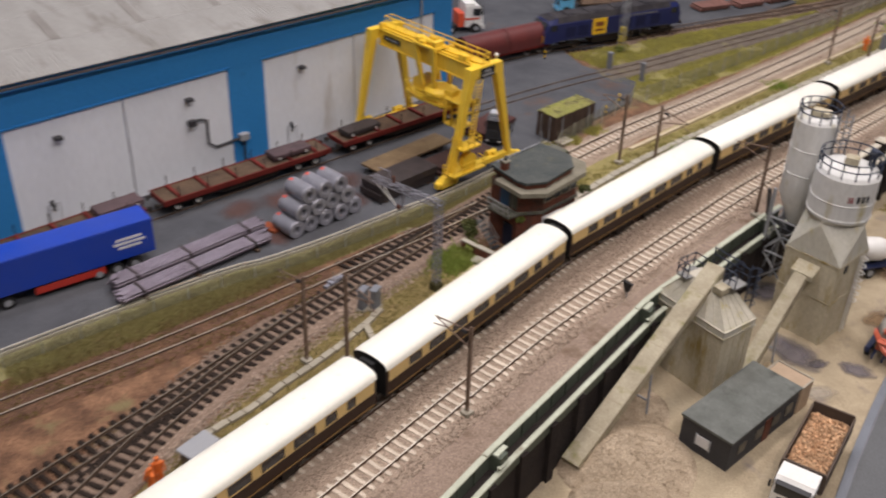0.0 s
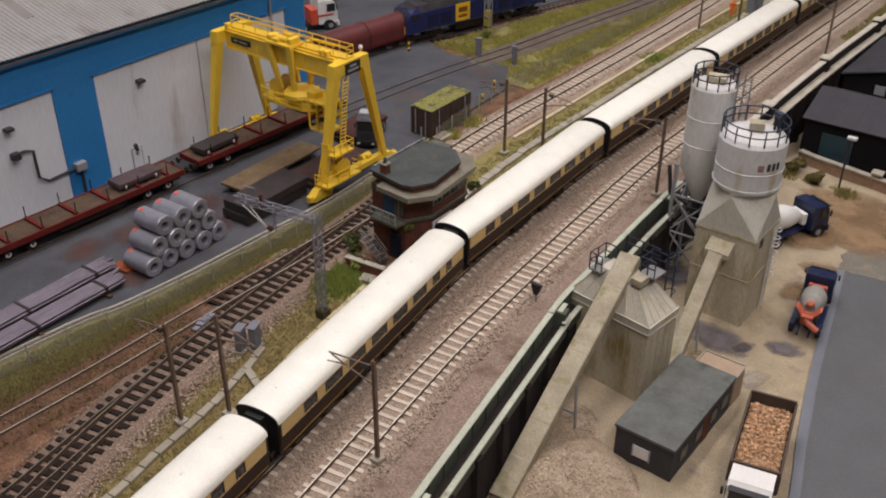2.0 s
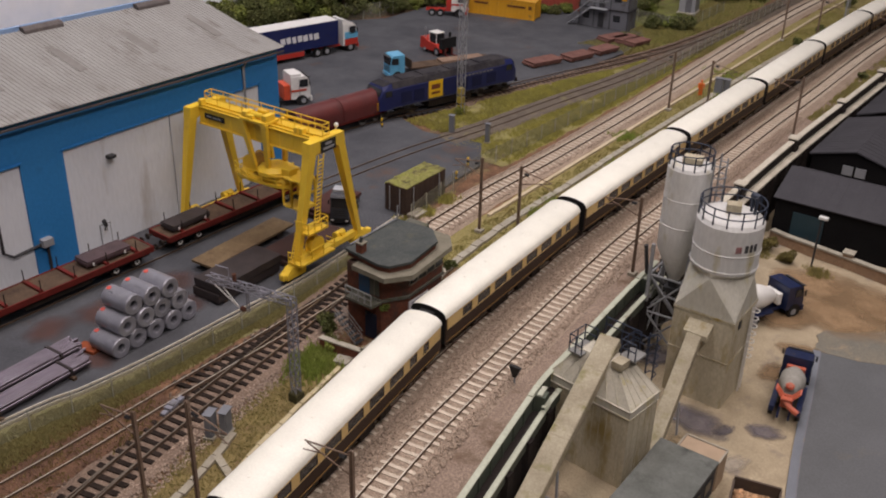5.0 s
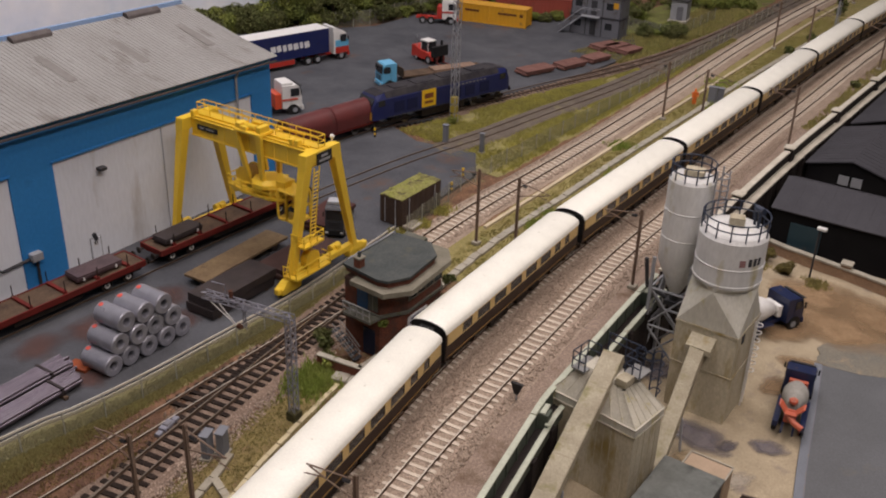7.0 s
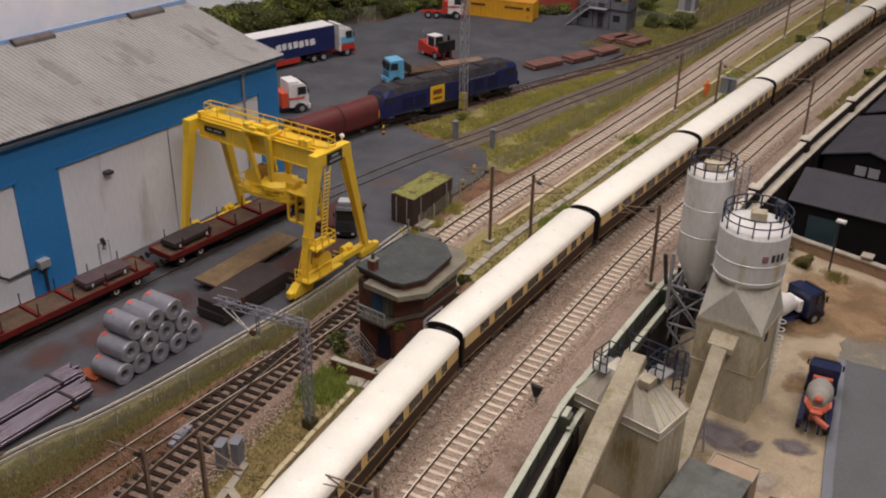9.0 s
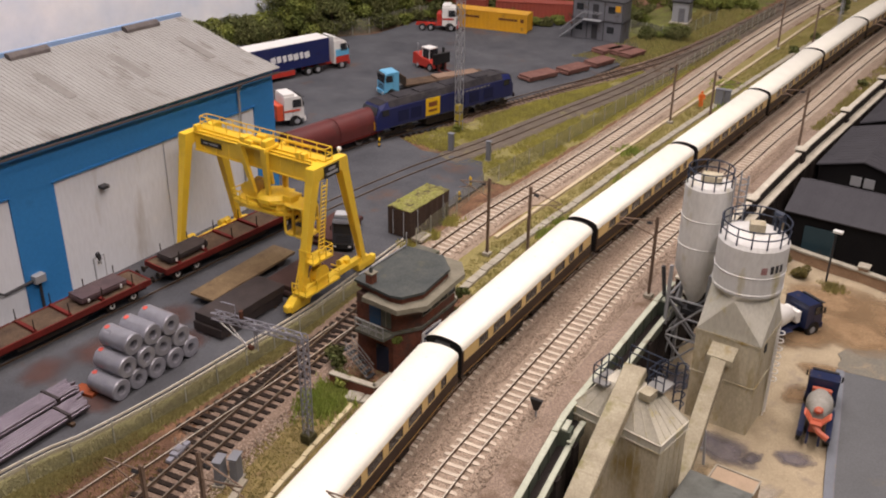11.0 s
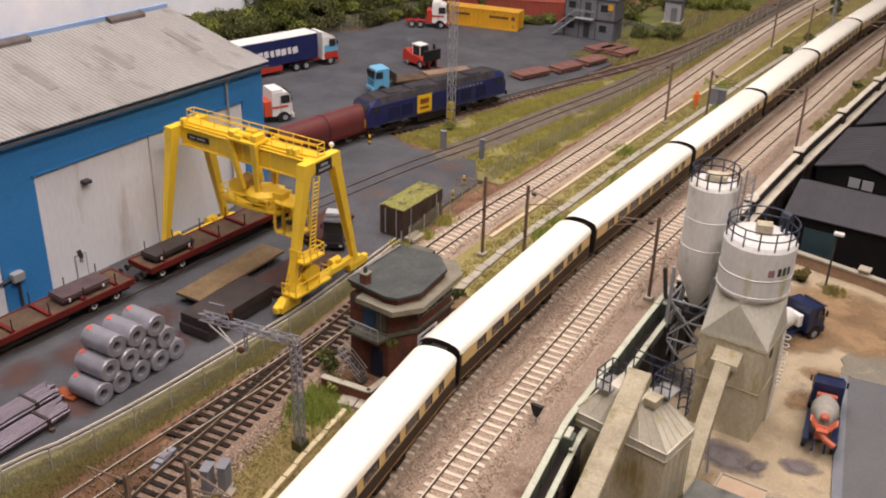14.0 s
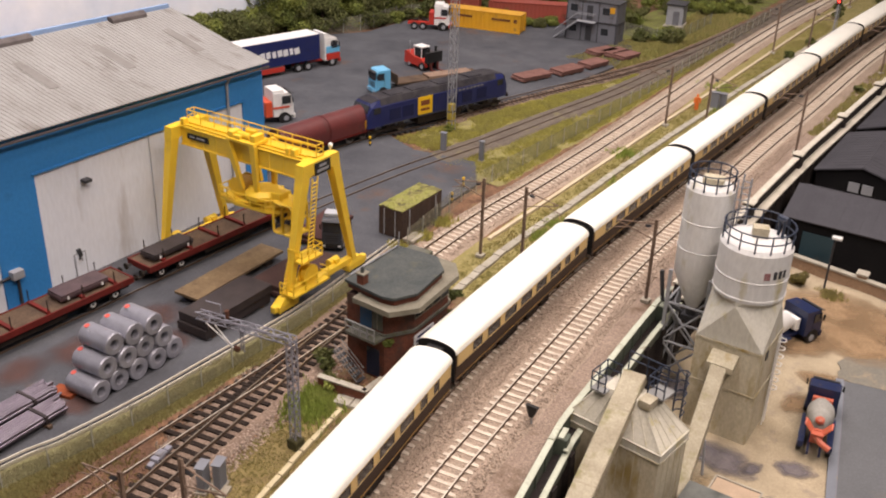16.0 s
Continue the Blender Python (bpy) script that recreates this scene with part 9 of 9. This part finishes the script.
def build_tipper():
    g = thing("tipper_lorry", "brown tipper lorry with a white cab and a load of rubble", "lorry", 28.95, -16.7, LOW + 0.03, -168)
    dark = M["tipper_brown"]
    hw, y0, y1, z0, z1 = 1.32, -3.3, 3.3, 1.15, 2.45
    bm = B()
    bx(bm, 0, 0, z0, 2 * hw, y1 - y0, 0.14)
    body = part("body_floor", bm, dark, g)
    for s in (-1, 1):
        bm = B()
        bx(bm, s * hw, 0, (z0 + z1) / 2, 0.14, y1 - y0, z1 - z0, bev=0.02)
        part("side_panel", bm, dark, body)
        bm = B()
        bx(bm, 0, s * (y1 - 0.06), (z0 + z1) / 2 + (0.1 if s < 0 else 0.15), 2 * hw, 0.14, z1 - z0 + 0.2, bev=0.02)
        part("end_panel", bm, dark, body)
    bm = B()
    r = random.Random(5)
    bmesh.ops.create_grid(bm, x_segments=14, y_segments=26, size=1, matrix=Matrix.Translation((0, -0.35, 1.85)) @ Matrix.Diagonal((hw - 0.1, 2.75, 1, 1)))
    for v in bm.verts:
        v.co.z += 0.25 * (1 - (v.co.x / hw) ** 2) * (1 - (v.co.y / 3.4) ** 2) + 0.06 * noise.noise(v.co * 3)
    part("load_bed", bm, M["wood_chip"], body)
    bm = B()
    for k in range(900):
        x, y = r.uniform(-1.15, 1.15), r.uniform(-2.95, 2.3)
        z = 1.9 + 0.25 * (1 - (x / hw) ** 2) * (1 - (y / 3.4) ** 2) + r.uniform(-0.05, 0.1)
        s = r.uniform(0.06, 0.16)
        bx(bm, x, y, z, s * r.uniform(0.8, 1.8), s, s * 0.6, rz=r.uniform(0, 180), rx=r.uniform(-50, 50), ry=r.uniform(-50, 50))
    tagged(part("rubble", bm, M["wood_chip"], body, "orange-brown broken rubble"), kind="stuff")
    c = cab(g, 3.6, M["white"], 2.75, 1.75, 2.35, M["dark_grey"])
    first = None
    for k in range(9):
        bm = B()
        bx(bm, -1.0 + k * 0.25, 4.3, 2.78, 0.05, 1.2, 0.05)
        part("roof_rib", bm, M["white"], c)
    chassis(g, -3.4, 5.2)
    for yy in (4.5, -1.1, -2.4):
        wheel_pair(g, yy)


M["tipper_brown"] = paint("tipper_brown", (0.09, 0.065, 0.05), 0.7)
build_tipper()


# ---- grass, weeds, bushes and trees ----
def blades(name, label, material, pts, height, spread, per, seed, base=-0.15, width=0.05, lean=0.5):
    """Tufts of thin leaning blades at points on the ground."""
    r = np.random.RandomState(seed)
    pts = np.repeat(np.asarray(pts, float), per, 0)
    n = len(pts)
    a = r.uniform(0, 2 * np.pi, n)
    p = np.column_stack([pts + r.normal(0, spread, (n, 2)), np.full(n, base)])
    h = height * r.uniform(0.45, 1.25, n)
    side = np.column_stack([np.cos(a), np.sin(a), np.zeros(n)]) * width * r.uniform(0.6, 1.6, n)[:, None]
    b = r.uniform(0, 2 * np.pi, n)
    tip = p + np.column_stack([np.cos(b) * h * lean * r.uniform(0, 1, n), np.sin(b) * h * lean * r.uniform(0, 1, n), h + 0.1])
    v = np.stack([p - side, p + side, tip], 1).reshape(-1, 3)
    f = np.arange(3 * n).reshape(-1, 3)
    return tagged(from_arrays(name, v, f, material), label, "grass", "", "stuff")


def strip(left, right, lo, hi, count, seed, patch=0.0, scale=0.25):
    """Random points between two lines of the plan, thinned into patches."""
    r = np.random.RandomState(seed)
    out = []
    while len(out) < count:
        y = r.uniform(lo, hi)
        a, b = left(y), right(y)
        x = r.uniform(a, b)
        if any(np.min(np.hypot(l[:, 0] - x, l[:, 1] - y)) < w_ for l, w_ in TROUGHS if l[0, 1] - 2 < y < l[-1, 1] + 2 or l[-1, 1] - 2 < y < l[0, 1] + 2):
            continue
        if b > a and noise.noise((x * scale, y * scale, seed)) > patch - 0.35 + 0.7 * r.uniform(-0.5, 0.5):
            out.append((x, y))
    return np.array(out)


def edge(line, off):
    return lambda y: float(np.interp(y, line[:, 1], line[:, 0])) + off


E_YARD, E_LOOP, E_M1, E_M2, E_WALL = yard_edge, ln["loop"], ln["main_1"], ln["main_2"], wall_line
YT, ST = ln["yard"], ln["shed"]
duct = np.array([(-0.96, 2.9), (-0.74, 16), (-0.5, 36), (-0.3, 45), (0.1, 62), (0.6, 97), (2, 125)])

blades("rough_grass", "rough olive grass on the bank below the goods yard", M["bank_grass"], strip(edge(E_YARD, 0.55), lambda y: min(edge(ln["branch"], -1.7)(y) if y < -21 else 99, edge(E_LOOP, -1.9)(y)), -52, -6, 10000, 1, -0.3), 0.10, 0.18, 5, 1)
blades("rough_grass", "thin brown-green grass between the junction and the main line", M["bank_grass"], strip(edge(E_LOOP, 2.4), lambda y: edge(E_M1, -2.6)(y), -50, -19, 2200, 2, 0.0), 0.05, 0.16, 5, 2)
ballast_stones(ln["branch"], -62, -31, 1.5, 2600, mat("litter_stones", (0.21, 0.125, 0.085), (0.13, 0.075, 0.052), 0.95, size=3, fine=0.2, bump=0.3, spread=0.2, island=0.9), "brown stones and dirt clods round the overgrown siding", 14, -0.01)
blades("rough_grass", "sparse dead weeds round the overgrown siding", mat("dead_weeds", (0.30, 0.215, 0.10), (0.20, 0.17, 0.06), 0.95, size=1.5, fine=0.2, bump=0.0, spread=0.15, island=0.7), strip(edge(ln["branch"], -2.4), edge(ln["branch"], 1.6), -60, -31, 1300, 12, 0.1, 0.5), 0.13, 0.12, 5, 12, base=-0.08)
blades("rough_grass", "mixed short grass beside the main line", M["grass"], strip(lambda y: edge(duct, 0.3)(y), lambda y: min(edge(E_M1, -2.6)(y), 4.6), -6, 100, 9000, 3, -0.05), 0.05, 0.16, 5, 3)
blades("fresh_grass", "fresh green grass tufts in the lineside grass", M["grass_green"], np.vstack([np.array(c) + np.random.RandomState(k).normal(0, s, (n, 2)) for k, (c, s, n) in enumerate((((2.2, -22.6), 0.75, 420), ((1.6, -21.6), 0.5, 220), ((3.0, 8.6), 0.8, 160), ((2.2, 6.0), 0.5, 80), ((-0.1, 27.5), 0.7, 90), ((2.9, 20), 0.6, 60), ((0.5, 55), 0.9, 80), ((3.2, 46), 0.7, 70)))]), 0.38, 0.12, 6, 4)
blades("yellow_weeds", "yellow-green weeds between the yard track and the loop fence", M["grass_yellow"], strip(lambda y: max(edge(YT, 1.7)(y), -13.0), lambda y: edge(E_LOOP, -2.5)(y), 14, 75, 7500, 5, 0.16, 0.33), 0.16, 0.16, 5, 5)
blades("yellow_weeds", "yellow-green weeds between the two yard tracks", M["grass_yellow"], strip(lambda y: edge(ST, 1.6)(y), lambda y: edge(YT, -1.7)(y), 17, 60, 5600, 6, 0.16, 0.33), 0.16, 0.16, 5, 6)
blades("rough_grass", "green grass on the far side of the shed track", M["grass"], strip(lambda y: edge(ST, -9)(y), lambda y: edge(ST, -1.7)(y), 55, 95, 4000, 7, -0.2), 0.4, 0.15, 5, 7)
blades("rough_grass", "dry grass between the loop fence and the far tracks", M["grass"], strip(lambda y: edge(YT, 1.6)(y), lambda y: edge(E_LOOP, -1.9)(y), 60, 120, 2200, 8, -0.05), 0.3, 0.15, 5, 8)
blades("rough_grass", "scrubby grass along the foot of the parapet", M["grass"], strip(lambda y: edge(E_M2, 2.3)(y), lambda y: edge(E_WALL, -0.5)(y), 45, 110, 1500, 9, 0.05), 0.3, 0.15, 5, 9)
blades("yellow_weeds", "weeds round the mossy hut", M["grass_yellow"], np.vstack([np.array(c) + np.random.RandomState(20 + k).normal(0, s, (n, 2)) for k, (c, s, n) in enumerate((((-5.5, 0.2), 0.4, 90), ((-5.6, 3.4), 0.4, 90), ((-6.0, -2.5), 0.5, 60)))]), 0.4, 0.1, 6, 10)
blades("rough_grass", "weeds on the sand at the foot of the brick wall", M["grass"], np.vstack([np.array(c) + np.random.RandomState(30 + k).normal(0, s, (n, 2)) for k, (c, s, n) in enumerate((((22.5, 19.5), 0.45, 110), ((17.3, 20.5), 0.5, 90), ((17.2, -24.5), 0.6, 160)))]), 0.4, 0.1, 6, 11, base=LOW - 0.05)


def leaf_cloud(centres, radii, count, size, seed, flat=0.8):
    """Small leaf faces round several clump centres."""
    r = np.random.RandomState(seed)
    k = r.choice(len(centres), count, p=np.asarray(radii) ** 2 / np.sum(np.asarray(radii) ** 2))
    d = r.normal(0, 1, (count, 3))
    d /= np.linalg.norm(d, axis=1)[:, None]
    rad = np.asarray(radii)[k] * (0.55 + 0.5 * r.uniform(0, 1, count) ** 0.5)
    c = np.asarray(centres)[k] + d * rad[:, None] * [1, 1, flat]
    u = r.normal(0, 1, (count, 3))
    u /= np.linalg.norm(u, axis=1)[:, None]
    w = np.cross(u, d + 0.4 * r.normal(0, 1, (count, 3)))
    w /= np.linalg.norm(w, axis=1)[:, None]
    s = (size * r.uniform(0.6, 1.5, count))[:, None]
    v = np.stack([c - u * s, c + w * s * 0.6, c + u * s, c - w * s * 0.6], 1).reshape(-1, 3)
    v[:, 2] = np.maximum(v[:, 2], 0.0)
    return v, np.arange(4 * count).reshape(-1, 4)


def bush(x, y, z, r, h, material, label, seed, leaves=700, name="bush", size=0.16):
    g = thing(name, label, "tree" if name == "tree" else "bush", x, y, z, 0, group="trees and bushes")
    rr = np.random.RandomState(seed)
    bm = B()
    tips = []
    n = 5 if name == "bush" else 7
    base_h = 0.0 if name == "bush" else h * 0.10
    if name == "tree":
        cyl(bm, (0, 0, -0.2), (0, 0, h * 0.55), r * 0.09, r * 0.05, n=8)
    for k in range(n):
        a = k * 2.4 + rr.uniform(-0.4, 0.4)
        q = (math.cos(a) * r * rr.uniform(0.3, 0.75), math.sin(a) * r * rr.uniform(0.3, 0.75), base_h + (h - base_h) * rr.uniform(0.35, 0.85))
        cyl(bm, (0, 0, base_h * rr.uniform(0.6, 1.2)), q, r * 0.035, r * 0.012, n=5)
        tips.append(q)
    part("trunk" if name == "tree" else "stems", bm, M["bark"], g)
    tips.append((0, 0, base_h + (h - base_h) * 0.75))
    tips += [(rr.uniform(-0.6, 0.6) * r, rr.uniform(-0.6, 0.6) * r, base_h + (h - base_h) * rr.uniform(0.25, 0.7)) for _ in range(4)]
    if name == "tree":
        tips += [(math.cos(a) * r * 0.6, math.sin(a) * r * 0.6, h * rr.uniform(0.12, 0.35)) for a in np.linspace(0, 6.28, 7)[:-1]]
    radii = [r * rr.uniform(0.28, 0.48) for _ in tips]
    v, f = leaf_cloud(tips, radii, leaves, size, seed)
    from_arrays("crown", v, f, material, g)
    return g


M["ochre_leaf"] = mat("ochre_leaves", (0.17, 0.135, 0.045), (0.10, 0.085, 0.03), 0.9, size=1.2, fine=0.3, bump=0.0, spread=0.2, island=0.7)
rr = random.Random(11)
# tall trees and hedge along the back of the far yard
back = smooth_line([(-60.5, 14), (-60.5, 34), (-53.5, 47), (-50.5, 58), (-44.5, 69.5), (-36, 77.5), (-28, 82)], 3.1)
for k, (x, y) in enumerate(back):
    tall = 1.0 if k % 3 else 1.35
    bush(x + rr.uniform(-1, 1), y + rr.uniform(-1, 1), -0.1, rr.uniform(2.6, 3.6), rr.uniform(4.6, 6.6) * tall * (0.4 if y < 26 else 0.75 if y < 30.5 else 0.42 if y < 39 else 1.0), M["leaf"] if k % 3 else M["leaf_light"], "broad leafy green tree along the back of the yard", 100 + k, 7000, "tree", 0.15)
for k, (x, y) in enumerate(smooth_line([(-63, 16), (-62, 36), (-57, 52), (-52, 66), (-42, 79), (-30, 90)], 4.0)):
    bush(x, y, -0.1, rr.uniform(3.0, 4.0), rr.uniform(6.5, 9.5) * (0.35 if y < 26 else 0.5 if y < 30 else 0.28 if y < 40.5 else 1.0), M["leaf"] if k % 3 else M["leaf_light"], "tall leafy tree behind the hedge", 160 + k, 6500, "tree", 0.16)
for k, (x, y) in enumerate(smooth_line([(-48.6, 54), (-46.5, 62), (-40, 66.5), (-31, 72.5), (-27, 71)], 2.4)):
    bush(x, y, -0.1, 1.4, 1.8, M["leaf_light"] if k % 2 else M["leaf"], "low green bush behind the yard fence", 200 + k, 1500, size=0.11)
for k, (x, y, r_) in enumerate(((-15.9, 68.9, 1.5), (-14.6, 71.2, 1.4), (-17.0, 71.8, 1.5), (-20.2, 75.9, 1.8), (-24.1, 81.7, 2.2), (-32.4, 66.3, 1.2), (-30.8, 67.3, 1.2), (-29.8, 69.0, 1.3), (-34.4, 66.0, 1.1), (-12.9, 74.0, 1.2))):
    bush(x, y, -0.1, r_, r_ * 1.2, M["leaf_light"] if k % 2 else M["leaf"], "rounded green bush beside the far cabins", 520 + k, 1800, size=0.11)
# bushes on the far bank
for k in range(46):
    u = rr.random()
    y = 70 + 55 * rr.random()
    x = x_on(ln["shed"], min(y, 89)) - 3.2 - 15 * u - max(0, y - 95) * 0.05
    if -19 < x < -10.5 and 78 < y < 87:
        continue
    if x < -17 and y < 72:
        continue
    bush(x, y, -0.1, rr.uniform(1.2, 2.0), rr.uniform(1.4, 2.4), M["leaf_light"] if rr.random() < 0.65 else M["leaf"], "yellow-green bush on the far bank", 300 + k, 1800, size=0.11)
for k, (x, y, r_) in enumerate(((3.6, 83, 0.8), (3.0, 74, 0.8), (2.6, 102, 1.0), (1.5, 108, 1.0), (5.5, 120, 1.2), (13.9, 88, 0.8), (15.0, 96, 0.9), (14.0, 64, 0.6))):
    bush(x, y, -0.15, r_, r_ * 1.3, M["leaf"], "small green bush beside the track", 400 + k, 400)
for k, (x, y, r_) in enumerate(((17.6, 21.2, 1.0), (19.6, 20.0, 0.85))):
    bush(x, y, LOW, r_, r_ * 1.3, M["ochre_leaf"], "low ochre-green scrubby bush by the cement yard wall", 430 + k, 1500, size=0.09)
for k, (x, y, z, r_) in enumerate(((0.2, -19.0, -0.1, 0.62), (1.3, -19.9, -0.1, 0.5), (2.1, -20.5, -0.1, 0.6), (-0.4, -18.2, -0.1, 0.62), (3.95, -17.6, 2.25, 0.4), (4.5, -11.0, 1.2, 0.55), (4.4, -10.7, 2.5, 0.5))):
    bush(x, y, z, r_, r_ * 1.5, M["leaf_light"] if k in (4, 2) else M["leaf"], "scrubby plant growing against the signal box", 450 + k, 420, size=0.10)
bush(-17.2, 22.4, -0.1, 0.6, 0.9, M["leaf_light"], "small bush at the foot of the light tower", 470, 300, size=0.12)


# ---- wire fences ----
M["fence_post"] = paint("fence_post_grey", (0.36, 0.36, 0.31), 0.7, dirt=(0.26, 0.25, 0.16), cut=0.55)


def fence(pts, height, spacing, label, rail_mat=None, base=-0.2):
    line = smooth_line(pts, spacing)
    root = thing("wire_fence", label, "fence")
    first = None
    for x, y in line:
        if first is None:
            bm = B()
            bx(bm, 0, 0, base + height / 2 + 0.05, 0.06, 0.06, height + 0.1)
            first = part("post", bm, M["fence_post"], root, at=P(x, y))
        else:
            again(first, root, P(x, y))
    bm = B()
    sweep(bm, line, [(-0.012, base), (0.012, base), (0.012, base + height), (-0.012, base + height)])
    part("wire_mesh", bm, M["chain"], root, "fine grey wire mesh")
    if rail_mat:
        bm = B()
        sweep(bm, line, [(-0.05, base + height), (0.05, base + height), (0.05, base + height + 0.08), (-0.05, base + height + 0.08)])
        part("top_rail", bm, rail_mat, root, "pale top rail")


fence([(-7.4, -52), (-6.3, -38), (-5.3, -33), (-4.75, -28), (-4.45, -22), (-4.4, -16), (-4.9, -8)], 1.5, 2.5, "low wire mesh fence along the bank below the yard")
fence([(-5.4, -2), (-6.2, 4), (-6.9, 8), (-6.95, 13), (-6.4, 23), (-5.85, 41), (-5.75, 58), (-5.9, 75), (-5.6, 95)], 1.7, 2.6, "grey wire mesh fence between the yard and the loop track")
fence([(-52, 45), (-49.3, 50), (-48.6, 58), (-45, 63.5)], 2.2, 2.6, "tall wire fence behind the far yard")
fence([(-22, 72), (-16, 71), (-12.5, 72), (-11.5, 86)], 1.9, 2.6, "wire fence on the far bank")

# boxes and rods added where grey rubble lies between the rails
def build_rubble_boxes(x, y, rz):
    g = thing("point_machine", "small grey boxes with rods, added in place of rubble between the junction rails", "point machine", x, y, 0.0, rz)
    bm = B()
    bx(bm, 0, 0, 0.12, 0.5, 0.95, 0.28, bev=0.06)
    case = part("casing", bm, M["mast_grey"], g, "dull grey casing")
    bm = B()
    bx(bm, 0, 0.1, 0.29, 0.42, 0.55, 0.08, bev=0.03)
    part("lid", bm, M["mast_grey"], case)
    for yy in (-0.75, 0.78):
        bm = B()
        bx(bm, 0.02, yy, 0.08, 0.34, 0.4, 0.22, bev=0.05)
        part("end_box", bm, M["mast_grey"], g)
    for yy in (-0.3, 0.3):
        bm = B()
        tube(bm, [(0.2, yy, 0.12), (1.1, yy + 0.05, 0.1)], 0.035, 6)
        part("rod", bm, M["rail_dark"], g)
    return g


build_rubble_boxes(-1.48, -30.85, 12)

# ---- tracks, with their sleepers ----
track("railway_track", "main line track with pale concrete sleepers in light ballast", ln["main_1"], "concrete", -50, 70)
track("railway_track", "outer main line track with pale concrete sleepers in light ballast", ln["main_2"], "concrete", -50, 70)
track("railway_track", "loop track with concrete sleepers beside the yard fence", loop_far, "concrete", -9, 75)
track("railway_track", "junction track with dark timber sleepers in grimy ballast", loop_near, "timber", -60, 0, head="rail_brown", web="rail_dark")
track("railway_track", "spur that leaves the junction track on shared timbers", ln["spur"], "timber", -60, 0, 0.72, head="rail_brown", web="rail_dark")
turnout = thing("turnout_timbers", "long dark timber sleepers under the junction points", "railway track", kind="structure")
first = None
for y in np.arange(-28.8, -14.6, 0.72):
    xl, xb = x_on(ln["loop"], y), x_on(ln["branch"], y)
    x0 = xb - 1.0
    w = max(xl - 0.9 - x0, 0.9)
    at = P(x0 + w / 2, y - 0.03, -0.012, 8) @ Matrix.Diagonal((w / 2.4, 1, 1, 1))
    if first is None:
        first = part("timber", sleeper_mesh("timber"), M["sleeper_wood"], turnout, at=at)
    else:
        again(first, turnout, at)
track("railway_track", "overgrown siding whose sleepers are buried in dirt", ln["branch"], "timber", -60, 0, inlaid=True)
track("railway_track", "yard track sunk into the tarmac beside the shed", ln["yard"][ln["yard"][:, 1] < 16], "timber", 0, 0, inlaid=True, head="rail_dull")
track("railway_track", "yard track buried in grey-brown cinders", ln["yard"][ln["yard"][:, 1] > 15.3], "timber", 15, 60, inlaid=True, head="rail_dull")
track("railway_track", "shed track with dark sleepers in cinders", ln["shed"], "timber", 21, 60, head="rail_dull")
